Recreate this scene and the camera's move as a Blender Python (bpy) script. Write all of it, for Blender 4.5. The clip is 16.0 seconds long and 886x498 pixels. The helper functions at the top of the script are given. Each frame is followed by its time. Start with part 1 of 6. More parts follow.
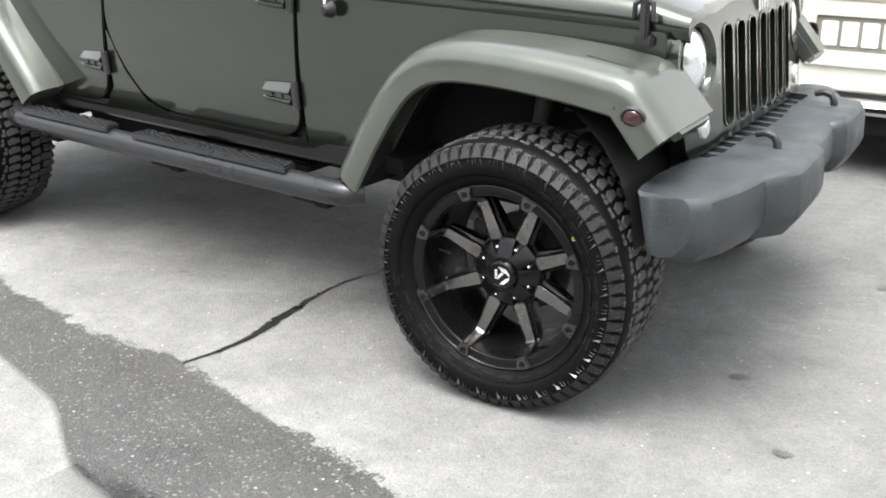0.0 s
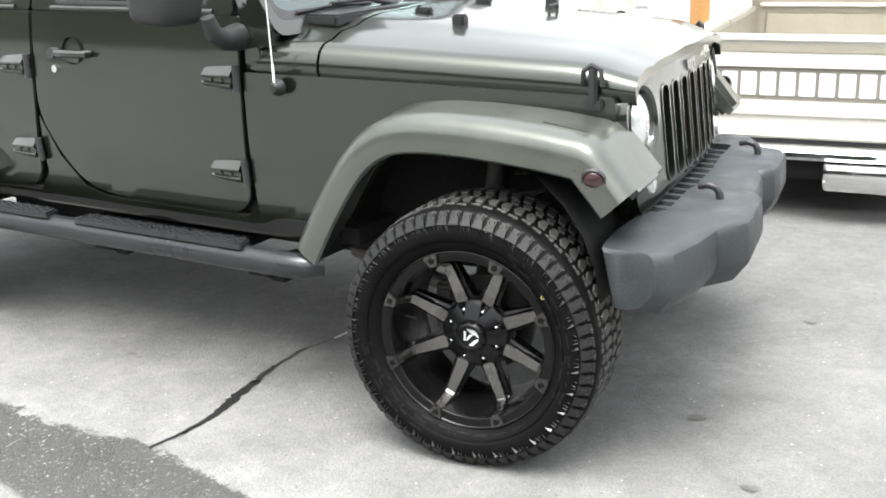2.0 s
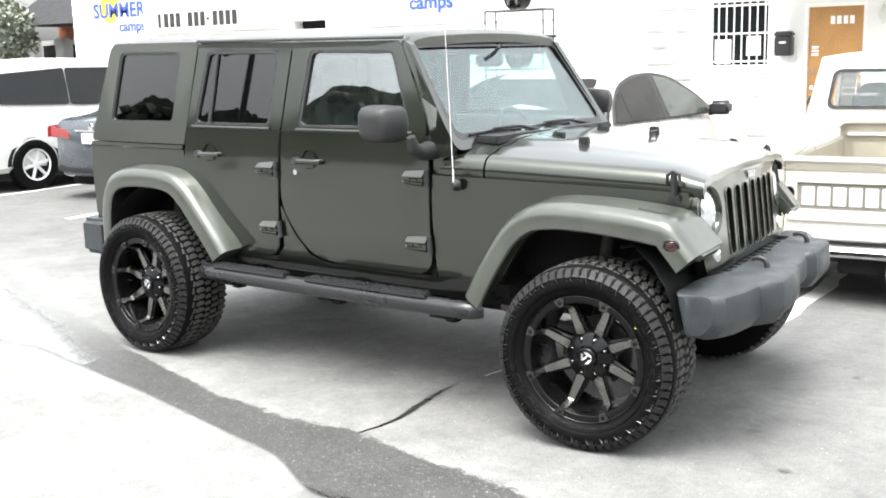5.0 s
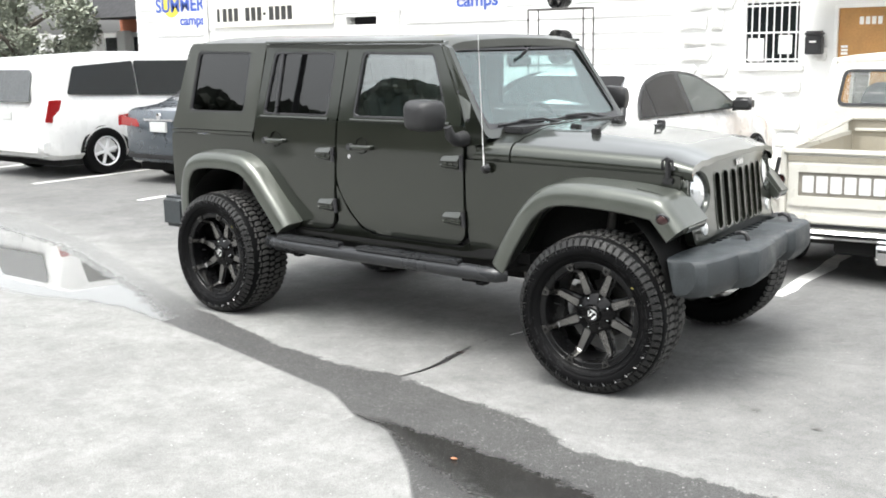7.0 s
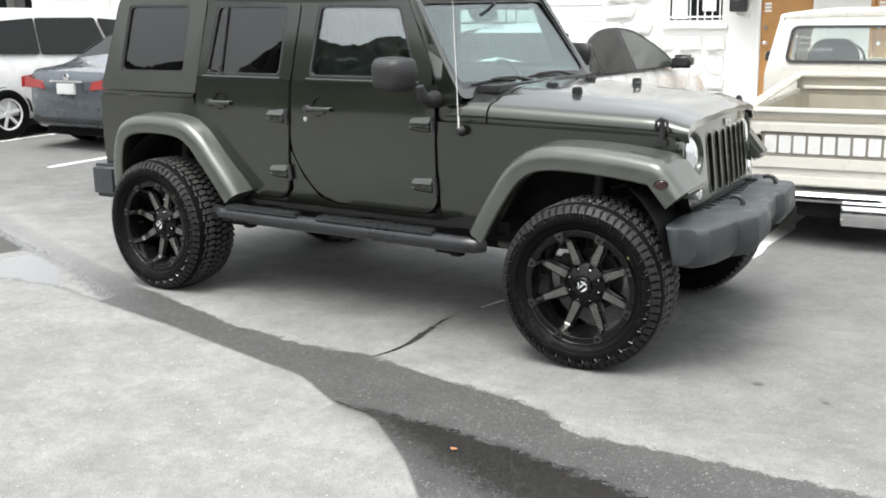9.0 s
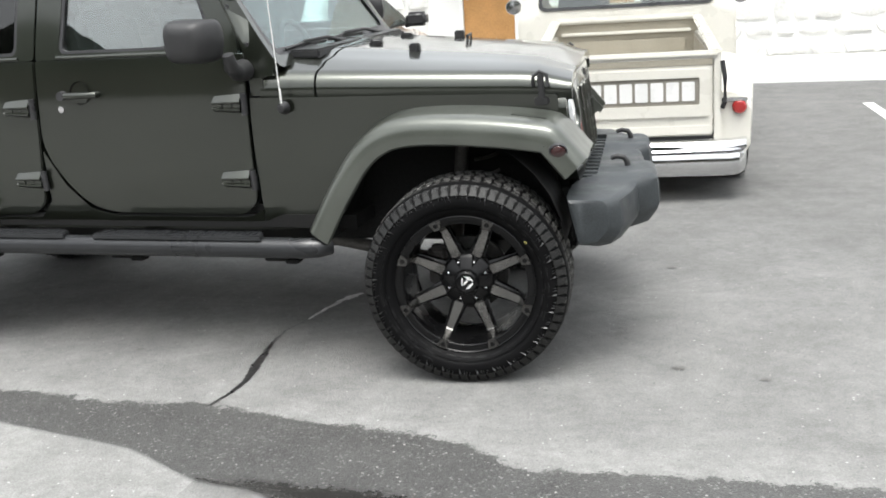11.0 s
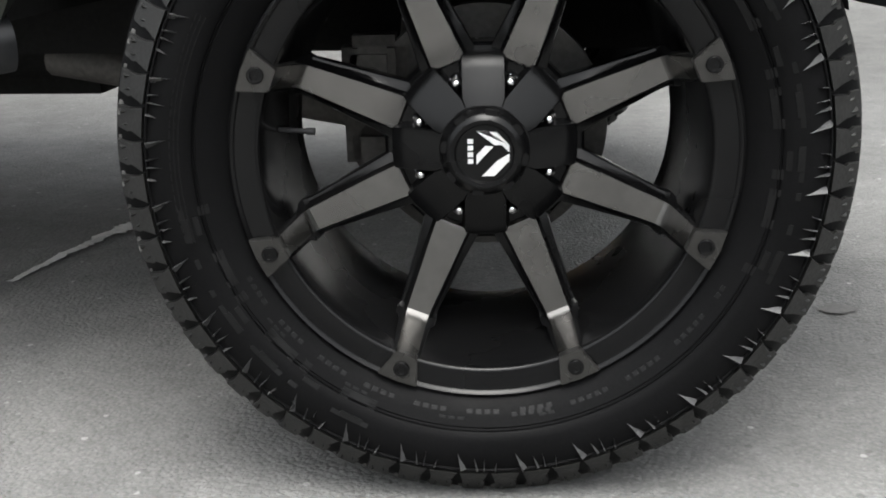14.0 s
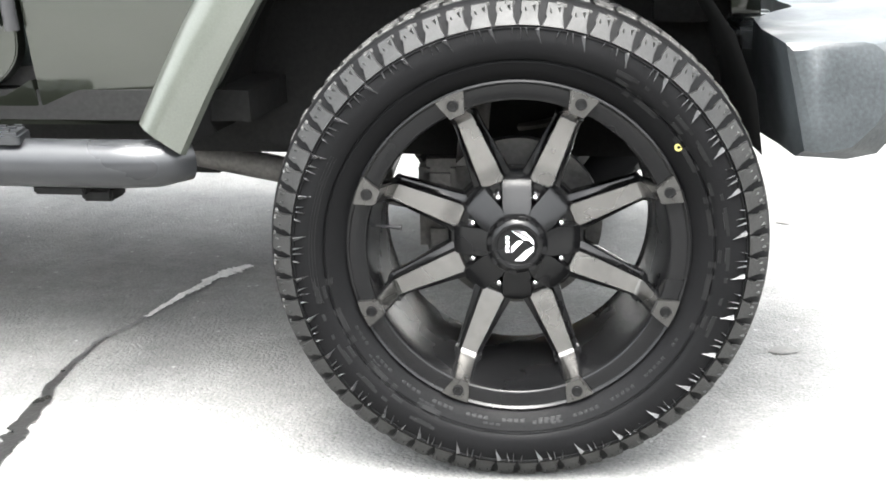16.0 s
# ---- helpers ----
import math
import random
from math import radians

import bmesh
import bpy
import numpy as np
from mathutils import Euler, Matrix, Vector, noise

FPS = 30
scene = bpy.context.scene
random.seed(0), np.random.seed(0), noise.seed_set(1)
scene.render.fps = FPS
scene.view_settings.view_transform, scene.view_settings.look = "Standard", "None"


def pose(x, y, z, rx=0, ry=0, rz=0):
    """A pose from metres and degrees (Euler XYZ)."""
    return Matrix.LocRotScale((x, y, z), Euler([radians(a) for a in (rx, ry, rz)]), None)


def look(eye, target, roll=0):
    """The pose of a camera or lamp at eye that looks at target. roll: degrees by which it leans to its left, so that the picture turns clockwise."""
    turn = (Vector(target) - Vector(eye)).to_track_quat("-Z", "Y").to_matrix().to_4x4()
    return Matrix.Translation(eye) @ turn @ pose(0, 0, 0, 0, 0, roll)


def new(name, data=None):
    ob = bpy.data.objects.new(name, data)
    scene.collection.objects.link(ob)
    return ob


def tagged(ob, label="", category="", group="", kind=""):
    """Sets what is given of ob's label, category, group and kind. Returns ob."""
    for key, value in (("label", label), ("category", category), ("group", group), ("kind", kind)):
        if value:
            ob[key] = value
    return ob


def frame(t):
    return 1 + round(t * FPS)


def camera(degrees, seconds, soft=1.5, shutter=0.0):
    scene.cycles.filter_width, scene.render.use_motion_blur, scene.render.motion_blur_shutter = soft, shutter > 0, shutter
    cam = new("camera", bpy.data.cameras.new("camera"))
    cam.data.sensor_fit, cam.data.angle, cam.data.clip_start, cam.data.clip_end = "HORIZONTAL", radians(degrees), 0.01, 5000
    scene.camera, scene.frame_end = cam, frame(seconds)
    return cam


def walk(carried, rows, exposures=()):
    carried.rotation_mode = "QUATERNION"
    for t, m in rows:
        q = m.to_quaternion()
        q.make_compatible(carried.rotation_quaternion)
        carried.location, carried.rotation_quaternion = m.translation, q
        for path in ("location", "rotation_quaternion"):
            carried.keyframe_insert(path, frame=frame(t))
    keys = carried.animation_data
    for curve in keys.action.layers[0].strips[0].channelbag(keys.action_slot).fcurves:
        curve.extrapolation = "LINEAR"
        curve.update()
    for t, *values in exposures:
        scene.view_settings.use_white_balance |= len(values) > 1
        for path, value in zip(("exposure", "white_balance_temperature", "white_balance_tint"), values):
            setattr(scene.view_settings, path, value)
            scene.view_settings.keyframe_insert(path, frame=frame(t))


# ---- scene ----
DEGREES = 44.03
PATH = [
    (0, look((1.648, -3.373, 1.531), (0.512, -1.870, 0.861), 0.22)),
    (0.5, look((1.437, -3.420, 1.555), (0.426, -1.832, 0.879), -0.98)),
    (1, look((1.367, -3.434, 1.545), (0.411, -1.815, 0.863), 0.03)),
    (1.5, look((1.365, -3.445, 1.555), (0.409, -1.814, 0.904), -0.56)),
    (2, look((1.493, -3.562, 1.594), (0.513, -1.917, 1.015), -1.54)),
    (2.5, look((1.642, -3.764, 1.633), (0.636, -2.111, 1.127), -1.89)),
    (3, look((1.700, -3.937, 1.669), (0.712, -2.261, 1.206), -1.22)),
    (3.5, look((1.708, -4.188, 1.674), (0.740, -2.493, 1.238), -2.45)),
    (4, look((1.822, -4.404, 1.703), (0.758, -2.757, 1.313), -2.73)),
    (4.2, look((1.920, -4.501, 1.686), (0.804, -2.887, 1.303), -2.80)),
    (6.3, look((2.778, -5.293, 1.754), (1.513, -3.778, 1.434), -0.42)),
    (6.5, look((2.852, -5.358, 1.765), (1.572, -3.860, 1.426), -0.70)),
    (7, look((2.895, -5.508, 1.745), (1.629, -4.004, 1.381), -1.01)),
    (7.5, look((2.873, -5.694, 1.748), (1.579, -4.217, 1.366), -1.48)),
    (8, look((2.782, -5.705, 1.739), (1.520, -4.201, 1.355), 0.30)),
    (8.5, look((2.564, -5.518, 1.725), (1.376, -3.966, 1.303), -1.68)),
    (9, look((2.329, -5.412, 1.717), (1.216, -3.810, 1.280), -0.94)),
    (9.5, look((2.039, -5.397, 1.712), (1.081, -3.696, 1.277), -2.45)),
    (10, look((1.771, -5.274, 1.694), (0.909, -3.525, 1.250), -0.92)),
    (10.2, look((1.658, -5.185, 1.711), (0.849, -3.416, 1.248), -1.92)),
    (12.3, look((0.400, -3.658, 1.206), (0.059, -1.767, 0.651), -1.83)),
    (12.5, look((0.339, -3.330, 1.127), (-0.008, -1.447, 0.549), -2.09)),
    (13, look((0.254, -2.854, 0.926), (-0.067, -0.970, 0.335), -1.74)),
    (13.5, look((0.228, -2.384, 0.791), (-0.112, -0.517, 0.160), -2.33)),
    (14, look((0.132, -2.096, 0.674), (-0.156, -0.215, 0.058), -1.80)),
    (14.5, look((0.131, -2.101, 0.676), (-0.196, -0.221, 0.075), -1.98)),
    (15, look((0.088, -2.101, 0.696), (-0.184, -0.209, 0.108), -0.69)),
    (15.5, look((0.048, -2.199, 0.746), (-0.163, -0.296, 0.168), 0.06)),
    (16, look((0.183, -2.634, 0.918), (-0.152, -0.749, 0.339), -1.32)),
]

cam = camera(DEGREES, 16.0, soft=1.8)
EXPOSURES = [(0, 0.80, 6480, 8), (4.2, 1.08, 6480, 8), (6.5, 0.70, 6480, 8), (7.5, 0.48, 6480, 8), (10, 0.32, 6480, 8), (12.5, 0.30, 6480, 8), (14.0, 0.3, 6480, 8), (14.5, 0.98, 6480, 8), (15.5, 1.78, 6480, 8), (16, 2.2, 6480, 8)]
walk(cam, PATH, EXPOSURES)

# ---- sky and sun: a bright overcast day ----
SUN_UP, SUN_TURN = 70.0, 165.0
world = bpy.data.worlds.new("overcast_sky")
scene.world = world
world.use_nodes = True
wn, wl = world.node_tree.nodes, world.node_tree.links
sky = wn.new("ShaderNodeTexSky")
sky.sky_type = "NISHITA"
sky.sun_disc = False
sky.sun_elevation, sky.sun_rotation = radians(SUN_UP), radians(SUN_TURN)
sky.dust_density, sky.air_density = 4.0, 1.0
grey = wn.new("ShaderNodeHueSaturation")
grey.inputs["Saturation"].default_value = 0.14
cloud = wn.new("ShaderNodeTexNoise")
cloud.inputs["Scale"].default_value, cloud.inputs["Detail"].default_value = 2.2, 5.0
cramp = wn.new("ShaderNodeMapRange")
cramp.inputs["From Min"].default_value, cramp.inputs["From Max"].default_value = 0.3, 0.7
cramp.inputs["To Min"].default_value, cramp.inputs["To Max"].default_value = 0.75, 1.3
mulc = wn.new("ShaderNodeMixRGB")
mulc.blend_type, mulc.inputs[0].default_value = "MULTIPLY", 1.0
back = wn["Background"]
back.inputs["Strength"].default_value = 0.13
coords = wn.new("ShaderNodeTexCoord")
wl.new(coords.outputs["Generated"], cloud.inputs["Vector"])
wl.new(cloud.outputs[0], cramp.inputs["Value"])
wl.new(sky.outputs[0], grey.inputs["Color"])
wl.new(grey.outputs[0], mulc.inputs[1])
wl.new(cramp.outputs[0], mulc.inputs[2])
sepw = wn.new("ShaderNodeSeparateXYZ")
zen = wn.new("ShaderNodeMapRange")
zen.inputs["From Min"].default_value, zen.inputs["From Max"].default_value = 0.0, 0.9
zen.inputs["To Min"].default_value, zen.inputs["To Max"].default_value = 0.85, 2.7
mulz = wn.new("ShaderNodeMixRGB")
mulz.blend_type, mulz.inputs[0].default_value = "MULTIPLY", 1.0
wl.new(coords.outputs["Generated"], sepw.inputs[0])
wl.new(sepw.outputs["Z"], zen.inputs["Value"])
wl.new(mulc.outputs[0], mulz.inputs[1])
wl.new(zen.outputs[0], mulz.inputs[2])
# sky gain is raised away from the sun, added to brighten that side
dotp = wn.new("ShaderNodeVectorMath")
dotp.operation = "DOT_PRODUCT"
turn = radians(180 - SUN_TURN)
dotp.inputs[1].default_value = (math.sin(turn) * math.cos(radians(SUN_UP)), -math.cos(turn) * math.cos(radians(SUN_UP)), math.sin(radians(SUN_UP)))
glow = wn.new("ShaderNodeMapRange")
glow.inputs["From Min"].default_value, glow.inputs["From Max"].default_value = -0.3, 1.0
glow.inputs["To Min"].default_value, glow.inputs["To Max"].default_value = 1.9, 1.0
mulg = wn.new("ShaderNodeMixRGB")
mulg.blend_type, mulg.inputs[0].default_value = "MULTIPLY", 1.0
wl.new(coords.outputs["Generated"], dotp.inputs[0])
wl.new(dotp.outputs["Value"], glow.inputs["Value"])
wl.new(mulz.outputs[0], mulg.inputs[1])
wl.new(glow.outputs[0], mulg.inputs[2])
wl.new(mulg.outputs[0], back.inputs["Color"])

sun_data = bpy.data.lights.new("sun", "SUN")
sun_data.energy, sun_data.angle, sun_data.color = 1.5, radians(35), (1.0, 0.97, 0.92)
sun = new("sun", sun_data)
sun.rotation_euler = (radians(90 - SUN_UP), 0, radians(180 - SUN_TURN))


# ---- materials ----
def shader(name, base, rough=0.5, metal=0.0, coat=0.0, spec=0.5, vary=0.15, scale=6.0, fine=120.0, bump=0.0, rvary=0.1, coat_ior=1.52):
    """A principled surface with colour, gloss and relief varied at two scales."""
    m = bpy.data.materials.new(name)
    m.use_nodes = True
    n, l = m.node_tree.nodes, m.node_tree.links
    b = n["Principled BSDF"]
    b.inputs["Metallic"].default_value = metal
    b.inputs["Coat Weight"].default_value = coat
    b.inputs["Coat IOR"].default_value = coat_ior
    b.inputs["Coat Roughness"].default_value = 0.07
    b.inputs["Specular IOR Level"].default_value = spec
    tc = n.new("ShaderNodeTexCoord")
    big, small = n.new("ShaderNodeTexNoise"), n.new("ShaderNodeTexNoise")
    big.inputs["Scale"].default_value, big.inputs["Detail"].default_value = scale, 4.0
    small.inputs["Scale"].default_value, small.inputs["Detail"].default_value = fine, 2.0
    mixn = n.new("ShaderNodeMath")
    mixn.operation = "ADD"
    for s in (big, small):
        l.new(tc.outputs["Object"], s.inputs["Vector"])
    l.new(big.outputs[0], mixn.inputs[0])
    l.new(small.outputs[0], mixn.inputs[1])
    ramp = n.new("ShaderNodeMapRange")
    ramp.inputs["From Min"].default_value, ramp.inputs["From Max"].default_value = 0.6, 1.4
    ramp.inputs["To Min"].default_value, ramp.inputs["To Max"].default_value = 1 - vary, 1 + vary
    l.new(mixn.outputs[0], ramp.inputs["Value"])
    mul = n.new("ShaderNodeMixRGB")
    mul.blend_type, mul.inputs[0].default_value = "MULTIPLY", 1.0
    mul.inputs[1].default_value = (*base, 1)
    l.new(ramp.outputs[0], mul.inputs[2])
    l.new(mul.outputs[0], b.inputs["Base Color"])
    rr = n.new("ShaderNodeMapRange")
    rr.inputs["From Min"].default_value, rr.inputs["From Max"].default_value = 0.3, 0.7
    rr.inputs["To Min"].default_value, rr.inputs["To Max"].default_value = max(0.02, rough - rvary), rough + rvary
    l.new(big.outputs[0], rr.inputs["Value"])
    l.new(rr.outputs[0], b.inputs["Roughness"])
    if bump:
        bp = n.new("ShaderNodeBump")
        bp.inputs["Strength"].default_value, bp.inputs["Distance"].default_value = bump, 0.002
        l.new(mixn.outputs[0], bp.inputs["Height"])
        l.new(bp.outputs[0], b.inputs["Normal"])
    return m


def pane(name, tint, gloss=1.0, least=0.09, graze=0.80):
    """Window glass: a tinted clear sheet with a mirror gloss on it."""
    m = bpy.data.materials.new(name)
    m.use_nodes = True
    n, l = m.node_tree.nodes, m.node_tree.links
    n.remove(n["Principled BSDF"])
    clear, gl, mix, fr = n.new("ShaderNodeBsdfTransparent"), n.new("ShaderNodeBsdfGlossy"), n.new("ShaderNodeMixShader"), n.new("ShaderNodeLayerWeight")
    clear.inputs[0].default_value = (*tint, 1)
    gl.inputs["Roughness"].default_value = 0.01
    gl.inputs["Color"].default_value = (gloss, gloss, gloss, 1)
    pw = n.new("ShaderNodeMath")
    pw.operation = "POWER"
    pw.inputs[1].default_value = 3.5
    ma = n.new("ShaderNodeMath")
    ma.operation = "MULTIPLY_ADD"
    ma.inputs[1].default_value, ma.inputs[2].default_value = graze, least
    fr.inputs["Blend"].default_value = 0.5
    l.new(fr.outputs["Facing"], pw.inputs[0])
    l.new(pw.outputs[0], ma.inputs[0])
    l.new(ma.outputs[0], mix.inputs[0])
    l.new(clear.outputs[0], mix.inputs[1])
    l.new(gl.outputs[0], mix.inputs[2])
    l.new(mix.outputs[0], n["Material Output"].inputs["Surface"])
    return m


GREEN = shader("green_metallic_paint", (0.031, 0.0355, 0.0265), 0.33, 0.85, 1.0, vary=0.06, scale=1.5, fine=900, rvary=0.04, coat_ior=1.62)
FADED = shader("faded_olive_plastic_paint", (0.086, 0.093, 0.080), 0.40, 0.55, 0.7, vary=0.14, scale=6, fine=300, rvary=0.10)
HARDTOP = shader("dark_green_textured_hardtop", (0.045, 0.048, 0.041), 0.42, 0.2, 0.4, vary=0.1, scale=3, fine=500, bump=0.05)
BLACKP = shader("black_plastic", (0.018, 0.018, 0.019), 0.45, vary=0.2, fine=300, bump=0.1)
TRIMB = shader("satin_black_trim", (0.03, 0.03, 0.032), 0.35, vary=0.15)
BUMPER = shader("weathered_grey_plastic", (0.030, 0.035, 0.038), 0.50, vary=0.45, scale=9, fine=160, bump=0.22, rvary=0.18)
RUBBER = shader("tyre_rubber", (0.0042, 0.0042, 0.0045), 0.58, vary=0.35, scale=9, fine=260, bump=0.10, spec=0.08)
# paler than the tyre: the glints on raised edges are in the colour
RIDGE = shader("highlight_coloured_ridge", (0.055, 0.055, 0.056), 0.30, vary=0.35, scale=25, fine=260, spec=0.65)
LUG = shader("side_lug_rubber", (0.0145, 0.0145, 0.0142), 0.5, vary=0.5, scale=25, fine=240, bump=0.2, spec=0.3)
TREAD = shader("dusty_tread_rubber", (0.055, 0.054, 0.052), 0.65, vary=0.5, scale=30, fine=240, bump=0.25, spec=0.45)
SHOULDER = shader("worn_shoulder_rubber", (0.0065, 0.0065, 0.0067), 0.40, vary=0.35, scale=25, fine=260, bump=0.12, spec=0.20)
RIMB = shader("satin_black_wheel_paint", (0.004, 0.004, 0.0043), 0.25, 0.0, 0.0, vary=0.2, fine=400, spec=0.26)
MILLD = shader("dark_milled_foot", (0.085, 0.083, 0.080), 0.28, 0.9, vary=0.2, scale=20, fine=90)
MILL = shader("dark_tinted_milled_metal", (0.20, 0.195, 0.188), 0.25, 0.95, vary=0.12, scale=9, fine=60)
CHROME = shader("chrome", (0.75, 0.75, 0.76), 0.12, 1.0, vary=0.03, rvary=0.06)
SATIN = shader("satin_silver", (0.86, 0.86, 0.87), 0.42, 0.35, vary=0.05)
STEEL = shader("dull_steel", (0.10, 0.098, 0.095), 0.5, 0.8, vary=0.3, scale=12)
IRON = shader("rough_cast_iron", (0.09, 0.085, 0.08), 0.6, 0.4, vary=0.4, scale=20)
DARK = shader("dark_underbody", (0.013, 0.013, 0.0128), 0.85, vary=0.4, scale=8, spec=0.2)
CABIN = shader("grey_cabin_plastic", (0.09, 0.095, 0.1), 0.6, vary=0.1)
CLOTH = shader("dark_grey_seat_cloth", (0.05, 0.052, 0.056), 0.9, vary=0.25, fine=300, bump=0.2)
STEPM = shader("grey_black_powder_coat", (0.022, 0.023, 0.025), 0.34, 0.1, vary=0.2, fine=500, bump=0.06)
GLASSD = pane("privacy_glass", (0.13, 0.14, 0.14), least=0.075)
GLASSC = pane("clear_glass", (0.95, 0.98, 0.97), least=0.07)
GLASST = pane("light_tint_glass", (0.84, 0.90, 0.89), least=0.17)
SCREENG = pane("green_edged_windscreen_glass", (0.80, 0.93, 0.92), least=0.09, graze=0.42)
REDL = shader("red_lens", (0.30, 0.012, 0.012), 0.12, 0, 0.8, vary=0.1)
SMOKEL = shader("smoked_red_lens", (0.045, 0.012, 0.012), 0.15, 0, 0.8, vary=0.2, scale=40)
LAMP = shader("headlamp_glass", (0.75, 0.77, 0.78), 0.08, 0.6, 1.0, vary=0.1, scale=40)
WHITEP = shader("white_car_paint", (0.70, 0.70, 0.69), 0.3, 0, 0.8, vary=0.03)
CREAM = shader("off_white_truck_paint", (0.62, 0.605, 0.55), 0.32, 0, 0.6, vary=0.05)
BEIGE = shader("faded_beige_paint_and_rail_shadow", (0.31, 0.285, 0.23), 0.5, 0, 0.2, vary=0.12, scale=5)
BLUEG = shader("blue_grey_metallic_paint", (0.082, 0.096, 0.112), 0.3, 0.5, 0.9, vary=0.05)
YELLOWD = shader("yellow_paint_dot", (0.34, 0.30, 0.09), 0.5)


# ---- building helpers ----
def thing(name, x, y, z, label, category, group="", kind=""):
    e = new(name)
    e.location = (x, y, z)
    bpy.context.view_layer.update()
    return tagged(e, label, category, group, kind)


def finish(bm, angle=38):
    bm.normal_update()
    for f in bm.faces:
        f.smooth = True
    for e in bm.edges:
        if len(e.link_faces) != 2 or e.link_faces[0].normal.angle(e.link_faces[1].normal, 0) > radians(angle):
            e.smooth = False


def part(name, bm, material, parent=None, label="", angle=38):
    """Links a bmesh, given in world metres, as one mesh object under a thing or a part."""
    finish(bm, angle)
    me = bpy.data.meshes.new(name)
    bm.to_mesh(me)
    bm.free()
    for m in material if isinstance(material, (list, tuple)) else (material,):
        me.materials.append(m)
    ob = new(name, me)
    if parent is not None:
        ob.parent = parent
        ob.matrix_parent_inverse = parent.matrix_basis.inverted() if parent.parent is None else Matrix.Identity(4)
    return tagged(ob, label)


def put(dst, bm, m=None, mat=0):
    """Joins bm into dst, moved by m."""
    me = bpy.data.meshes.new("tmp")
    if m is not None:
        bm.transform(m)
    for f in bm.faces:
        f.material_index = mat
    bm.to_mesh(me)
    bm.free()
    dst.from_mesh(me)
    bpy.data.meshes.remove(me)
    return dst


def bevel(bm, w, seg=2, angle=40):
    es = [e for e in bm.edges if len(e.link_faces) == 2 and e.link_faces[0].normal.angle(e.link_faces[1].normal, 0) > radians(angle)]
    if es and w > 0:
        bmesh.ops.bevel(bm, geom=es, offset=w, segments=seg, affect="EDGES", clamp_overlap=True)
    return bm


def block(x0, x1, y0, y1, z0, z1, w=0.0, seg=2):
    bm = bmesh.new()
    bmesh.ops.create_cube(bm, size=1)
    for v in bm.verts:
        v.co = Vector(((x0 + x1) / 2 + v.co.x * (x1 - x0), (y0 + y1) / 2 + v.co.y * (y1 - y0), (z0 + z1) / 2 + v.co.z * (z1 - z0)))
    bm.normal_update()
    return bevel(bm, w, seg)


def rod(a, b, r, r2=None, n=16):
    """A cylinder or cone from a to b."""
    a, b = Vector(a), Vector(b)
    bm = bmesh.new()
    q = (b - a).to_track_quat("Z", "Y").to_matrix().to_4x4()
    bmesh.ops.create_cone(bm, cap_ends=True, segments=n, radius1=r, radius2=r if r2 is None else r2, depth=(b - a).length, matrix=Matrix.Translation((a + b) / 2) @ q)
    return bm


def tube(pts, r, n=12, closed=False):
    """A round tube along points."""
    bm = bmesh.new()
    pts = [Vector(p) for p in pts]
    rings = []
    up = Vector((0.013, 0.021, 1))
    for i, p in enumerate(pts):
        d = (pts[(i + 1) % len(pts)] if closed or i + 1 < len(pts) else p) - (pts[i - 1] if closed or i else p)
        d.normalize()
        s = d.cross(up)
        if s.length < 0.05:
            s = d.cross(Vector((1, 0, 0)))
        s.normalize()
        u = s.cross(d)
        rr = r[i] if isinstance(r, (list, tuple)) else r
        rings.append([bm.verts.new(p + (s * math.cos(2 * math.pi * k / n) + u * math.sin(2 * math.pi * k / n)) * rr) for k in range(n)])
    for i in range(len(rings) - (0 if closed else 1)):
        a, b = rings[i], rings[(i + 1) % len(rings)]
        for k in range(n):
            bm.faces.new((a[k], a[(k + 1) % n], b[(k + 1) % n], b[k]))
    if not closed:
        bm.faces.new(rings[0][::-1])
        bm.faces.new(rings[-1])
    bmesh.ops.recalc_face_normals(bm, faces=bm.faces)
    return bm


def lathe(profile, n=64, a0=0.0, a1=2 * math.pi):
    """A surface turned about the y axis from (radius, y) pairs."""
    bm = bmesh.new()
    full = abs(a1 - a0 - 2 * math.pi) < 1e-6
    rows = []
    for r, y in profile:
        rows.append([bm.verts.new((r * math.cos(a0 + (a1 - a0) * k / n), y, r * math.sin(a0 + (a1 - a0) * k / n))) for k in range(n if full else n + 1)])
    for a, b in zip(rows, rows[1:]):
        for k in range(n):
            j = (k + 1) % len(a)
            bm.faces.new((a[k], a[j], b[j], b[k]))
    bmesh.ops.recalc_face_normals(bm, faces=bm.faces)
    return bm


def loft(rings, closed=True, caps=True):
    """Skin between rings of equal length."""
    bm = bmesh.new()
    vs = [[bm.verts.new(p) for p in r] for r in rings]
    n = len(vs[0])
    for a, b in zip(vs, vs[1:]):
        for k in range(n if closed else n - 1):
            j = (k + 1) % n
            bm.faces.new((a[k], a[j], b[j], b[k]))
    if caps and closed:
        bm.faces.new(vs[0][::-1])
        bm.faces.new(vs[-1])
    bmesh.ops.recalc_face_normals(bm, faces=bm.faces)
    return bm


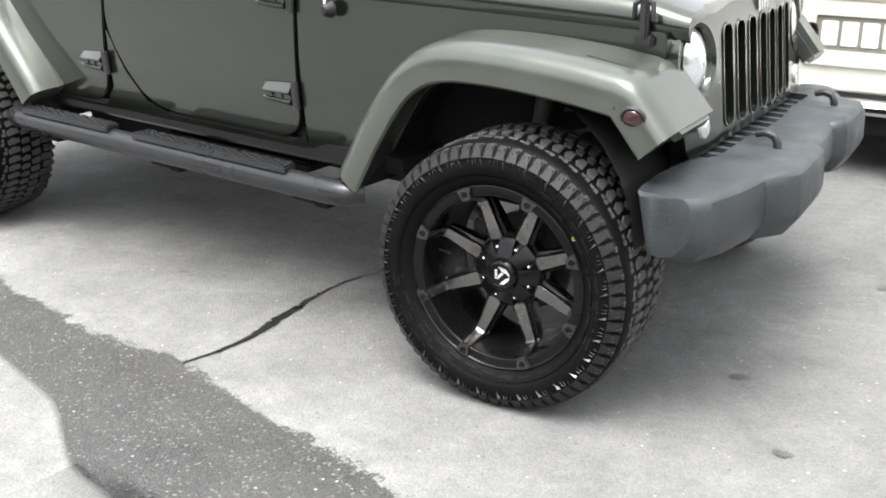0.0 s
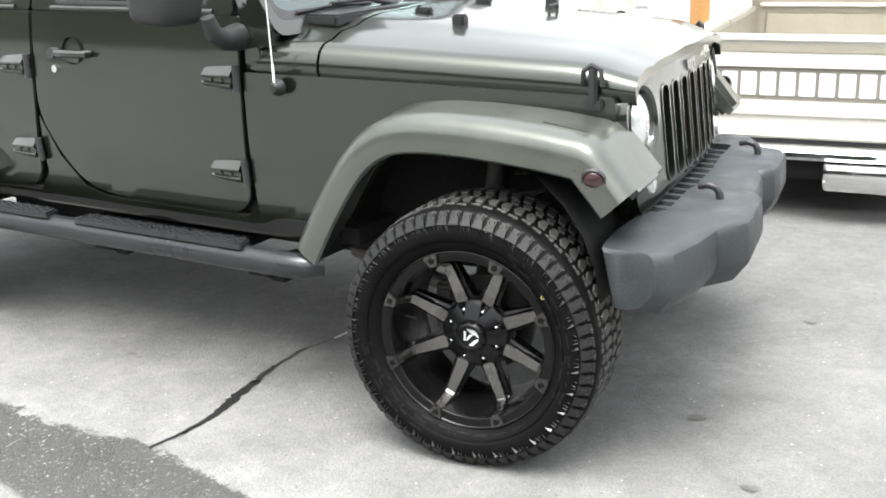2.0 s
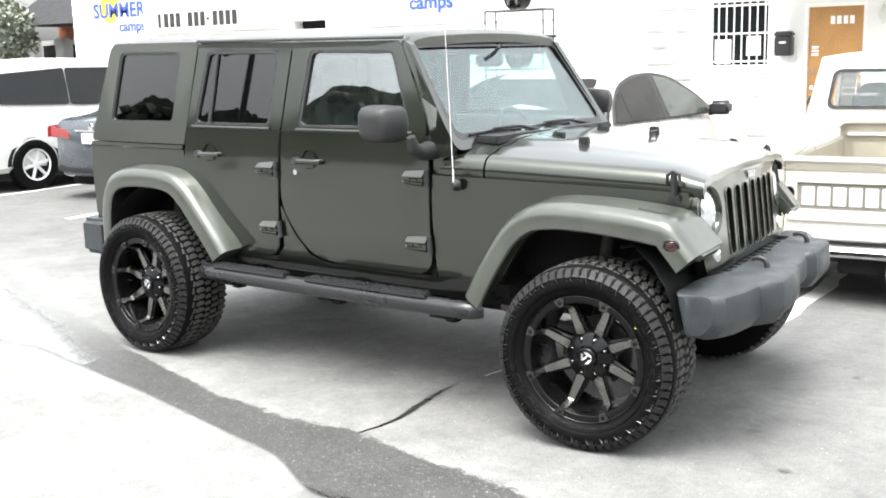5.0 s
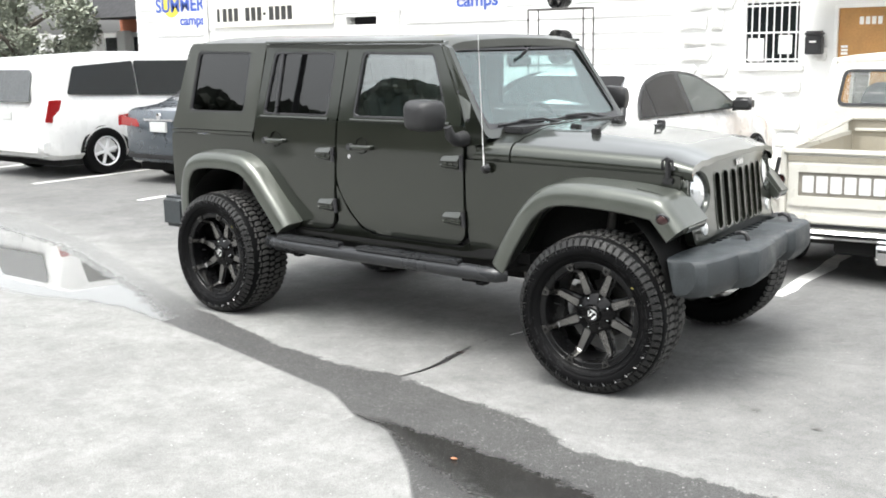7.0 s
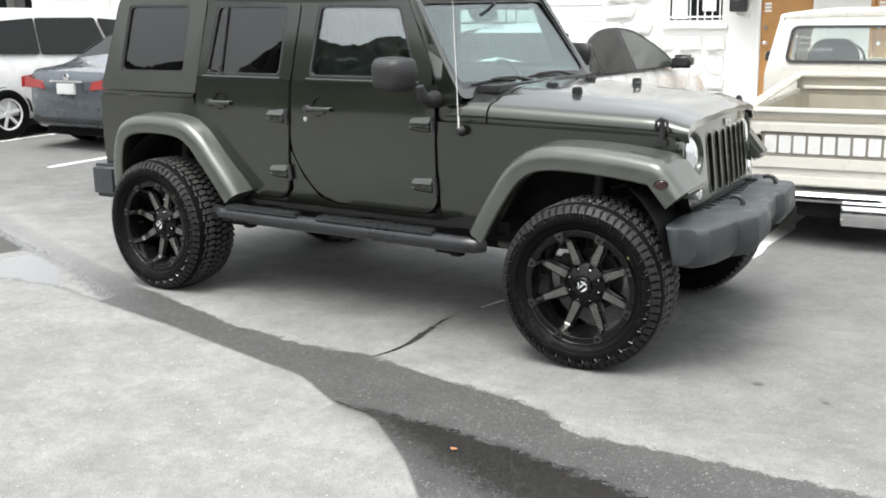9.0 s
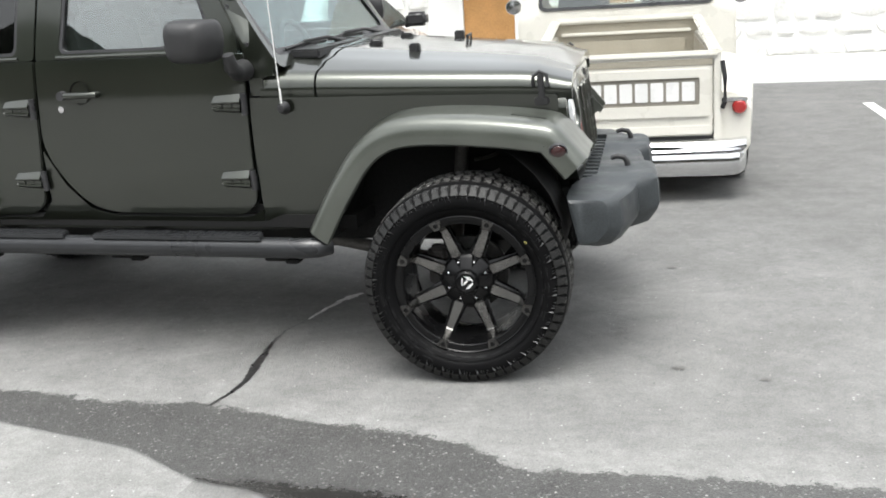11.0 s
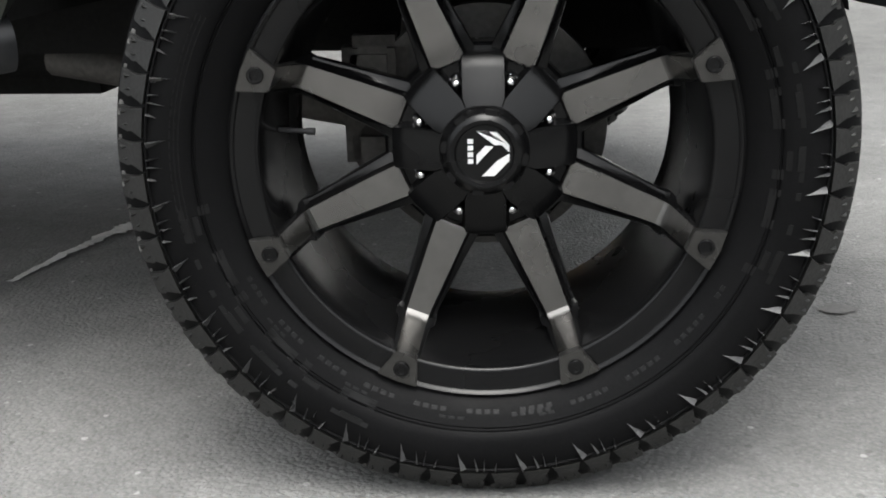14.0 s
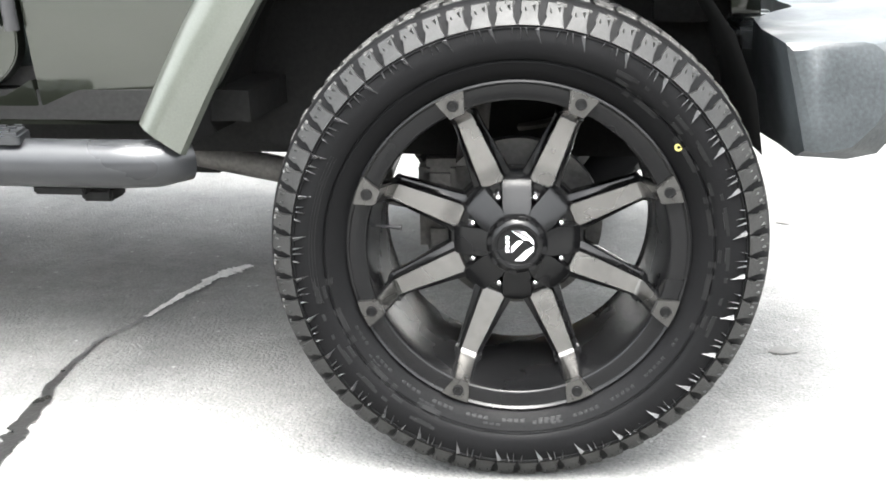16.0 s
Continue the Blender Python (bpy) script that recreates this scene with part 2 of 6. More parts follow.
def rounded(poly, r=0.03, seg=4, sharp=()):
    """The polygon with its corners rounded; r may be a list, one for each corner."""
    out = []
    n = len(poly)
    for i in range(n):
        p, a, b = Vector(poly[i]), Vector(poly[i - 1]), Vector(poly[(i + 1) % n])
        rr = r[i] if isinstance(r, (list, tuple)) else r
        d = min(rr, (a - p).length * 0.45, (b - p).length * 0.45)
        if d < 1e-4:
            out.append(p)
            continue
        q0, q1 = p + (a - p).normalized() * d, p + (b - p).normalized() * d
        for k in range(seg + 1):
            t = k / seg
            out.append(q0 * (1 - t) ** 2 + p * 2 * t * (1 - t) + q1 * t ** 2)
    return out


def slab(outer, holes=(), depth=0.03, step=0.0, edge=0.004):
    """A plate in the plane of two coordinates (u, v), depth along w, with holes: made in (x, w, z)."""
    bm = bmesh.new()
    edges = []
    for loop in (outer, *holes):
        vs = [bm.verts.new((p[0], 0, p[1])) for p in loop]
        edges += [bm.edges.new((vs[i], vs[(i + 1) % len(vs)])) for i in range(len(vs))]
    if holes:
        bmesh.ops.triangle_fill(bm, use_beauty=True, use_dissolve=False, edges=edges)
    else:
        bm.faces.new(bm.verts[:])
    if step:
        zs = [v.co.z for v in bm.verts]
        z = min(zs) + step
        while z < max(zs) - step * 0.3:
            bmesh.ops.bisect_plane(bm, geom=bm.verts[:] + bm.edges[:] + bm.faces[:], plane_co=(0, 0, z), plane_no=(0, 0, 1))
            z += step
        xs = [v.co.x for v in bm.verts]
        x = min(xs) + step
        while x < max(xs) - step * 0.3:
            bmesh.ops.bisect_plane(bm, geom=bm.verts[:] + bm.edges[:] + bm.faces[:], plane_co=(x, 0, 0), plane_no=(1, 0, 0))
            x += step
    bmesh.ops.recalc_face_normals(bm, faces=bm.faces)
    r = bmesh.ops.extrude_face_region(bm, geom=bm.faces[:])
    for v in r["geom"]:
        if isinstance(v, bmesh.types.BMVert):
            v.co.y += depth
    bmesh.ops.recalc_face_normals(bm, faces=bm.faces)
    if edge:
        bm.normal_update()
        front = [e for e in bm.edges if len(e.link_faces) == 2 and e.verts[0].co.y < 1e-6 and e.verts[1].co.y < 1e-6
                 and e.link_faces[0].normal.angle(e.link_faces[1].normal, 0) > 1]
        bmesh.ops.bevel(bm, geom=front, offset=edge, segments=2, affect="EDGES", clamp_overlap=True)
    return bm


def warp(bm, f):
    for v in bm.verts:
        v.co = Vector(f(v.co))
    bmesh.ops.recalc_face_normals(bm, faces=bm.faces)
    return bm


def lettering(text, size, depth, material, m, parent, name="lettering", label=""):
    """Raised words in the built-in font."""
    c = bpy.data.curves.new(name, "FONT")
    c.body, c.size, c.extrude, c.align_x, c.align_y = text, size, depth, "CENTER", "CENTER"
    c.offset = size * 0.022
    ob = bpy.data.objects.new("tmp_text", c)
    scene.collection.objects.link(ob)
    me = bpy.data.meshes.new_from_object(ob.evaluated_get(bpy.context.evaluated_depsgraph_get()))
    bpy.data.objects.remove(ob)
    bm = bmesh.new()
    bm.from_mesh(me)
    bpy.data.meshes.remove(me)
    bm.transform(m)
    return part(name, bm, material, parent, label)


# ---- wheel, turned about its own y axis, the outer face towards -y ----
SPOKES = [radians(22.5 + 45 * k) for k in range(8)]


def polar(r, a, y):
    return (r * math.cos(a), y, r * math.sin(a))


TYRE = [(0.262, 0.0), (0.268, -0.030), (0.274, -0.0440), (0.2785, -0.0485), (0.281, -0.0500), (0.2830, -0.0545), (0.296, -0.064), (0.3075, -0.0705), (0.3095, -0.0700), (0.311, -0.0725), (0.3125, -0.0700),
        (0.3155, -0.0740), (0.325, -0.0775), (0.338, -0.0798), (0.350, -0.0790), (0.3640, -0.0752), (0.3655, -0.0775), (0.3675, -0.0770), (0.3688, -0.0705), (0.392, -0.0585), (0.4085, -0.0455), (0.4145, -0.036), (0.4165, -0.02), (0.4175, 0.095), (0.4155, 0.19),
        (0.408, 0.225), (0.395, 0.246), (0.36, 0.262), (0.31, 0.262), (0.27, 0.245), (0.262, 0.23)]


def flank(r):
    """Height of the tyre's outer side wall at a radius."""
    for (r0, y0), (r1, y1) in zip(TYRE, TYRE[1:]):
        if r0 <= r <= r1:
            return y0 + (y1 - y0) * (r - r0) / (r1 - r0)
    return -0.04


def build_tread():
    """All the tread blocks and shoulder ribs of one tyre."""
    bm = bmesh.new()
    rnd = random.Random(4)

    def lump(corners, r0, r1, shrink=0.10, mat=0):
        """A raised block: corners are (angle, y), between two radii."""
        n = len(corners)
        lo = [bm.verts.new(polar(r0 - (0.010 if y < -0.03 or y > 0.235 else 0.0), a, y)) for a, y in corners]
        cx, cy = sum(a for a, _ in corners) / n, sum(y for _, y in corners) / n
        hi = [bm.verts.new(polar(r1 - (0.0125 if y < -0.03 or y > 0.235 else 0.0), a + (cx - a) * shrink, y + (cy - y) * shrink * 0.6)) for a, y in corners]
        for k in range(n):
            bm.faces.new((lo[k], lo[(k + 1) % n], hi[(k + 1) % n], hi[k])).material_index = mat
        bm.faces.new(hi).material_index = mat

    def raised(pts, h, mat=0):
        """A raised figure on the outer side wall from (radius, angle) corners."""
        n = len(pts)
        cr, ca = sum(r for r, _ in pts) / n, sum(a for _, a in pts) / n
        lo = [bm.verts.new(polar(r, a, flank(r) + 0.004)) for r, a in pts]
        hi = [bm.verts.new(polar(r + (cr - r) * 0.05, a + (ca - a) * 0.05, flank(r) - h)) for r, a in pts]
        for k in range(n):
            bm.faces.new((lo[k], lo[(k + 1) % n], hi[(k + 1) % n], hi[k])).material_index = mat
        bm.faces.new(hi).material_index = mat

    def spike(pts, h, mat=2):
        """A faceted ridge on the side wall: corners run down from one crest point."""
        lo = [bm.verts.new(polar(r, a, flank(r) + 0.0006)) for r, a in pts]
        n = len(pts)
        cr, ca = pts[0][0] * 0.55 + sum(r for r, _ in pts) / n * 0.45, sum(a for _, a in pts) / n
        top_ = bm.verts.new(polar(cr, ca, flank(cr) - h))
        for k in range(n):
            bm.faces.new((lo[k], lo[(k + 1) % n], top_)).material_index = mat

    N = 64
    da = 2 * math.pi / N
    top = 0.4235
    for i in range(N):
        a = i * da + rnd.uniform(-0.03, 0.03) * da
        odd = i % 2
        for s in (0, 1):
            aa = a + (da * 0.5 if s else 0)
            y0 = -0.0500 if s == 0 else 0.250
            y1 = (0.016 if odd else 0.004) if s == 0 else (0.178 if odd else 0.190)
            q = -0.006 if s == 0 else 0.006
            # each shoulder block is cut by a narrow sipe
            lump([(aa + da * 0.03, y0), (aa + da * 0.435, y0 + q * (1 - odd)), (aa + da * 0.50, y1), (aa + da * 0.16, y1)], 0.399, top - 0.0035, 0.035)
            lump([(aa + da * 0.45, y0 - q * odd), (aa + da * 0.80, y0 - q), (aa + da * 0.92, y1), (aa + da * 0.55, y1)], 0.399, top - 0.0045, 0.035)
        lump([(a + da * 0.1, 0.024), (a + da * 0.62, 0.020), (a + da * 0.95, 0.046), (a + da * 0.80, 0.074), (a + da * 0.30, 0.078)], 0.405, top)
        lump([(a + da * 0.45, 0.134), (a + da * 1.0, 0.130), (a + da * 1.28, 0.168), (a + da * 0.95, 0.174), (a + da * 0.5, 0.170)], 0.405, top)
        lump([(a + da * 0.0, 0.088), (a + da * 0.42, 0.083), (a + da * 0.72, 0.102), (a + da * 0.62, 0.124), (a + da * 0.14, 0.122)], 0.405, top)
    for i in range(N // 2):
        a, d = i * da * 2, da * 2
        # chunky slanting side lugs below the shoulder, with wide dark notches between them
        for j in (0.0, 0.5):
            q, w = rnd.uniform(-0.012, 0.012), rnd.uniform(-0.003, 0.003)
            raised([(0.3700, a + d * (j + 0.000 + q)), (0.3850 + w, a + d * (j + 0.055)), (0.4090, a + d * (j + 0.065)), (0.4090, a + d * (j + 0.385)), (0.3930 - w, a + d * (j + 0.415)), (0.3880 - w, a + d * (j + 0.385)), (0.3700, a + d * (j + 0.470 + q))], 0.0075, 3)
            # facets on the lugs
            spike([(0.4070, a + d * (j + 0.09)), (0.4010, a + d * (j + 0.24)), (0.3760, a + d * (j + 0.10 + q))], 0.0115, 3)
            spike([(0.4040, a + d * (j + 0.36)), (0.3900, a + d * (j + 0.37)), (0.3730, a + d * (j + 0.26 + q)), (0.3880, a + d * (j + 0.25))], 0.0105, 3)
        # one bold slanting wedge and a fan of thin ribs inside the ring
        spike([(0.3705, a + d * 0.530), (0.3650, a + d * 0.610), (0.3350, a + d * 0.420)], 0.0085)
        spike([(0.3680, a + d * 0.060), (0.3655, a + d * 0.095), (0.3520, a + d * 0.120)], 0.0050)
        spike([(0.3690, a + d * 0.790), (0.3665, a + d * 0.815), (0.3440, a + d * 0.725)], 0.0055)
        spike([(0.3690, a + d * 0.890), (0.3665, a + d * 0.915), (0.3420, a + d * 0.900)], 0.0055)
    bmesh.ops.recalc_face_normals(bm, faces=bm.faces)
    return bm


def build_marks():
    """Raised letter-sized strokes of the maker's marks and small print on the side wall."""
    bm = bmesh.new()

    def bar(r0, r1, a0, a1, h):
        pts = [(r0, a0), (r1, a0), (r1, a1), (r0, a1)]
        lo = [bm.verts.new(polar(r, a, flank(r) + 0.002)) for r, a in pts]
        hi = [bm.verts.new(polar(r, a, flank(r) - h)) for r, a in pts]
        for k in range(4):
            bm.faces.new((lo[k], lo[(k + 1) % 4], hi[(k + 1) % 4], hi[k]))
        bm.faces.new(hi)

    for a0, count in ((radians(187), 6), (radians(-24), 9)):
        for k in range(count):
            a = a0 + k * 0.175
            bar(0.302, 0.336, a, a + 0.034, 0.0010)
            if k % 3 != 1:
                bar(0.328, 0.336, a + 0.034, a + 0.115, 0.0010)
            if k % 2:
                bar(0.302, 0.310, a + 0.034, a + 0.115, 0.0010)
                bar(0.302, 0.336, a + 0.115, a + 0.140, 0.0010)
            else:
                bar(0.316, 0.322, a + 0.034, a + 0.100, 0.0010)
    for k in range(40):
        a = radians(205 + k * 2.0)
        if k % 6 < 4:
            bar(0.2895, 0.2935, a, a + 0.022, 0.0007)
        if 4 < k % 11 < 8:
            bar(0.2975, 0.3000, a, a + 0.024, 0.0007)
    for k in range(22):
        a = radians(150 + k * 2.0)
        bar(0.326, 0.3275, a, a + 0.031, 0.0006)
        bar(0.331, 0.3325, a, a + 0.031, 0.0006)
        bar(0.336, 0.3375, a, a + 0.024, 0.0006)
    for k in range(30):
        a = radians(275 + k * 1.9)
        if k % 7 < 5:
            bar(0.293, 0.297, a, a + 0.020, 0.0006)
    bmesh.ops.recalc_face_normals(bm, faces=bm.faces)
    return bm


def build_spoke(a):
    """One spoke: a raised milled face between black shelves, kinked steeply outwards near the lip."""
    rings = []
    #        radius, half width of face, half width of shelf, face y, back y
    table = [(0.098, 0.0185, 0.033, 0.036, 0.085), (0.101, 0.0205, 0.0345, 0.031, 0.087), (0.106, 0.0212, 0.0345, 0.0295, 0.088), (0.14, 0.0196, 0.0305, 0.029, 0.087), (0.18, 0.0172, 0.0265, 0.028, 0.082),
             (0.205, 0.0157, 0.0240, 0.027, 0.076), (0.217, 0.0150, 0.0236, 0.0255, 0.070), (0.222, 0.0147, 0.0255, 0.0215, 0.066), (0.226, 0.0144, 0.0250, 0.014, 0.060), (0.229, 0.0142, 0.0195, 0.004, 0.050),
             (0.241, 0.0134, 0.0180, -0.036, 0.012), (0.2445, 0.0132, 0.0175, -0.047, -0.010)]
    for r, w, h, y, yb in table:
        w *= 0.90
        e = 0.0135 if r < 0.223 else 0.006
        pts = [(-h + 0.004, yb), (-h, y + e + 0.005), (-h + 0.0012, y + e + 0.0012), (-h + 0.004, y + e), (-w - 0.0042, y + e * 0.75), (-w - 0.0015, y + 0.0035), (-w - 0.0007, y + 0.0008), (-w, y)]
        pts = pts + [(-p, q) for p, q in reversed(pts)]
        rings.append([(r, q, p) for p, q in pts])
    bm = loft(rings)
    bm.faces.index_update()
    for f in bm.faces:
        if len(f.verts) == 4:
            f.material_index = 1 if f.index % 16 in (6, 7, 8) and f.calc_center_median().x > 0.0995 else 0
    bm.transform(Matrix.Rotation(-a, 4, "Y"))
    return bm


def build_foot(a):
    bm = slab(rounded([(0.2400, -0.0125), (0.2735, -0.0240), (0.2752, 0.0), (0.2735, 0.0240), (0.2400, 0.0125)], 0.002, 2), depth=0.012, edge=0.0012)
    bm.transform(Matrix.Translation((0, -0.0565, 0)))
    bm.transform(Matrix.Rotation(-a, 4, "Y"))
    return bm


def build_hub():
    """The ridged cone: eight flat bars with wedge-shaped pockets between them."""
    rings = []
    for r, y in ((0.116, 0.085), (0.116, 0.050), (0.112, 0.045), (0.1072, 0.044), (0.1065, 0.030), (0.1035, 0.0262), (0.090, 0.019), (0.075, 0.011), (0.062, 0.0045), (0.052, 0.0), (0.040, 0.0)):
        e = math.asin(min(0.99, 0.0235 / r))
        e = min(e, radians(21.8))
        low = max(y, 0.0385) if 0.058 < r < 0.1068 else y
        if r < 0.070 and r > 0.058:
            low = y + 0.012
        ring = []
        for k in range(8):
            c = radians(45 * k)
            d = min(0.05, (radians(22.5) - e) * 0.35)
            for o, yy in ((-e, y), (-0.55 * e, y), (0.55 * e, y), (e, y), (e + d, low), (radians(22.5), low), (radians(45) - e - d, low)):
                ring.append(polar(r if yy == y or r > 0.1068 else r, c + o, yy))
        rings.append(ring)
    return loft(rings)


def squat(bm):
    """Draws the tyre in to its low profile, outside the rim."""
    for v in bm.verts:
        r = math.hypot(v.co.x, v.co.z)
        if r > 0.30:
            k = (0.30 + (r - 0.30) * 0.89) / r
            v.co.x, v.co.z = v.co.x * k, v.co.z * k
    return bm


def build_wheel(parent, m, first=None):
    """One alloy wheel with its tyre; later wheels share the meshes of the first."""
    if first is not None:
        made = {}
        for o in (first, *first.children_recursive):
            made[o] = o.copy()
            scene.collection.objects.link(made[o])
            made[o].parent = made.get(o.parent, parent)
            made[o].matrix_parent_inverse = o.matrix_parent_inverse
        made[first].matrix_basis = m
        return made[first]
    barrel = lathe([(0.2770, -0.034), (0.2785, -0.0455), (0.2775, -0.0505), (0.2745, -0.0520), (0.2720, -0.0500), (0.2705, -0.0475), (0.2490, -0.0462), (0.2465, -0.0452), (0.2450, -0.0430), (0.2438, -0.038),
                    (0.2415, -0.010), (0.2385, 0.03), (0.236, 0.08), (0.2345, 0.14), (0.2340, 0.182), (0.2365, 0.190), (0.2400, 0.194), (0.262, 0.20), (0.272, 0.215), (0.272, 0.225), (0.262, 0.222), (0.25, 0.20), (0.247, 0.10), (0.250, 0.0), (0.2770, -0.034)], 128)
    w = part("wheel", barrel, RIMB, parent, "satin black eight-spoke alloy wheel")
    w.matrix_basis = m
    t = part("tyre", squat(lathe(TYRE, 128)), RUBBER, w, "black all-terrain tyre with deep chunky tread", angle=40)
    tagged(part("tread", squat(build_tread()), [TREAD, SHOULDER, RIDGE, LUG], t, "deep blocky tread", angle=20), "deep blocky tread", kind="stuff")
    tagged(part("moulded_lettering", squat(build_marks()), SHOULDER, t, "raised rubber marks", angle=20), "raised rubber marks", kind="stuff")
    for a in SPOKES:
        sp = part("spoke", build_spoke(a), [RIMB, MILL], w, "black spoke with dark milled face", angle=25)
        part("foot", build_foot(a), MILLD, sp, "milled triangular foot")
        c = Vector(polar(0.2585, a, 0))
        bolt = lathe([(0.0004, -0.0585), (0.0048, -0.0585), (0.0056, -0.0605), (0.0082, -0.0605), (0.0092, -0.059), (0.0094, -0.054)], 16)
        bolt.transform(Matrix.Translation(c))
        part("bolt", bolt, RIMB, sp)
    part("hub", build_hub(), RIMB, w, "black centre with raised ridges", angle=24)
    for a in SPOKES:
        c = Vector(polar(0.079, a, 0.016))
        part("lug_nut", put(rod(c + Vector((0, 0.010, 0)), c + Vector((0, 0.03, 0)), 0.0085, n=6), lathe([(0.0004, -0.003), (0.003, -0.0022), (0.0058, 0.001), (0.0075, 0.006), (0.0080, 0.011)], 14), Matrix.Translation(c)), CHROME, w, "small chrome lug nut")
    cap = lathe([(0.0005, -0.0185), (0.0315, -0.0185), (0.0335, -0.0225), (0.038, -0.0235), (0.043, -0.0205), (0.0480, -0.014), (0.0520, -0.002), (0.0525, 0.006)], 64)
    for k in range(8):
        b = block(-0.0068, 0.0068, -0.0205, -0.006, 0.038, 0.0492, 0.0015)
        put(cap, b, Matrix.Rotation(radians(45 * k + 10), 4, "Y"))
        put(cap, rod((0.0375 * math.cos(radians(45 * k + 80)), -0.0228, 0.0375 * math.sin(radians(45 * k + 80))), (0.0375 * math.cos(radians(45 * k + 80)), -0.0250, 0.0375 * math.sin(radians(45 * k + 80))), 0.0020, n=8))
    cap.transform(Matrix.Translation((0, 0.006, 0)))
    cp = part("center_cap", cap, RIMB, w, "black notched centre cap")
    # a silver folded chevron mark with small bars beside it
    y = -0.0132
    mark = bmesh.new()
    for tri in ([(-0.009, 0.0255), (0.004, 0.0255), (0.0275, 0.001), (0.0275, 0.009), (0.014, 0.0235)], [(0.0275, -0.001), (0.0275, -0.0085), (0.011, -0.0255), (-0.003, -0.0255), (0.014, -0.0085)],
                [(0.010, 0.0075), (0.0005, -0.002), (-0.009, -0.012), (-0.009, -0.002), (0.001, 0.0085)], [(-0.009, 0.0255), (0.012, 0.018), (0.020, 0.0095), (0.011, 0.0095)]):
        put(mark, slab(tri, depth=0.002, edge=0), Matrix.Translation((0, y - 0.001, 0)))
    for k in range(4):
        put(mark, block(-0.0185, -0.0125, y - 0.001, y + 0.001, 0.0115 - 0.0075 * k, 0.0165 - 0.0075 * k))
    part("emblem", mark, SATIN, cp, "silver folded chevron mark")
    disc = lathe([(0.05, 0.135), (0.060, 0.118), (0.080, 0.118), (0.082, 0.135), (0.150, 0.135), (0.151, 0.139), (0.151, 0.155), (0.05, 0.155)], 64)
    part("brake_disc", disc, STEEL, w, "worn steel brake disc")
    cal = block(-0.172, -0.092, 0.118, 0.175, -0.055, 0.115, 0.014)
    put(cal, block(-0.160, -0.105, 0.105, 0.125, 0.025, 0.105, 0.010))
    put(cal, block(-0.160, -0.112, 0.107, 0.125, -0.045, 0.005, 0.010))
    put(cal, rod((-0.135, 0.10, 0.065), (-0.135, 0.12, 0.065), 0.016, n=20))
    part("brake_caliper", cal, IRON, w, "rough cast iron brake caliper")
    part("valve_stem", put(rod((-0.236, 0.035, 0.022), (-0.196, 0.030, 0.020), 0.0032, n=10), rod((-0.203, 0.031, 0.0203), (-0.194, 0.030, 0.020), 0.0045, n=10)), TRIMB, w, "short rubber valve stem")
    dot = put(bmesh.new(), lathe([(0.0028, -0.0015), (0.0030, -0.0024), (0.0058, -0.0024), (0.0060, 0.001)], 14), Matrix.Translation(Vector(polar(0.302, radians(35), flank(0.302)))))
    part("paint_dot", dot, YELLOWD, w, "small yellow paint dot on the tyre")
    return w


# ---- the four-door off-road car: nose towards +x, its near side towards -y ----
def half(x, z):
    """Half width of the body at a place along it and a height."""
    h = 0.765
    if x > -0.86:
        h -= (x + 0.86) * 0.105
    if z > 1.24:
        h -= (z - 1.24) * 0.155
    elif z < 0.95:
        h -= (0.95 - z) ** 2 * 0.22
    return h + 0.006 * math.sin(max(0, min(1, (z - 0.6) / 0.6)) * math.pi)


def skin(s, lift=0.0):
    return lambda c: (c.x, s * (half(c.x, c.z) + lift - c.y), c.z)


def panel(name, outer, parent, s, material=None, holes=(), depth=0.03, lift=0.0, r=0.03, label="", step=0.11, edge=0.005):
    bm = slab(rounded(outer, r), [rounded(h, 0.035) for h in holes], depth, step, edge)
    return part(name, warp(bm, skin(s, lift)), material or GREEN, parent, label)


def arch(path, s, inner):
    """A wheel-arch flare: a broad, rounded shelf swept along (x, z) points; inner gives its inner half width at x."""
    pts = [Vector((x, z)) for x, z in path]
    fine = []
    for i in range(len(pts) - 1):
        p0, p1, p2, p3 = pts[max(0, i - 1)], pts[i], pts[i + 1], pts[min(len(pts) - 1, i + 2)]
        for k in range(5):
            t = k / 5
            fine.append(0.5 * (2 * p1 + (p2 - p0) * t + (2 * p0 - 5 * p1 + 4 * p2 - p3) * t * t + (3 * p1 - p0 - 3 * p2 + p3) * t ** 3))
    fine.append(pts[-1])
    rings = []
    for i, p in enumerate(fine):
        d = (fine[min(i + 1, len(fine) - 1)] - fine[max(i - 1, 0)]).normalized()
        n = Vector((-d.y, d.x))
        if n.y < 0 and abs(d.x) > 0.2:
            n = -n
        yi = inner(p.x)
        ring = []
        wide = 1.0 if s < 0 or p.x < -1 else 0.62
        for y, o in ((yi, 0.074), (yi + 0.05, 0.072), (yi + (0.80 - yi) * 0.6, 0.066), (0.815, 0.060), (0.850, 0.055), (0.873, 0.046), (0.887, 0.030), (0.894, 0.008), (0.897, -0.020), (0.896, -0.046), (0.888, -0.053), (0.872, -0.044), (yi, 0.0)):
            q = p + n * o
            ring.append((q.x, s * (yi + (y - yi) * wide), q.y))
        rings.append(ring)
    return loft(rings)


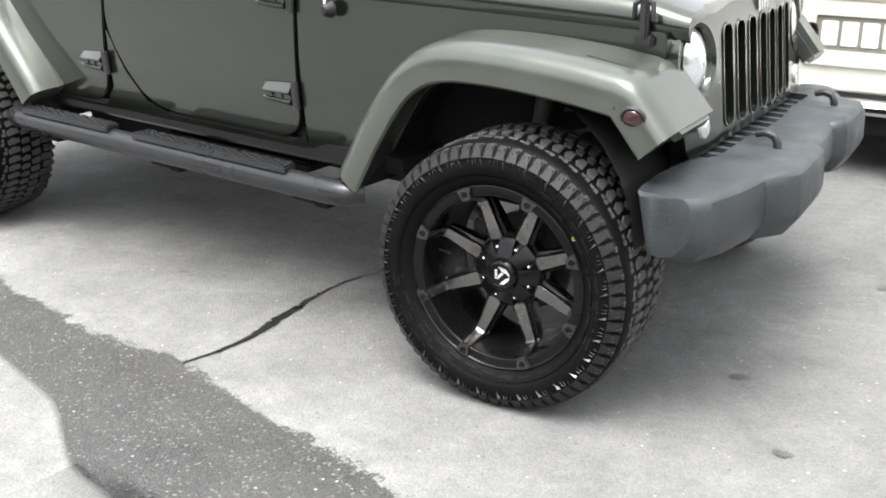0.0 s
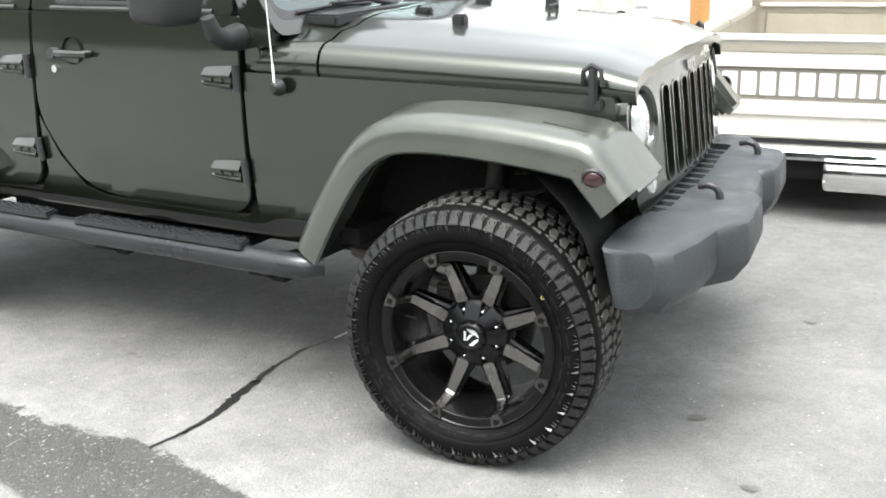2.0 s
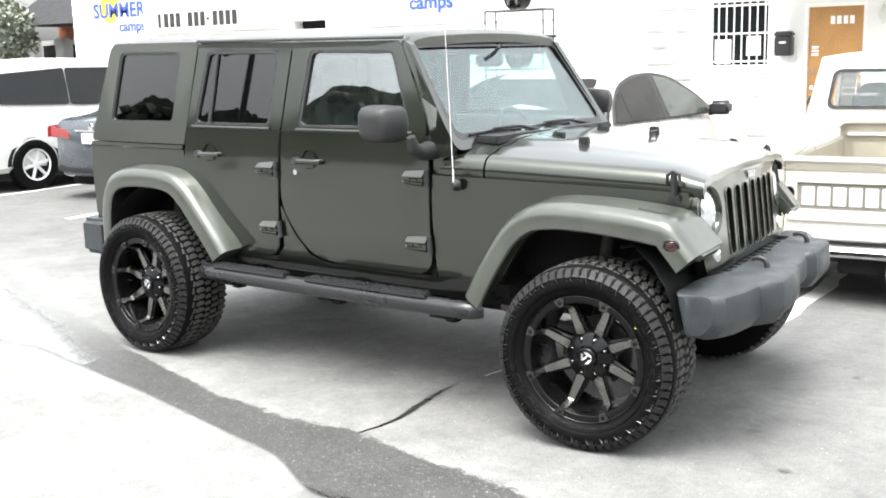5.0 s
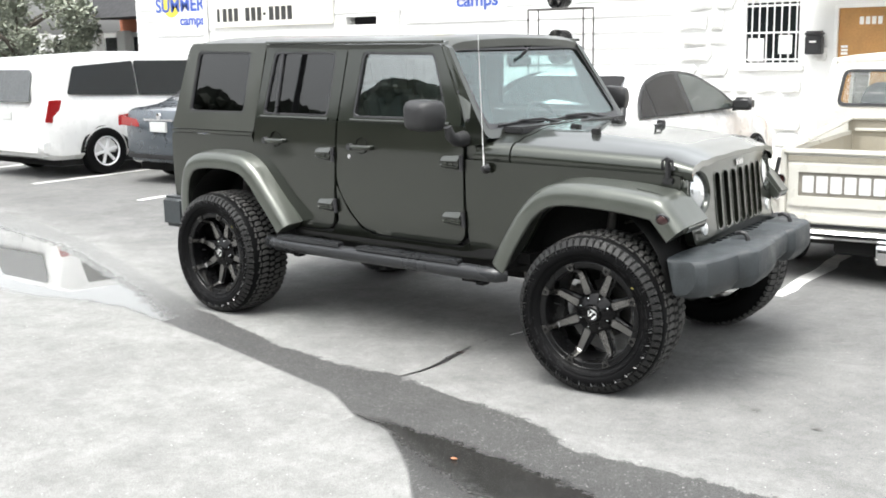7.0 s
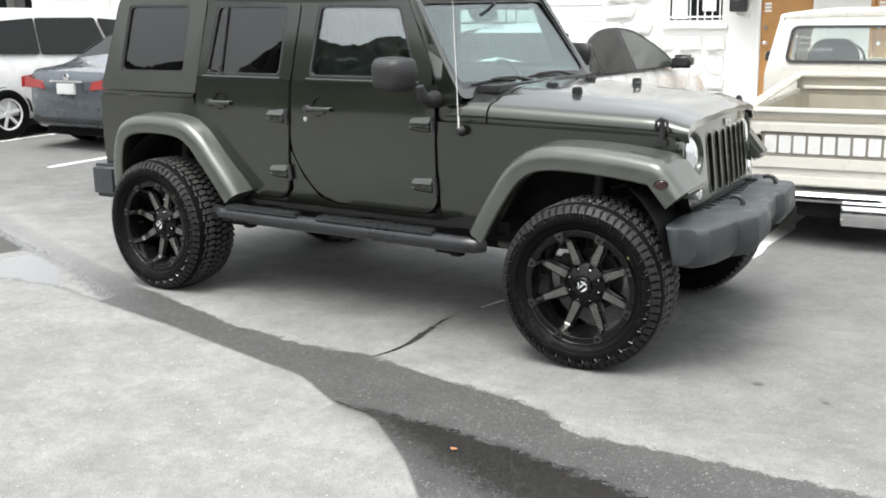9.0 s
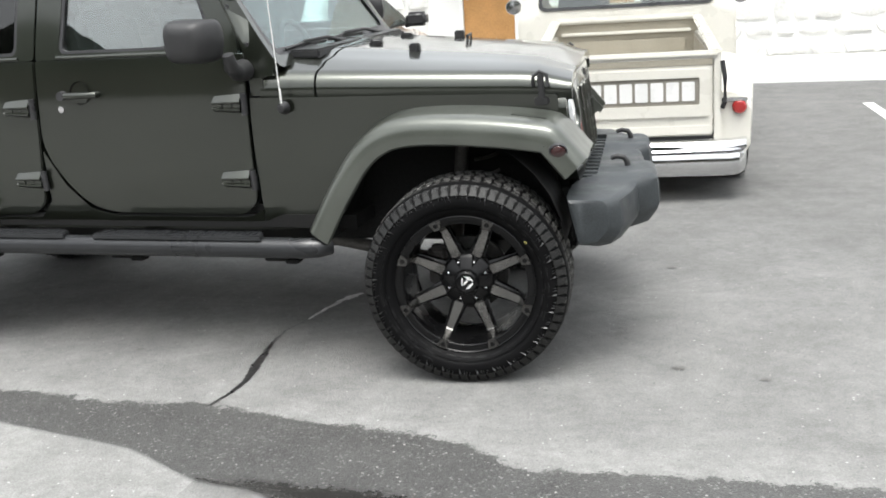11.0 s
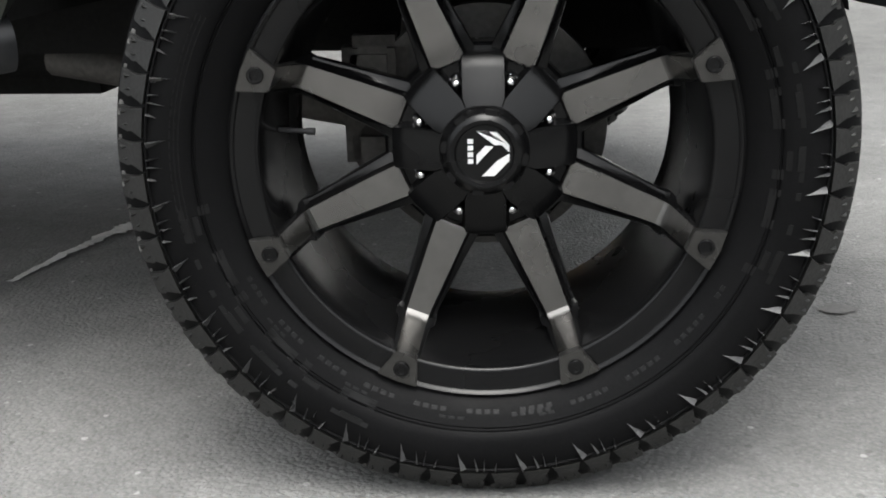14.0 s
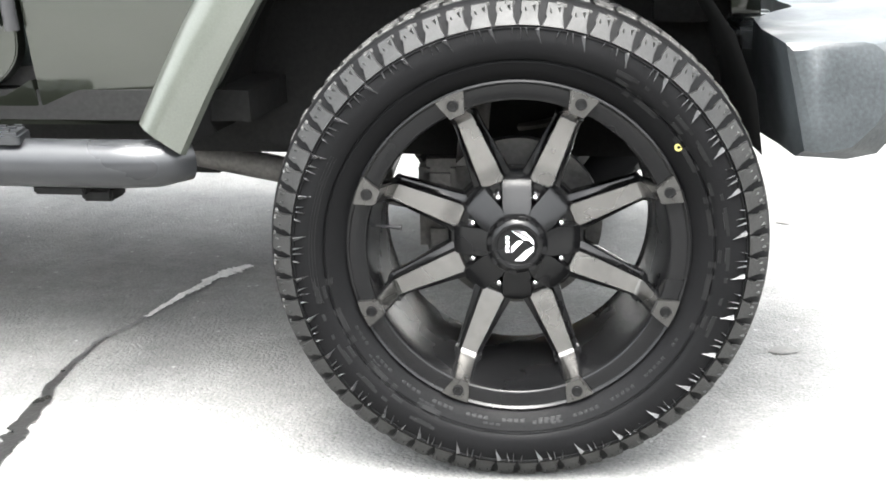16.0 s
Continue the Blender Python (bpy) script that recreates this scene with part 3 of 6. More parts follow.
def build_jeep():
    car = thing("off_road_car", -1.47, 0, 0, "dark olive green four-door off-road car on large black wheels", "car")

    w = build_wheel(car, pose(0, -0.905, 0.42, 0, 0, 6))
    build_wheel(car, pose(-2.946, -0.905, 0.42, 0, -8, 0), w)
    build_wheel(car, pose(-0.14, 0.85, 0.43, 0, 20, 186), w)
    build_wheel(car, pose(-2.96, 0.88, 0.43, 0, 31, 180), w)

    for s in (-1, 1):
        near = s < 0
        # front wing, doors, rear quarter
        panel("front_wing", [(-0.909, 0.59), (-0.60, 0.59), (-0.42, 0.86), (-0.25, 0.97), (0.33, 0.96), (0.365, 0.87), (0.372, 1.094), (-0.30, 1.112), (-0.909, 1.124)], car, s, r=[0.01, 0.01, 0.05, 0.1, 0.02, 0.01, 0.02, 0, 0.01], label="olive green front wing panel")
        fd = panel("front_door", [(-0.917, 1.30), (-1.911, 1.30), (-1.931, 0.93), (-1.84, 0.78), (-1.745, 0.68), (-1.62, 0.645), (-0.995, 0.641), (-0.928, 0.70), (-0.917, 1.2)], car, s, r=[0.01, 0.01, 0.08, 0.06, 0.06, 0.06, 0.05, 0.05, 0.05], lift=0.004, label="closed olive green front door")
        rd = panel("rear_door", [(-1.919, 1.30), (-2.675, 1.30), (-2.70, 1.12), (-2.60, 0.90), (-2.46, 0.70), (-2.36, 0.625), (-2.05, 0.635), (-1.975, 0.69), (-1.942, 0.95)], car, s, r=[0.01, 0.01, 0.03, 0.06, 0.05, 0.05, 0.04, 0.05, 0.06], lift=0.004, label="closed olive green rear door")
        panel("rocker_panel", [(-0.62, 0.575), (-2.36, 0.575), (-2.37, 0.612), (-2.2, 0.622), (-2.02, 0.622), (-1.945, 0.70), (-1.935, 0.92), (-1.85, 0.77), (-1.75, 0.665), (-1.62, 0.632), (-0.98, 0.629), (-0.918, 0.66), (-0.914, 0.60), (-0.62, 0.583)], car, s, r=0.004, label="olive green sill panel")
        panel("rear_quarter", [(-2.71, 1.18), (-3.575, 1.18), (-3.585, 0.70), (-3.42, 0.70), (-3.33, 0.95), (-3.15, 1.02), (-2.75, 1.02), (-2.63, 0.92)], car, s, r=[0.01, 0.03, 0.03, 0.01, 0.06, 0.06, 0.05, 0.02], label="olive green rear quarter panel")
        panel("belt_strip", [(-2.71, 1.184), (-3.57, 1.184), (-3.565, 1.205), (-2.70, 1.205)], car, s, r=0.003, lift=0.006, step=0)
        # upper frames and windows
        fw = [(-1.79, 1.325), (-1.725, 1.705), (-1.165, 1.695), (-1.035, 1.33)]
        rw = [(-2.605, 1.325), (-2.515, 1.712), (-1.955, 1.705), (-2.005, 1.325)]
        qw = [(-3.375, 1.322), (-3.30, 1.722), (-2.745, 1.715), (-2.795, 1.325)]
        fu = panel("window_frame", [(-0.935, 1.302), (-1.911, 1.302), (-1.846, 1.752), (-1.125, 1.742), (-0.955, 1.40)], fd, s, holes=[fw], depth=0.022, lift=0.002, r=0.02, step=0)
        ru = panel("window_frame", [(-1.919, 1.302), (-2.675, 1.302), (-2.59, 1.762), (-1.854, 1.752)], rd, s, holes=[rw], depth=0.022, lift=0.002, r=0.02, step=0)
        ht = panel("hardtop_side", [(-2.69, 1.21), (-3.56, 1.21), (-3.395, 1.775), (-2.60, 1.768)], car, s, HARDTOP, holes=[qw], depth=0.03, lift=0.004, r=[0.01, 0.03, 0.06, 0.02], step=0, label="dark green textured hardtop side with a tinted window")
        for hole, g, par in ((fw, GLASST, fd), (rw, GLASSD, rd), (qw, GLASSD, ht)):
            big = [(x, z) for x, z in hole]
            cx, cz = sum(p[0] for p in big) / 4, sum(p[1] for p in big) / 4
            out = [(cx + (x - cx) * 1.03, cz + (z - cz) * 1.04) for x, z in big]
            gl = part("window_glass", warp(slab(rounded(out, 0.035), (), 0.004, 0, 0), skin(s, -0.012)), g, par, "tinted window glass")
            inn = [(cx + (x - cx) * 0.955, cz + (z - cz) * 0.94) for x, z in big]
            part("window_seal", warp(slab(rounded(big, 0.036), [rounded(inn, 0.03)], 0.012, 0, 0), skin(s, 0.0)), TRIMB, par)
        for x0, x1, par in ((-1.80, -1.02, fd), (-2.62, -1.995, rd)):
            part("sill_strip", warp(tube([(x0, -0.004, 1.312), (x1, -0.004, 1.312)], 0.0085, 10), skin(s, 0.0)), GREEN, par)
        part("division_bar", warp(slab([(-2.50, 1.33), (-2.475, 1.33), (-2.43, 1.705), (-2.455, 1.705)], (), 0.014, 0, 0.002), skin(s, 0.0)), TRIMB, rd)
        # handles
        for x, par in ((-1.70, fd), (-2.47, rd)):
            z = 1.157 if par is fd else 1.166
            cup = lathe([(0.001, 0.03), (0.036, 0.026), (0.046, 0.006), (0.048, 0.0)], 24)
            cup.transform(Matrix.Translation((x, 0, z + 0.008)))
            part("handle_recess", warp(cup, skin(s, 0.012)), DARK, par)
            h = tube([(x - 0.088, 0.0, z), (x - 0.085, -0.022, z), (x - 0.06, -0.03, z), (x + 0.06, -0.03, z), (x + 0.085, -0.022, z), (x + 0.088, 0.0, z)], [0.013, 0.014, 0.0135, 0.0135, 0.014, 0.013], 10)
            part("door_handle", warp(h, skin(s, 0.006)), GREEN, par, "olive green door handle")
            part("handle_cap", warp(rod((x - 0.075, -0.042, z), (x - 0.075, -0.01, z), 0.019, n=16), skin(s, 0.006)), TRIMB, par)
            part("handle_base", warp(slab(rounded([(x - 0.03, z - 0.034), (x + 0.03, z - 0.034), (x + 0.045, z - 0.012), (x - 0.045, z - 0.012)], 0.01), (), 0.01, 0, 0.003), skin(s, 0.014)), GREEN, par)
        part("key_lock", warp(rod((-1.80, -0.016, 1.098), (-1.80, 0.0, 1.098), 0.0135, n=16), skin(s)), CHROME, fd, "chrome door lock")
        # hinges, two on each door
        for x, par in ((-0.925, fd), (-1.945, rd)):
            for z in (1.105, 0.795):
                hb = loft([[(xx, -o, z + zz * kk) for zz, o in ((0.040, -0.004), (0.038, 0.010), (0.010, 0.034), (0.004, 0.034), (-0.001, 0.026), (-0.014, 0.026), (-0.020, 0.033), (-0.026, 0.033), (-0.038, 0.016), (-0.040, -0.004))]
                           for xx, kk in ((x - 0.140, 0.74), (x - 0.136, 0.80), (x - 0.030, 1.0), (x - 0.014, 1.0))])
                hinge = part("hinge", warp(hb, skin(s, 0.0)), GREEN, par, "olive green strap hinge", angle=15)
                part("hinge_pin", warp(rod((x, -0.012, z - 0.045), (x, -0.012, z + 0.040), 0.0135, n=12), skin(s, 0.004)), TRIMB, par)
                for bx in (-0.1, -0.055):
                    part("hinge_bolt", warp(rod((x + bx, -0.032, z - 0.0075), (x + bx, -0.024, z - 0.0075), 0.006, n=8), skin(s)), GREEN, hinge)
        # flares
        front_path = [(-0.615, 0.58), (-0.515, 0.745), (-0.405, 0.893), (-0.30, 0.968), (-0.18, 0.992), (0.00, 0.992), (0.18, 0.980), (0.30, 0.966), (0.335, 0.960), (0.352, 0.950), (0.372, 0.928), (0.415, 0.878), (0.443, 0.846)]
        rear_path = [(-3.335, 0.62), (-3.325, 0.80), (-3.275, 0.94), (-3.17, 1.005), (-2.98, 1.022), (-2.76, 1.012), (-2.63, 0.955), (-2.50, 0.82), (-2.385, 0.69), (-2.335, 0.625)]
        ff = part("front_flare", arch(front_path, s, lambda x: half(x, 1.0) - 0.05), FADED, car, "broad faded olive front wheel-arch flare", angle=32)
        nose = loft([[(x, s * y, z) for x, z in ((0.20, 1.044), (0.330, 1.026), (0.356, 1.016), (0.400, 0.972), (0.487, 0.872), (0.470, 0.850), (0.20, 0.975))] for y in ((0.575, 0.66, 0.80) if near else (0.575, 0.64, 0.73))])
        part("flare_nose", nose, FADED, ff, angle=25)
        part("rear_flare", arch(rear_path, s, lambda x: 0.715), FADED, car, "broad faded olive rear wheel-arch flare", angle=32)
        mk = lathe([(0.0005, -0.012), (0.014, -0.011), (0.026, -0.006), (0.030, 0.002)], 24)
        mk.transform(pose(0.385, 0.012, 0.915, 24, 0, 8))
        part("side_marker", warp(mk, lambda c: (c.x, s * (0.905 - c.y), c.z)), SMOKEL, car, "round smoked red side marker lamp")
        part("marker_ring", warp(put(bmesh.new(), lathe([(0.029, 0.004), (0.030, -0.004), (0.034, -0.004), (0.036, 0.006)], 24), pose(0.385, 0.012, 0.915, 24, 0, 8)), lambda c: (c.x, s * (0.905 - c.y), c.z)), TRIMB, car)
        # wheel housings: dark liners over the wheels
        for cx, x0, x1 in ((0, -0.58, 0.39), (-2.946, -3.33, -2.36)):
            rings = []
            for k in range(15):
                a = math.pi * (k / 14)
                rings.append([(cx + (x0 + x1) / 2 * (1 if cx == 0 else 0) + ((x0 + x1) / 2 - cx) * (0 if cx == 0 else 1) + (x1 - x0) / 2 * math.cos(a), s * y, 0.56 + 0.43 * math.sin(a)) for y in (0.86, 0.52)])
            part("wheel_liner", loft(rings, closed=False), DARK, car, "black wheel-arch liner")
            part("inner_wing", block(x0, x1, min(s * 0.50, s * 0.52), max(s * 0.50, s * 0.52), 0.5, 1.0), DARK, car)
        # side step: a tube with ribbed pads
        stp = tube([(-2.50, s * 0.83, 0.535), (-2.47, s * 0.865, 0.535), (-2.40, s * 0.88, 0.535), (-0.70, s * 0.88, 0.535), (-0.63, s * 0.87, 0.535), (-0.59, s * 0.83, 0.535)], [0.036, 0.041, 0.042, 0.042, 0.041, 0.036], 20)
        st = part("side_step", stp, STEPM, car, "grey-black tubular side step with ribbed pads")
        for x0, x1 in ((-2.36, -1.80), (-1.66, -0.86)):
            pad = slab(rounded([(x0, 0), (x1, 0), (x1 - 0.02, 0.075), (x0 + 0.02, 0.075)], 0.012), (), 0.02, 0, 0.006)
            warp(pad, lambda c: (c.x, s * (0.915 - c.z), 0.592 - c.y))
            pd = part("step_pad", pad, STEPM, st, "black step pad with raised grip dots")
            grip = bmesh.new()
            k = x0 + 0.035
            i = 0
            while k < x1 - 0.035:
                for j in range(3):
                    y = 0.904 - 0.022 * j - 0.006 * (i % 2)
                    put(grip, block(k - 0.008, k + 0.008, min(s * (y - 0.006), s * y), max(s * (y - 0.006), s * y), 0.590, 0.596))
                k += 0.027
                i += 1
            part("grip", grip, STEPM, pd)
        for x in (-2.30, -1.55, -0.82):
            br = block(x - 0.05, x + 0.05, min(s * 0.62, s * 0.88), max(s * 0.62, s * 0.88), 0.478, 0.500, 0.004)
            put(br, block(x + 0.03, x + 0.09, min(s * 0.80, s * 0.86), max(s * 0.80, s * 0.86), 0.462, 0.485, 0.005))
            part("step_bracket", br, DARK, st)
        # mirror
        shell = rounded([(-1.100, 1.300), (-0.930, 1.296), (-0.905, 1.40), (-0.922, 1.470), (-1.085, 1.478), (-1.108, 1.44)], 0.045, 6)
        ms = loft([[(-0.985 + (x + 1.005) * q * 0.93 - 0.25 * (y - 0.95), s * y, 1.368 + (z - 1.385) * q * 0.93) for x, z in shell] for y, q in ((0.935, 0.93), (0.942, 0.99), (0.965, 1.0), (1.005, 1.0), (1.030, 0.97), (1.050, 0.91), (1.064, 0.81), (1.074, 0.64), (1.079, 0.40))])
        mir = part("door_mirror", ms, BLACKP, car, "black plastic door mirror", angle=80)
        part("mirror_arm", tube([(-0.90, s * 0.92, 1.31), (-0.90, s * 0.90, 1.26), (-0.905, s * 0.85, 1.235), (-0.92, s * 0.76, 1.235)], [0.022, 0.03, 0.034, 0.045], 12), BLACKP, mir)

    # roof, windscreen frame, hood, cowl
    def across(x, z, hw, crown, n=14, drop=0.05):
        """A row of points across the car, with rounded shoulders."""
        row = []
        for k in range(n + 1):
            u = -1 + 2 * k / n
            row.append((x, u * hw, z + crown * (1 - u * u) - drop * max(0, abs(u) - 0.86) / 0.14 * 0.6))
        return row
    roof_top = [across(x, z, h, 0.028, 18, 0.05) for x, z, h in ((-1.085, 1.742, 0.685), (-1.13, 1.765, 0.69), (-1.3, 1.772, 0.693), (-1.9, 1.778, 0.693), (-2.6, 1.786, 0.69), (-3.2, 1.792, 0.685), (-3.34, 1.782, 0.68), (-3.39, 1.755, 0.675))]
    roof_low = [[(x, y, z - 0.045) for x, y, z in r] for r in roof_top]
    rings = [a + b[::-1] for a, b in zip(roof_top, roof_low)]
    part("roof", loft(rings), HARDTOP, car, "dark green textured hardtop roof", angle=55)
    for s in (-1, 1):
        part("drip_rail", tube([(-1.10, s * 0.700, 1.755), (-2.59, s * 0.700, 1.770)], 0.009, 8), GREEN, car)
    back = slab(rounded([(-0.72, 1.21), (0.72, 1.21), (0.68, 1.77), (-0.68, 1.77)], 0.05), [rounded([(-0.56, 1.32), (0.56, 1.32), (0.54, 1.68), (-0.54, 1.68)], 0.05)], 0.03, 0, 0.004)
    warp(back, lambda c: (-3.555 + (c.z - 1.21) * 0.30 + c.y, c.x, c.z))
    part("hardtop_back", back, HARDTOP, car)
    rg = slab([(-0.57, 1.31), (0.57, 1.31), (0.55, 1.69), (-0.55, 1.69)], (), 0.004, 0, 0)
    warp(rg, lambda c: (-3.54 + (c.z - 1.21) * 0.30 + c.y, c.x, c.z))
    part("rear_window", rg, GLASSD, car)
    part("tailgate", block(-3.59, -3.555, -0.72, 0.72, 0.62, 1.205, 0.01), GREEN, car, "olive green tailgate")
    # the windscreen leans back; (u, v): across, and up along its slope
    def screen(c):
        return (-0.775 - (c.z) * math.sin(radians(36)) + c.y * 0.8, c.x * (1 - 0.07 * c.z / 0.58), 1.255 + c.z * math.cos(radians(36)) * 1.06)
    frame_o = rounded([(-0.745, -0.02), (0.745, -0.02), (0.735, 0.585), (-0.735, 0.585)], 0.05)
    hole = rounded([(-0.695, 0.035), (0.695, 0.035), (0.69, 0.540), (-0.69, 0.540)], 0.05)
    fr = slab(frame_o, [hole], -0.05, 0, 0)
    part("windscreen_frame", warp(fr, screen), GREEN, car, "olive green folding windscreen frame")
    gl = slab(rounded([(-0.71, 0.025), (0.71, 0.025), (0.705, 0.550), (-0.705, 0.550)], 0.05), (), -0.005, 0, 0)
    for v in gl.verts:
        v.co.y -= 0.012
    part("windscreen", warp(gl, screen), SCREENG, car, "clear windscreen")
    seal = slab(rounded([(-0.700, 0.030), (0.700, 0.030), (0.695, 0.545), (-0.695, 0.545)], 0.05), [rounded([(-0.682, 0.062), (0.682, 0.062), (0.677, 0.524), (-0.677, 0.524)], 0.05)], -0.004, 0, 0)
    for v in seal.verts:
        v.co.y += 0.001
    part("windscreen_seal", warp(seal, screen), TRIMB, car)
    for s in (-1, 1):
        part("a_pillar_hinge", warp(slab(rounded([(-0.90, 1.20), (-0.83, 1.20), (-0.86, 1.37), (-0.93, 1.41)], 0.01), (), 0.03, 0, 0.004), skin(s, -0.012)), GREEN, car)
        pil = slab(rounded([(-0.922, 1.305), (-0.922, 1.215), (-0.80, 1.205), (-0.785, 1.262), (-1.075, 1.722), (-1.112, 1.738)], 0.008), (), 0.04, 0.11, 0.004)
        pillar = part("a_pillar", warp(pil, skin(s, -0.010)), GREEN, car, "olive green windscreen pillar")
        for q in (0.15, 0.5, 0.85):
            part("pillar_bolt", warp(rod((-0.865 - 0.235 * q, -0.004, 1.27 + 0.43 * q), (-0.865 - 0.235 * q, 0.006, 1.27 + 0.43 * q), 0.008, n=8), skin(s, -0.010)), TRIMB, pillar)
        part("cowl_side", warp(slab(rounded([(-0.905, 1.130), (-0.835, 1.130), (-0.850, 1.225), (-0.905, 1.285)], 0.010), (), 0.03, 0, 0.01), skin(s, -0.012)), GREEN, car)

    def hood_row(x):
        t = (x + 0.625) / 1.050
        hw = half(x, 1.1) - 0.012
        side = 1.130 - 0.032 * t if t > 0 else 1.13
        rim = 1.218 - 0.045 * t - 0.03 * max(0, t - 0.85) / 0.15
        mid = 1.288 - 0.085 * t - 0.035 * max(0, t - 0.85) / 0.15
        row = []
        h = rim + 0.006 - side
        for y, z in ((1.0, side), (0.9965, side + 0.28 * h), (0.987, side + 0.52 * h), (0.970, side + 0.72 * h), (0.946, side + 0.86 * h), (0.915, side + 0.95 * h), (0.875, rim + 0.006), (0.80, rim + 0.012 + (mid - rim) * 0.22), (0.68, rim + (mid - rim) * 0.52), (0.60, rim + (mid - rim) * 0.76), (0.48, rim + (mid - rim) * 0.90), (0.3, mid - 0.006), (0, mid)):
            row.append((y * hw, z))
        full = [(x, -y, z) for y, z in row] + [(x, y, z) for y, z in row[-2::-1]]
        return full
    xs = [-0.622, -0.60, -0.4, -0.2, 0.0, 0.2, 0.28, 0.33, 0.37, 0.40, 0.418, 0.426]
    tops = [hood_row(x) for x in xs]
    rings = [t + [(x, y * 0.97, z - 0.03) for x, y, z in t[::-1]] for t in tops]
    part("bonnet", loft(rings), GREEN, car, "olive green bonnet", angle=50)
    cowl = [hood_row(x) for x in (-0.86, -0.75, -0.632)]
    part("cowl", loft([t + [(x, y * 0.97, z - 0.03) for x, y, z in t[::-1]] for t in cowl]), GREEN, car, "olive green cowl panel", angle=50)
    part("cowl_grille", block(-0.80, -0.665, -0.56, 0.56, 1.255, 1.292, 0.008), BLACKP, car, "black slotted cowl vent")
    # things on the bonnet
    for y in (-0.36, 0.36):
        part("bonnet_bumper", put(block(-0.33, -0.285, y - 0.02, y + 0.02, 1.235, 1.285, 0.006), block(-0.34, -0.275, y - 0.028, y + 0.028, 1.232, 1.25, 0.004)), BLACKP, car, "small black rubber bonnet stop")
    part("footman_loop", tube([(-0.20, 0.10, 1.25), (-0.20, 0.10, 1.275), (-0.20, 0.17, 1.278), (-0.20, 0.17, 1.25)], 0.007, 8), BLACKP, car)
    for y in (-0.22, 0.22):
        part("washer_nozzle", put(block(-0.56, -0.50, y - 0.02, y + 0.02, 1.27, 1.292, 0.006), rod((-0.55, y, 1.285), (-0.55, y, 1.30), 0.006)), BLACKP, car)
    for s in (-1, 1):
        y = half(0.30, 1.1)
        lt = tube([(0.27, s * (y + 0.006), 1.125), (0.275, s * (y + 0.012), 1.165), (0.30, s * (y + 0.008), 1.182), (0.33, s * (y + 0.008), 1.170), (0.335, s * (y + 0.012), 1.125)], 0.008, 8)
        put(lt, block(0.292, 0.318, min(s * (y - 0.005), s * (y + 0.022)), max(s * (y - 0.005), s * (y + 0.022)), 1.07, 1.175, 0.006))
        put(lt, block(0.275, 0.335, min(s * (y - 0.005), s * (y + 0.018)), max(s * (y - 0.005), s * (y + 0.018)), 1.055, 1.085, 0.005))
        part("bonnet_latch", lt, BLACKP, car, "black rubber bonnet latch")
    # wipers
    for a, b, c in (((-0.74, -0.05, 1.285), (-0.80, -0.40, 1.315), 0.6), ((-0.74, 0.45, 1.285), (-0.80, 0.08, 1.315), 0.6)):
        wp = tube([a, ((a[0] + b[0]) / 2 + 0.01, (a[1] + b[1]) / 2, 1.318), b], [0.012, 0.008, 0.006], 8)
        put(wp, tube([(b[0] + 0.005, b[1] - 0.2, 1.300), (b[0], b[1], 1.308), (b[0] + 0.005, b[1] + 0.24, 1.300)], 0.006, 6))
        part("wiper", wp, BLACKP, car, "black windscreen wiper")

    # grille: a panel with seven slots and two round headlamps
    def face(c):
        return (0.475 - (c.z - 0.78) * 0.10 + c.y * -1 - (c.x / 0.7) ** 2 * 0.06, c.x, c.z)
    slots = []
    for k in range(7):
        y = -0.312 + 0.104 * k
        slots.append(rounded([(y - 0.035, 0.800), (y + 0.035, 0.800), (y + 0.035, 1.090), (y - 0.035, 1.090)], 0.033))
    lamps = [[(s * 0.505 + 0.105 * math.cos(a), 1.005 + 0.105 * math.sin(a)) for a in [2 * math.pi * k / 28 for k in range(28)]] for s in (-1, 1)]
    gr = slab(rounded([(-0.59, 0.745), (0.59, 0.745), (0.632, 0.90), (0.625, 1.06), (0.57, 1.118), (0.30, 1.140), (-0.30, 1.140), (-0.57, 1.118), (-0.625, 1.06), (-0.632, 0.90)], 0.04), slots + lamps, 0.05, 0, 0)
    grille = part("grille", warp(gr, face), GREEN, car, "olive green seven-slot grille")
    part("grille_backing", block(0.24, 0.345, -0.58, 0.58, 0.74, 1.13), DARK, car)
    for s in (-1, 1):
        bez = lathe([(0.106, 0.02), (0.104, -0.004), (0.094, 0.004), (0.090, 0.03)], 32)
        dome = lathe([(0.0005, -0.004), (0.04, -0.001), (0.07, 0.008), (0.088, 0.02)], 32)
        for bm, mt, nm, lb in ((bez, GREEN, "headlamp_ring", ""), (dome, LAMP, "headlamp", "round clear headlamp")):
            bm.transform(Matrix.Translation((s * 0.505, 0, 1.005)))
            part(nm, warp(bm, face), mt, grille, lb)
        sig = lathe([(0.0005, -0.01), (0.03, -0.006), (0.036, 0.004)], 20)
        sig.transform(Matrix.Translation((s * 0.49, 0, 0.825)))
        part("turn_signal", warp(sig, face), LAMP, grille)
    for k in range(7):
        y = -0.312 + 0.104 * k
        part("slot_mesh", block(0.355, 0.362, y - 0.034, y + 0.034, 0.79, 1.10), BLACKP, grille)
        ring = slab(rounded([(y - 0.0375, 0.797), (y + 0.0375, 0.797), (y + 0.0375, 1.093), (y - 0.0375, 1.093)], 0.035), [rounded([(y - 0.032, 0.804), (y + 0.032, 0.804), (y + 0.032, 1.086), (y - 0.032, 1.086)], 0.030)], 0.03, 0, 0)
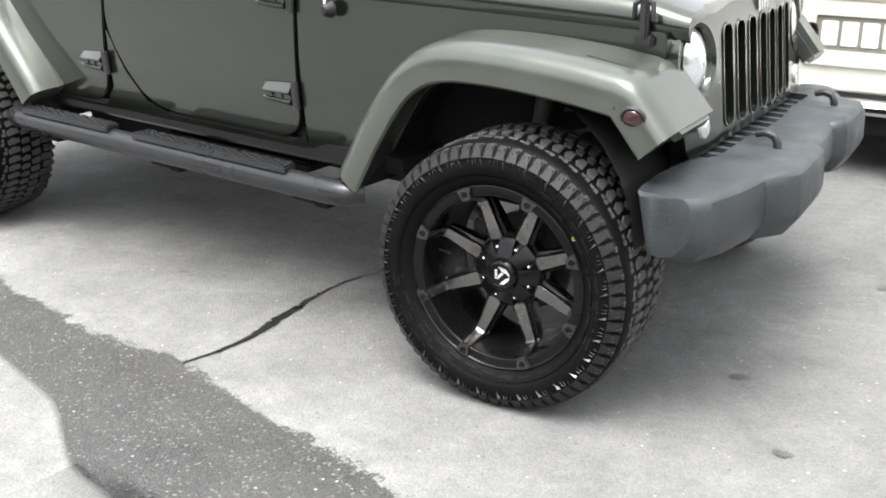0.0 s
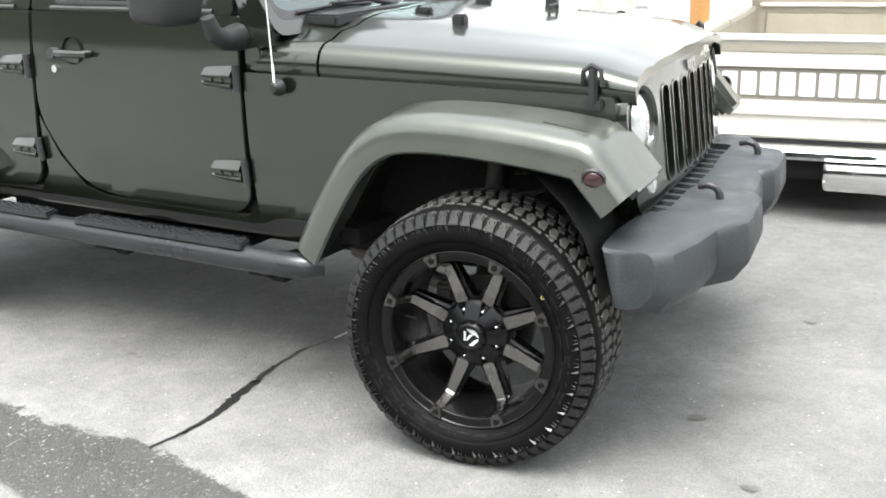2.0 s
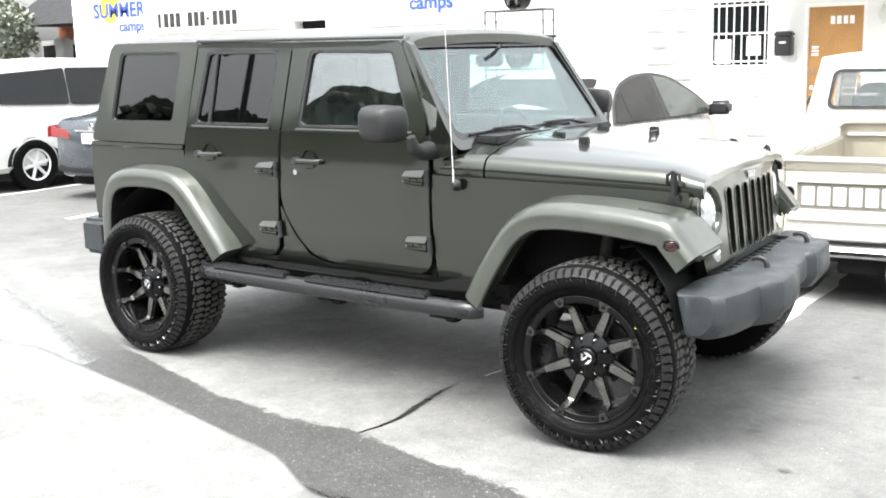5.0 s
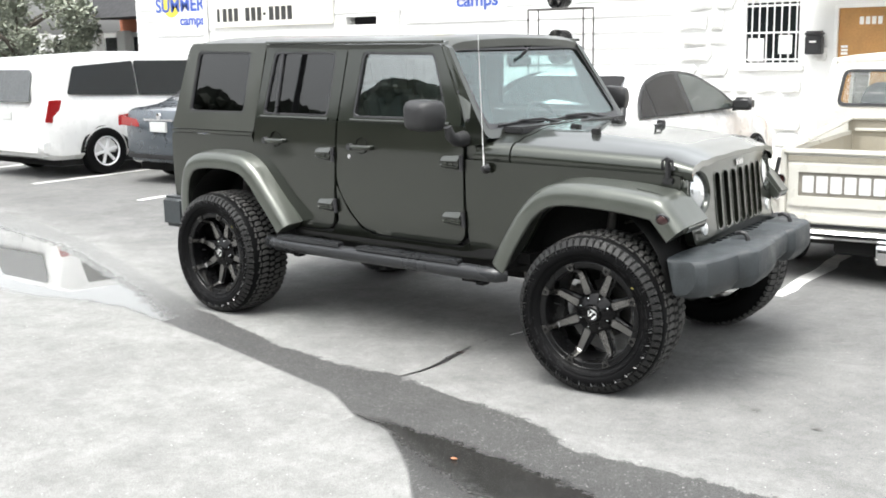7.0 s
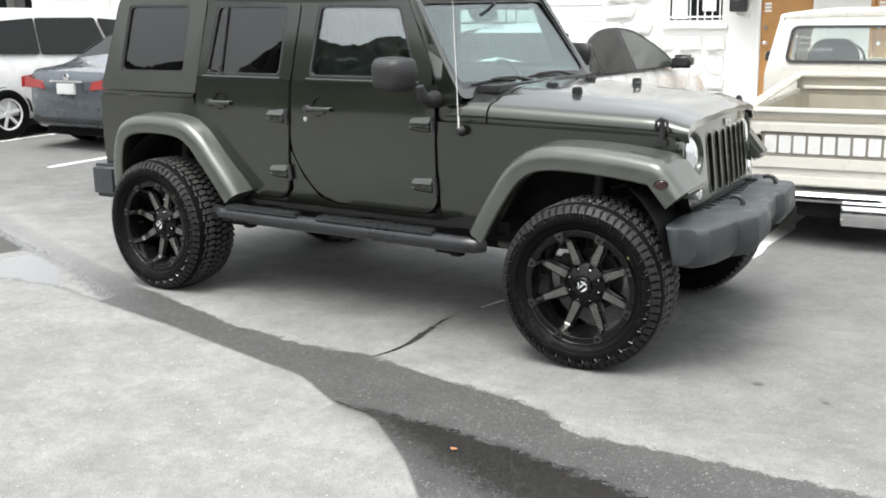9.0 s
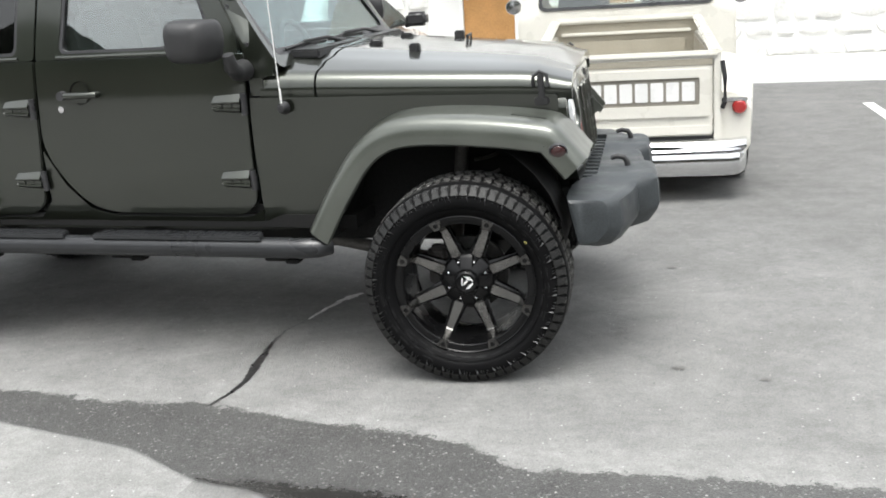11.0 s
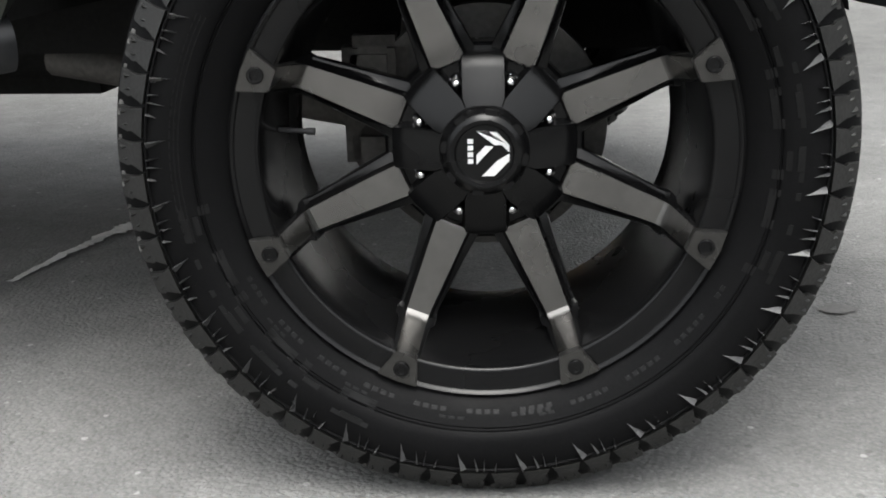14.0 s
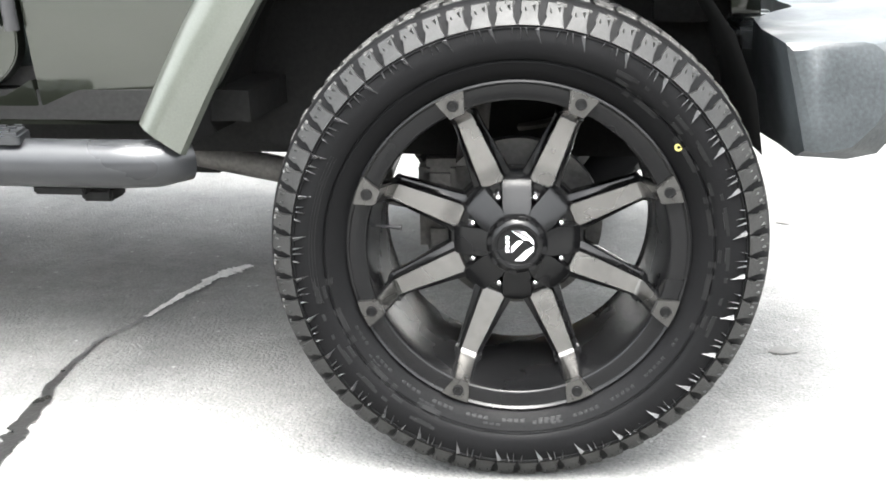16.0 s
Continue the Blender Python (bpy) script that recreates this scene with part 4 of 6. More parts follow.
        for v in ring.verts:
            v.co.y -= 0.004
        part("slot_rim", warp(ring, face), GREEN, grille)
    badge = bmesh.new()
    for k in range(4):
        put(badge, block(-0.050 + k * 0.027, -0.030 + k * 0.027, -0.006, 0.004, 1.098, 1.128, 0.002))
    part("badge", warp(badge, face), CHROME, grille, "small bright badge bars")

    # front bumper: outer wings, a proud middle, step pad and two hooks
    stations = [(-0.905, 0.42, 0.490, 0.598, 0.728), (-0.897, 0.41, 0.560, 0.572, 0.738), (-0.86, 0.405, 0.608, 0.556, 0.742), (-0.74, 0.405, 0.645, 0.552, 0.745), (-0.60, 0.42, 0.672, 0.556, 0.748), (-0.565, 0.46, 0.715, 0.562, 0.757), (-0.53, 0.50, 0.748, 0.566, 0.762),
                (-0.50, 0.505, 0.752, 0.568, 0.763), (-0.25, 0.505, 0.742, 0.568, 0.763), (-0.20, 0.505, 0.728, 0.572, 0.757), (-0.17, 0.50, 0.692, 0.586, 0.745), (0, 0.50, 0.692, 0.592, 0.745)]
    st_all = stations + [(-y * 0.89, a, b - 0.08 * (-y), c, d) for y, a, b, c, d in stations[-2::-1]]
    rings = []
    for y, xb, xf, z0, z1 in st_all:
        h = z1 - z0
        lo = xb + (0.035 if abs(y) > 0.6 else 0.0)
        rings.append([(lo, y, z0 + 0.004), (max(lo + 0.004, xf - 0.09), y, z0), (max(lo + 0.008, xf - 0.045), y, z0 + 0.010), (xf - 0.010, y, z0 + h * 0.28), (xf, y, z0 + h * 0.42), (xf - 0.002, y, z0 + h * 0.80), (xf - 0.008, y, z1 - 0.014), (xf - 0.022, y, z1 - 0.003), (xf - 0.038, y, z1), (xb, y, z1 - 0.002)])
    fb = part("front_bumper", loft(rings), BUMPER, car, "weathered grey plastic front bumper", angle=30)
    stepb = block(0.40, 0.515, -0.56, 0.50, 0.690, 0.728, 0.006)
    part("bumper_step", stepb, BUMPER, fb)
    for k in range(13):
        y = -0.51 + 0.08 * k
        part("step_rib", block(0.412, 0.502, y - 0.021, y + 0.021, 0.724, 0.741, 0.005), BUMPER, fb)
    # dark block stands in for the shade behind the step
    part("step_shadow_gap", block(0.36, 0.41, -0.56, 0.50, 0.68, 0.715), DARK, fb)
    for s in (-1, 1):
        hk = tube([(0.622, s * 0.345, 0.745), (0.622, s * 0.345, 0.775), (0.610, s * 0.345, 0.795), (0.583, s * 0.345, 0.801), (0.555, s * 0.345, 0.793)], [0.014, 0.013, 0.012, 0.011, 0.010], 10)
        part("tow_hook", hk, BLACKP, fb, "black steel tow hook")
    part("rear_bumper", block(-3.70, -3.54, -0.80, 0.80, 0.545, 0.735, 0.03, 3), BUMPER, car, "weathered grey plastic rear bumper", angle=50)
    for s in (-1, 1):
        part("bumper_end", block(-3.672, -3.43, min(s * 0.73, s * 0.835), max(s * 0.73, s * 0.835), 0.525, 0.738, 0.028, 3), BUMPER, car)
        part("tail_lamp", block(-3.62, -3.56, min(s * 0.60, s * 0.70), max(s * 0.60, s * 0.70), 0.95, 1.17, 0.01), REDL, car)

    # antenna
    part("antenna", put(tube([(-0.748, -0.806, 1.09), (-0.752, -0.806, 1.30), (-0.765, -0.804, 1.78)], [0.0028, 0.0022, 0.0014], 8), rod((-0.748, -0.806, 1.10), (-0.748, -0.806, 1.16), 0.0045, n=8)), WHITEP, car, "thin pale whip antenna")
    ab = lathe([(0.0005, -0.03), (0.014, -0.028), (0.022, -0.012), (0.026, 0.0), (0.027, 0.008)], 20)
    ab.transform(Matrix.Translation((-0.748, -0.79, 1.085)))
    part("antenna_base", ab, BLACKP, car)

    # underbody
    for y in (-0.41, 0.41):
        part("chassis_rail", block(-3.5, 0.40, y - 0.05, y + 0.05, 0.47, 0.60, 0.01), DARK, car, "dark steel chassis rail")
    part("underbody", block(-3.55, -0.50, -0.74, 0.74, 0.585, 0.64), DARK, car, "dark underbody")
    part("gearbox", block(-2.0, -0.75, -0.22, 0.24, 0.36, 0.58, 0.05, 3), DARK, car)
    part("skid_plate", block(-2.1, -1.3, -0.36, 0.36, 0.38, 0.42, 0.01), DARK, car)
    part("fuel_tank", block(-2.75, -2.1, -0.34, 0.30, 0.36, 0.56, 0.04, 3), DARK, car)
    part("exhaust_pipe", tube([(-0.6, 0.28, 0.42), (-2.0, 0.32, 0.42), (-2.9, 0.36, 0.50), (-3.6, 0.40, 0.48)], 0.035, 12), IRON, car)
    part("drive_shaft", rod((-0.75, 0.12, 0.44), (0.0, 0.15, 0.42), 0.03), IRON, car)
    part("control_arm", tube([(-0.75, -0.42, 0.46), (-0.10, -0.50, 0.37)], 0.028, 10), IRON, car)
    part("control_arm", tube([(-0.75, 0.42, 0.46), (-0.10, 0.50, 0.37)], 0.028, 10), IRON, car)
    part("steering_damper", rod((-0.10, -0.30, 0.40), (-0.10, 0.20, 0.40), 0.025), IRON, car)
    for x in (0, -2.946):
        ax = rod((x, -0.72, 0.42), (x, 0.72, 0.42), 0.045)
        put(ax, put(bmesh.new(), lathe([(0.001, -0.14), (0.09, -0.10), (0.13, 0.0), (0.09, 0.10), (0.001, 0.14)], 20), Matrix.Translation((x, 0.15, 0.42))))
        part("axle", ax, DARK, car)
        for s in (-1, 1):
            sp = rod((x - 0.12, s * 0.60, 0.48), (x - 0.06, s * 0.56, 0.98), 0.028)
            part("shock_absorber", sp, IRON, car)
            hel = [(x + 0.02 + 0.055 * math.cos(k * 0.55), s * 0.50 + 0.055 * math.sin(k * 0.55), 0.50 + k * 0.0062) for k in range(70)]
            part("spring", tube(hel, 0.008, 6), IRON, car)
    part("tie_rod", tube([(-0.16, -0.70, 0.40), (-0.16, 0.70, 0.40)], 0.018, 8), IRON, car)
    part("engine_bay", block(-0.60, 0.20, -0.50, 0.50, 0.62, 1.10), DARK, car)

    # cabin
    part("cabin_floor", block(-3.5, -0.6, -0.72, 0.72, 0.645, 0.68), DARK, car)
    dash = block(-1.06, -0.82, -0.68, 0.68, 1.02, 1.245, 0.04, 3)
    part("dashboard", dash, CABIN, car, "dark grey dashboard")
    part("firewall", block(-0.86, -0.82, -0.70, 0.70, 0.66, 1.2), DARK, car)
    sw = tube([(-1.15 - 0.06 * math.sin(a), 0.36 + 0.185 * math.cos(a), 1.19 + 0.175 * math.sin(a)) for a in [2 * math.pi * k / 28 for k in range(28)]], 0.014, 8, closed=True)
    put(sw, rod((-1.15, 0.36, 1.19), (-1.02, 0.36, 1.14), 0.05, 0.03))
    for a in (0, math.pi, -math.pi / 2):
        put(sw, tube([(-1.14, 0.36, 1.19), (-1.15 - 0.06 * math.sin(a), 0.36 + 0.18 * math.cos(a), 1.19 + 0.17 * math.sin(a))], 0.012, 6))
    part("steering_wheel", sw, TRIMB, car)
    for x, ys in ((-1.72, (-0.36, 0.36)), (-2.55, (-0.36, 0.36))):
        for y in ys:
            seat = block(x - 0.02, x + 0.46, y - 0.25, y + 0.25, 0.80, 0.95, 0.05, 3)
            bk = block(-0.07, 0.07, -0.24, 0.24, 0, 0.56, 0.05, 3)
            put(seat, bk, pose(x, y, 0.92, 0, -12, 0))
            hr = block(-0.05, 0.05, -0.13, 0.13, 0.58, 0.78, 0.045, 3)
            put(seat, hr, pose(x, y, 0.92, 0, -12, 0))
            part("seat", seat, CLOTH, car, "dark grey cloth seat", angle=60)
    for x in (-1.92, -2.75):
        part("roll_bar", tube([(x, -0.62, 0.9), (x, -0.61, 1.60), (x, -0.55, 1.70), (x, 0.55, 1.70), (x, 0.61, 1.60), (x, 0.62, 0.9)], 0.035, 10), BLACKP, car)
    for s in (-1, 1):
        part("roof_bar", tube([(-1.12, s * 0.58, 1.69), (-1.9, s * 0.56, 1.70), (-3.2, s * 0.56, 1.69)], 0.035, 10), BLACKP, car)
    part("inside_mirror", put(block(-1.10, -1.07, -0.125, 0.125, 1.60, 1.67, 0.02), rod((-1.07, 0, 1.66), (-1.02, 0, 1.70), 0.01)), BLACKP, car)
    part("headlining", block(-3.3, -1.14, -0.66, 0.66, 1.742, 1.752), CABIN, car)
    # the body sits a little taller on its springs
    done = set()
    for o in car.children_recursive:
        top = o
        while top.parent is not car:
            top = top.parent
        if top.name.split(".")[0] == "wheel" or o.data in done:
            continue
        done.add(o.data)
        for v in o.data.vertices:
            v.co.z += 0.027 * (v.co.z - 0.42)
            v.co.x += 0.008 - 0.02 * v.co.z
            v.co.x -= 0.10 * (v.co.y + 0.85) * max(0.0, min(1.0, v.co.x / 0.35))
    car.location.z -= 0.02
    return car


build_jeep()


# ---- ground ----
def curve_node(n, pts, x0, x1, y0, y1):
    """A float curve through (x, y) points given in metres, with both axes scaled to 0..1."""
    c = n.new("ShaderNodeFloatCurve")
    cv = c.mapping.curves[0]
    norm = [((x - x0) / (x1 - x0), (y - y0) / (y1 - y0)) for x, y in pts]
    cv.points[0].location, cv.points[1].location = norm[0], norm[-1]
    for p in norm[1:-1]:
        cv.points.new(*p)
    for p in cv.points:
        p.handle_type = "VECTOR"
    c.mapping.update()
    return c


def asphalt():
    m = bpy.data.materials.new("worn_grey_asphalt_with_wet_channel")
    m.use_nodes = True
    n, l = m.node_tree.nodes, m.node_tree.links
    b = n["Principled BSDF"]
    geo = n.new("ShaderNodeNewGeometry")
    sep = n.new("ShaderNodeSeparateXYZ")
    shift = n.new("ShaderNodeVectorMath")
    shift.operation = "SUBTRACT"
    shift.inputs[1].default_value = (0.03, -0.04, 0)
    l.new(geo.outputs["Position"], shift.inputs[0])
    l.new(shift.outputs[0], sep.inputs[0])

    def noise_at(scale, detail=4.0, rough=0.6):
        t = n.new("ShaderNodeTexNoise")
        t.inputs["Scale"].default_value, t.inputs["Detail"].default_value, t.inputs["Roughness"].default_value = scale, detail, rough
        l.new(geo.outputs["Position"], t.inputs["Vector"])
        return t.outputs[0]

    def maths(op, a, b_, c=None):
        t = n.new("ShaderNodeMath")
        t.operation = op
        for i, v in enumerate((a, b_, c)):
            if v is None:
                continue
            if isinstance(v, (int, float)):
                t.inputs[i].default_value = v
            else:
                l.new(v, t.inputs[i])
        return t.outputs[0]

    def ramp(v, a, b_, c=0.0, d=1.0):
        t = n.new("ShaderNodeMapRange")
        t.inputs["From Min"].default_value, t.inputs["From Max"].default_value = a, b_
        t.inputs["To Min"].default_value, t.inputs["To Max"].default_value = c, d
        l.new(v, t.inputs["Value"])
        return t.outputs[0]

    def mixc(f, c1, c2, mode="MIX"):
        t = n.new("ShaderNodeMixRGB")
        t.blend_type = mode
        if isinstance(f, (int, float)):
            t.inputs[0].default_value = f
        else:
            l.new(f, t.inputs[0])
        for i, c in ((1, c1), (2, c2)):
            if isinstance(c, tuple):
                t.inputs[i].default_value = (*c, 1)
            else:
                l.new(c, t.inputs[i])
        return t.outputs[0]

    jag = maths("ADD", maths("MULTIPLY", maths("SUBTRACT", noise_at(9.0, 3.0, 0.6), 0.5), 0.15), maths("MULTIPLY", maths("SUBTRACT", noise_at(34.0, 4.0, 0.75), 0.5), 0.15))
    x01 = ramp(sep.outputs["X"], -16, 8)
    yy = maths("ADD", sep.outputs["Y"], jag)

    def edge(pts):
        c = curve_node(n, pts, -16, 8, -8, 4)
        l.new(x01, c.inputs["Value"])
        return ramp(c.outputs[0], 0, 1, -8, 4)

    upper = edge(UPPER)
    lower = edge(LOWER)
    wet_u = ramp(maths("SUBTRACT", upper, yy), -0.004, 0.004)
    wet_l = ramp(maths("SUBTRACT", sep.outputs["Y"], lower), -0.012, 0.012)
    wet = maths("MULTIPLY", wet_u, wet_l)
    deep_u = ramp(maths("SUBTRACT", edge(DEEP_U), yy), -0.02, 0.03)
    deep_l = ramp(maths("SUBTRACT", yy, edge(DEEP_L)), -0.14, 0.10)
    deep = maths("MULTIPLY", deep_u, deep_l)
    pool_u = ramp(maths("SUBTRACT", edge(POOL_U), maths("ADD", sep.outputs["Y"], maths("MULTIPLY", jag, 1.3))), -0.10, 0.03)
    pool_l = ramp(maths("SUBTRACT", yy, edge(POOL_L)), -0.02, 0.02)
    pool = maths("MULTIPLY", pool_u, pool_l)

    grit = noise_at(170.0, 3.0, 0.7)
    vor = n.new("ShaderNodeTexVoronoi")
    vor.inputs["Scale"].default_value = 140.0
    l.new(geo.outputs["Position"], vor.inputs["Vector"])
    stone = ramp(vor.outputs["Distance"], 0.0, 0.55, 1.08, 0.90)
    stains = noise_at(1.1, 5.0, 0.65)
    blot = noise_at(5.0, 4.0, 0.6)
    cell = n.new("ShaderNodeSeparateColor")
    l.new(vor.outputs["Color"], cell.inputs[0])
    coarse = n.new("ShaderNodeTexVoronoi")
    coarse.inputs["Scale"].default_value = 55.0
    l.new(geo.outputs["Position"], coarse.inputs["Vector"])
    cell2 = n.new("ShaderNodeSeparateColor")
    l.new(coarse.outputs["Color"], cell2.inputs[0])
    dry = mixc(ramp(stains, 0.35, 0.7), (0.240, 0.240, 0.233), (0.185, 0.185, 0.179))
    dry = mixc(1.0, dry, ramp(blot, 0.32, 0.7, 1.12, 0.85), "MULTIPLY")
    dry = mixc(1.0, dry, ramp(noise_at(19.0, 3.0, 0.65), 0.34, 0.66, 1.08, 0.92), "MULTIPLY")
    dry = mixc(1.0, dry, ramp(grit, 0.3, 0.7, 0.84, 1.16), "MULTIPLY")
    dry = mixc(1.0, dry, ramp(cell.outputs[0], 0.0, 1.0, 0.90, 1.10), "MULTIPLY")
    dry = mixc(1.0, dry, stone, "MULTIPLY")
    # single pale and dark stones in the wearing course
    fleck = maths("MULTIPLY", ramp(cell2.outputs[0], 0.970, 0.976), ramp(coarse.outputs["Distance"], 0.30, 0.22))
    dark_fleck = maths("MULTIPLY", ramp(cell2.outputs[1], 0.95, 0.955), ramp(coarse.outputs["Distance"], 0.34, 0.26))
    dry = mixc(maths("MULTIPLY", fleck, 0.45), dry, (0.62, 0.61, 0.59))
    dry = mixc(maths("MULTIPLY", dark_fleck, 0.5), dry, (0.10, 0.098, 0.095))
    # darker above the channel; the shadow over the bays is painted in too
    above = maths("SUBTRACT", 1.0, ramp(maths("SUBTRACT", upper, yy), -0.25, 0.02))
    bay_shadow = ramp(maths("ADD", sep.outputs["Y"], maths("MULTIPLY", maths("SUBTRACT", stains, 0.5), 1.6)), 0.1, 1.3)
    dry = mixc(1.0, dry, maths("MULTIPLY", ramp(above, 0.0, 1.0, 1.03, 0.84), ramp(bay_shadow, 0.0, 1.0, 1.0, 0.74)), "MULTIPLY")
    # small dark oil drops and pale specks
    spots = n.new("ShaderNodeTexVoronoi")
    spots.inputs["Scale"].default_value = 2.3
    l.new(geo.outputs["Position"], spots.inputs["Vector"])
    drop = maths("MULTIPLY", ramp(maths("ADD", spots.outputs["Distance"], maths("MULTIPLY", noise_at(25.0), 0.05)), 0.068, 0.045), ramp(noise_at(0.9), 0.45, 0.6))
    dry = mixc(maths("MULTIPLY", drop, 0.6), dry, (0.09, 0.085, 0.08))
    wetc = mixc(ramp(grit, 0.35, 0.72), (0.024, 0.024, 0.023), (0.082, 0.081, 0.079))
    wetc = mixc(1.0, wetc, ramp(cell.outputs[1], 0.0, 1.0, 0.6, 1.45), "MULTIPLY")
    wetc = mixc(ramp(cell.outputs[2], 0.94, 0.98, 0.0, 0.42), wetc, (0.36, 0.355, 0.345))
    wetc = mixc(maths("MULTIPLY", fleck, 0.55), wetc, (0.60, 0.59, 0.56))
    # towards the puddle the half-dried damp fringe is paler, its sheen in the colour
    drying_sheen = maths("MULTIPLY", ramp(sep.outputs["X"], -4.3, -3.0, 0.30, 1.0), ramp(blot, 0.3, 0.7, 1.0, 0.85))
    col = mixc(maths("MULTIPLY", wet, drying_sheen), dry, wetc)
    col = mixc(maths("MULTIPLY", deep, 0.85), col, (0.014, 0.013, 0.012))
    col = mixc(pool, col, (0.13, 0.13, 0.125))
    l.new(ramp(pool, 0.0, 1.0, 0.5, 1.0), b.inputs["Specular IOR Level"])
    l.new(col, b.inputs["Base Color"])
    rough = maths("SUBTRACT", maths("SUBTRACT", 0.92, maths("MULTIPLY", wet, 0.40)), maths("MULTIPLY", deep, 0.40))
    rough = maths("MAXIMUM", maths("SUBTRACT", rough, maths("MULTIPLY", pool, 0.9)), 0.015)
    l.new(rough, b.inputs["Roughness"])
    bp = n.new("ShaderNodeBump")
    bp.inputs["Distance"].default_value = 0.004
    l.new(maths("ADD", maths("MULTIPLY", grit, 0.7), maths("MULTIPLY", vor.outputs["Distance"], -0.8)), bp.inputs["Height"])
    l.new(maths("MULTIPLY", maths("SUBTRACT", 1.0, pool), maths("SUBTRACT", 0.75, maths("MULTIPLY", deep, 0.5))), bp.inputs["Strength"])
    l.new(bp.outputs[0], b.inputs["Normal"])
    return m


# edges of the damp channel and the standing water, as (x, y)
UPPER = [(-16, 2.0), (-9, 0.72), (-7.2, 0.40), (-6.18, 0.15), (-5.24, -0.17), (-4.45, -0.45), (-4.03, -0.62), (-3.68, -0.74), (-3.2, -0.93), (-2.8, -1.02), (-2.5, -1.11), (-1.99, -1.24), (-1.45, -1.31), (-1.0, -1.27), (-0.79, -1.33), (-0.4, -1.385), (-0.03, -1.42), (0.14, -1.49), (0.34, -1.65),
         (0.68, -1.61), (1.08, -1.60), (1.5, -1.58), (2.2, -1.7), (8, -2.7)]
LOWER = [(-16, -0.2), (-8.0, -1.35), (-5.15, -1.50), (-4.5, -1.44), (-4.0, -1.28), (-3.6, -1.24), (-2.98, -1.33), (-2.27, -1.45), (-1.7, -1.57), (-1.06, -1.70), (-0.84, -1.83), (-0.70, -1.90), (-0.48, -1.92), (-0.22, -2.12), (-0.10, -2.21), (0.14, -2.45), (0.6, -2.85), (8, -5.5)]
DEEP_U = [(-16, -8), (-0.80, -7.9), (-0.74, -1.85), (-0.38, -1.85), (-0.05, -1.86), (0.2, -1.90), (0.5, -1.95), (0.9, -2.02), (2, -2.25), (8, -4)]
DEEP_L = [(-16, -7), (-0.80, -6), (-0.74, -1.89), (-0.45, -1.95), (-0.18, -2.08), (0.04, -2.18), (0.34, -2.30), (0.9, -2.5), (2, -2.9), (8, -5)]
POOL_U = [(-16, 1.6), (-9, 0.36), (-7.58, 0.04), (-6.25, -0.15), (-4.96, -0.55), (-4.02, -0.87), (-3.6, -1.05), (-3.23, -1.21), (-3.0, -1.32), (-2.9, -3), (8, -8)]
POOL_L = [(-16, -0.15), (-8.0, -1.30), (-5.15, -1.46), (-4.5, -1.40), (-4.0, -1.25), (-3.6, -1.22), (-3.0, -1.325), (-2.9, -1.3), (8, -1)]
bm = bmesh.new()
bmesh.ops.create_grid(bm, x_segments=2, y_segments=2, size=450)
ground = tagged(part("ground", bm, asphalt()), "worn pale grey asphalt with a dark wet channel and a shallow puddle", "ground", kind="structure")

TAR = shader("black_crack_sealant", (0.016, 0.016, 0.016), 0.35, vary=0.3, scale=20, fine=160, bump=0.3)
LINEP = shader("worn_white_line_paint", (0.62, 0.62, 0.60), 0.8, vary=0.3, scale=9, fine=60)


def ribbon(path, width, z=0.004, seed=1, steps=14):
    """A ragged strip on the ground along (x, y) points, with its own width at each."""
    rnd = random.Random(seed)
    pts = []
    for i in range(len(path) - 1):
        for k in range(steps):
            t = k / steps
            pts.append((path[i][0] + (path[i + 1][0] - path[i][0]) * t, path[i][1] + (path[i + 1][1] - path[i][1]) * t, width[i] + (width[i + 1] - width[i]) * t))
    pts.append((*path[-1], width[-1]))
    bm = bmesh.new()
    prev = None
    for i, (x, y, w) in enumerate(pts):
        a, c = pts[max(0, i - 1)], pts[min(len(pts) - 1, i + 1)]
        d = Vector((c[0] - a[0], c[1] - a[1], 0)).normalized()
        nrm = Vector((-d.y, d.x, 0))
        p = Vector((x + 0.03, y - 0.04, z)) + nrm * rnd.uniform(-0.2, 0.2) * w
        l_, r_ = bm.verts.new(p + nrm * w * rnd.uniform(0.35, 0.62)), bm.verts.new(p - nrm * w * rnd.uniform(0.35, 0.62))
        if prev:
            bm.faces.new((prev[0], prev[1], r_, l_))
        prev = (l_, r_)
    bmesh.ops.recalc_face_normals(bm, faces=bm.faces)
    for f in bm.faces:
        if f.normal.z < 0:
            f.normal_flip()
    return bm


tagged(part("crack", ribbon([(-0.975, -1.29), (-0.95, -1.15), (-0.95, -1.01), (-0.985, -0.86), (-1.035, -0.60), (-1.045, -0.42), (-0.995, -0.22)], [0.010, 0.016, 0.024, 0.046, 0.016, 0.013, 0.009]), TAR), "black sealed crack across the asphalt", "crack", kind="structure")
tagged(part("crack", ribbon([(-1.0, -0.25), (-0.975, -0.08), (-0.945, 0.05), (-0.92, 0.12), (-0.88, 0.175)], [0.014, 0.022, 0.032, 0.055, 0.022], 0.005, 6), LINEP), "pale end of the crack", "crack", kind="structure")
DROPS = shader("dried_dark_oil_drop", (0.10, 0.097, 0.092), 0.6, vary=0.4, scale=30)
for k, (x, y, r) in enumerate(((0.49, -0.30, 0.030), (0.77, -0.68, 0.026), (1.10, -0.76, 0.022), (-2.13, -0.39, 0.035), (0.62, 0.76, 0.03), (-1.62, -0.75, 0.02))):
    rnd = random.Random(k)
    bm = bmesh.new()
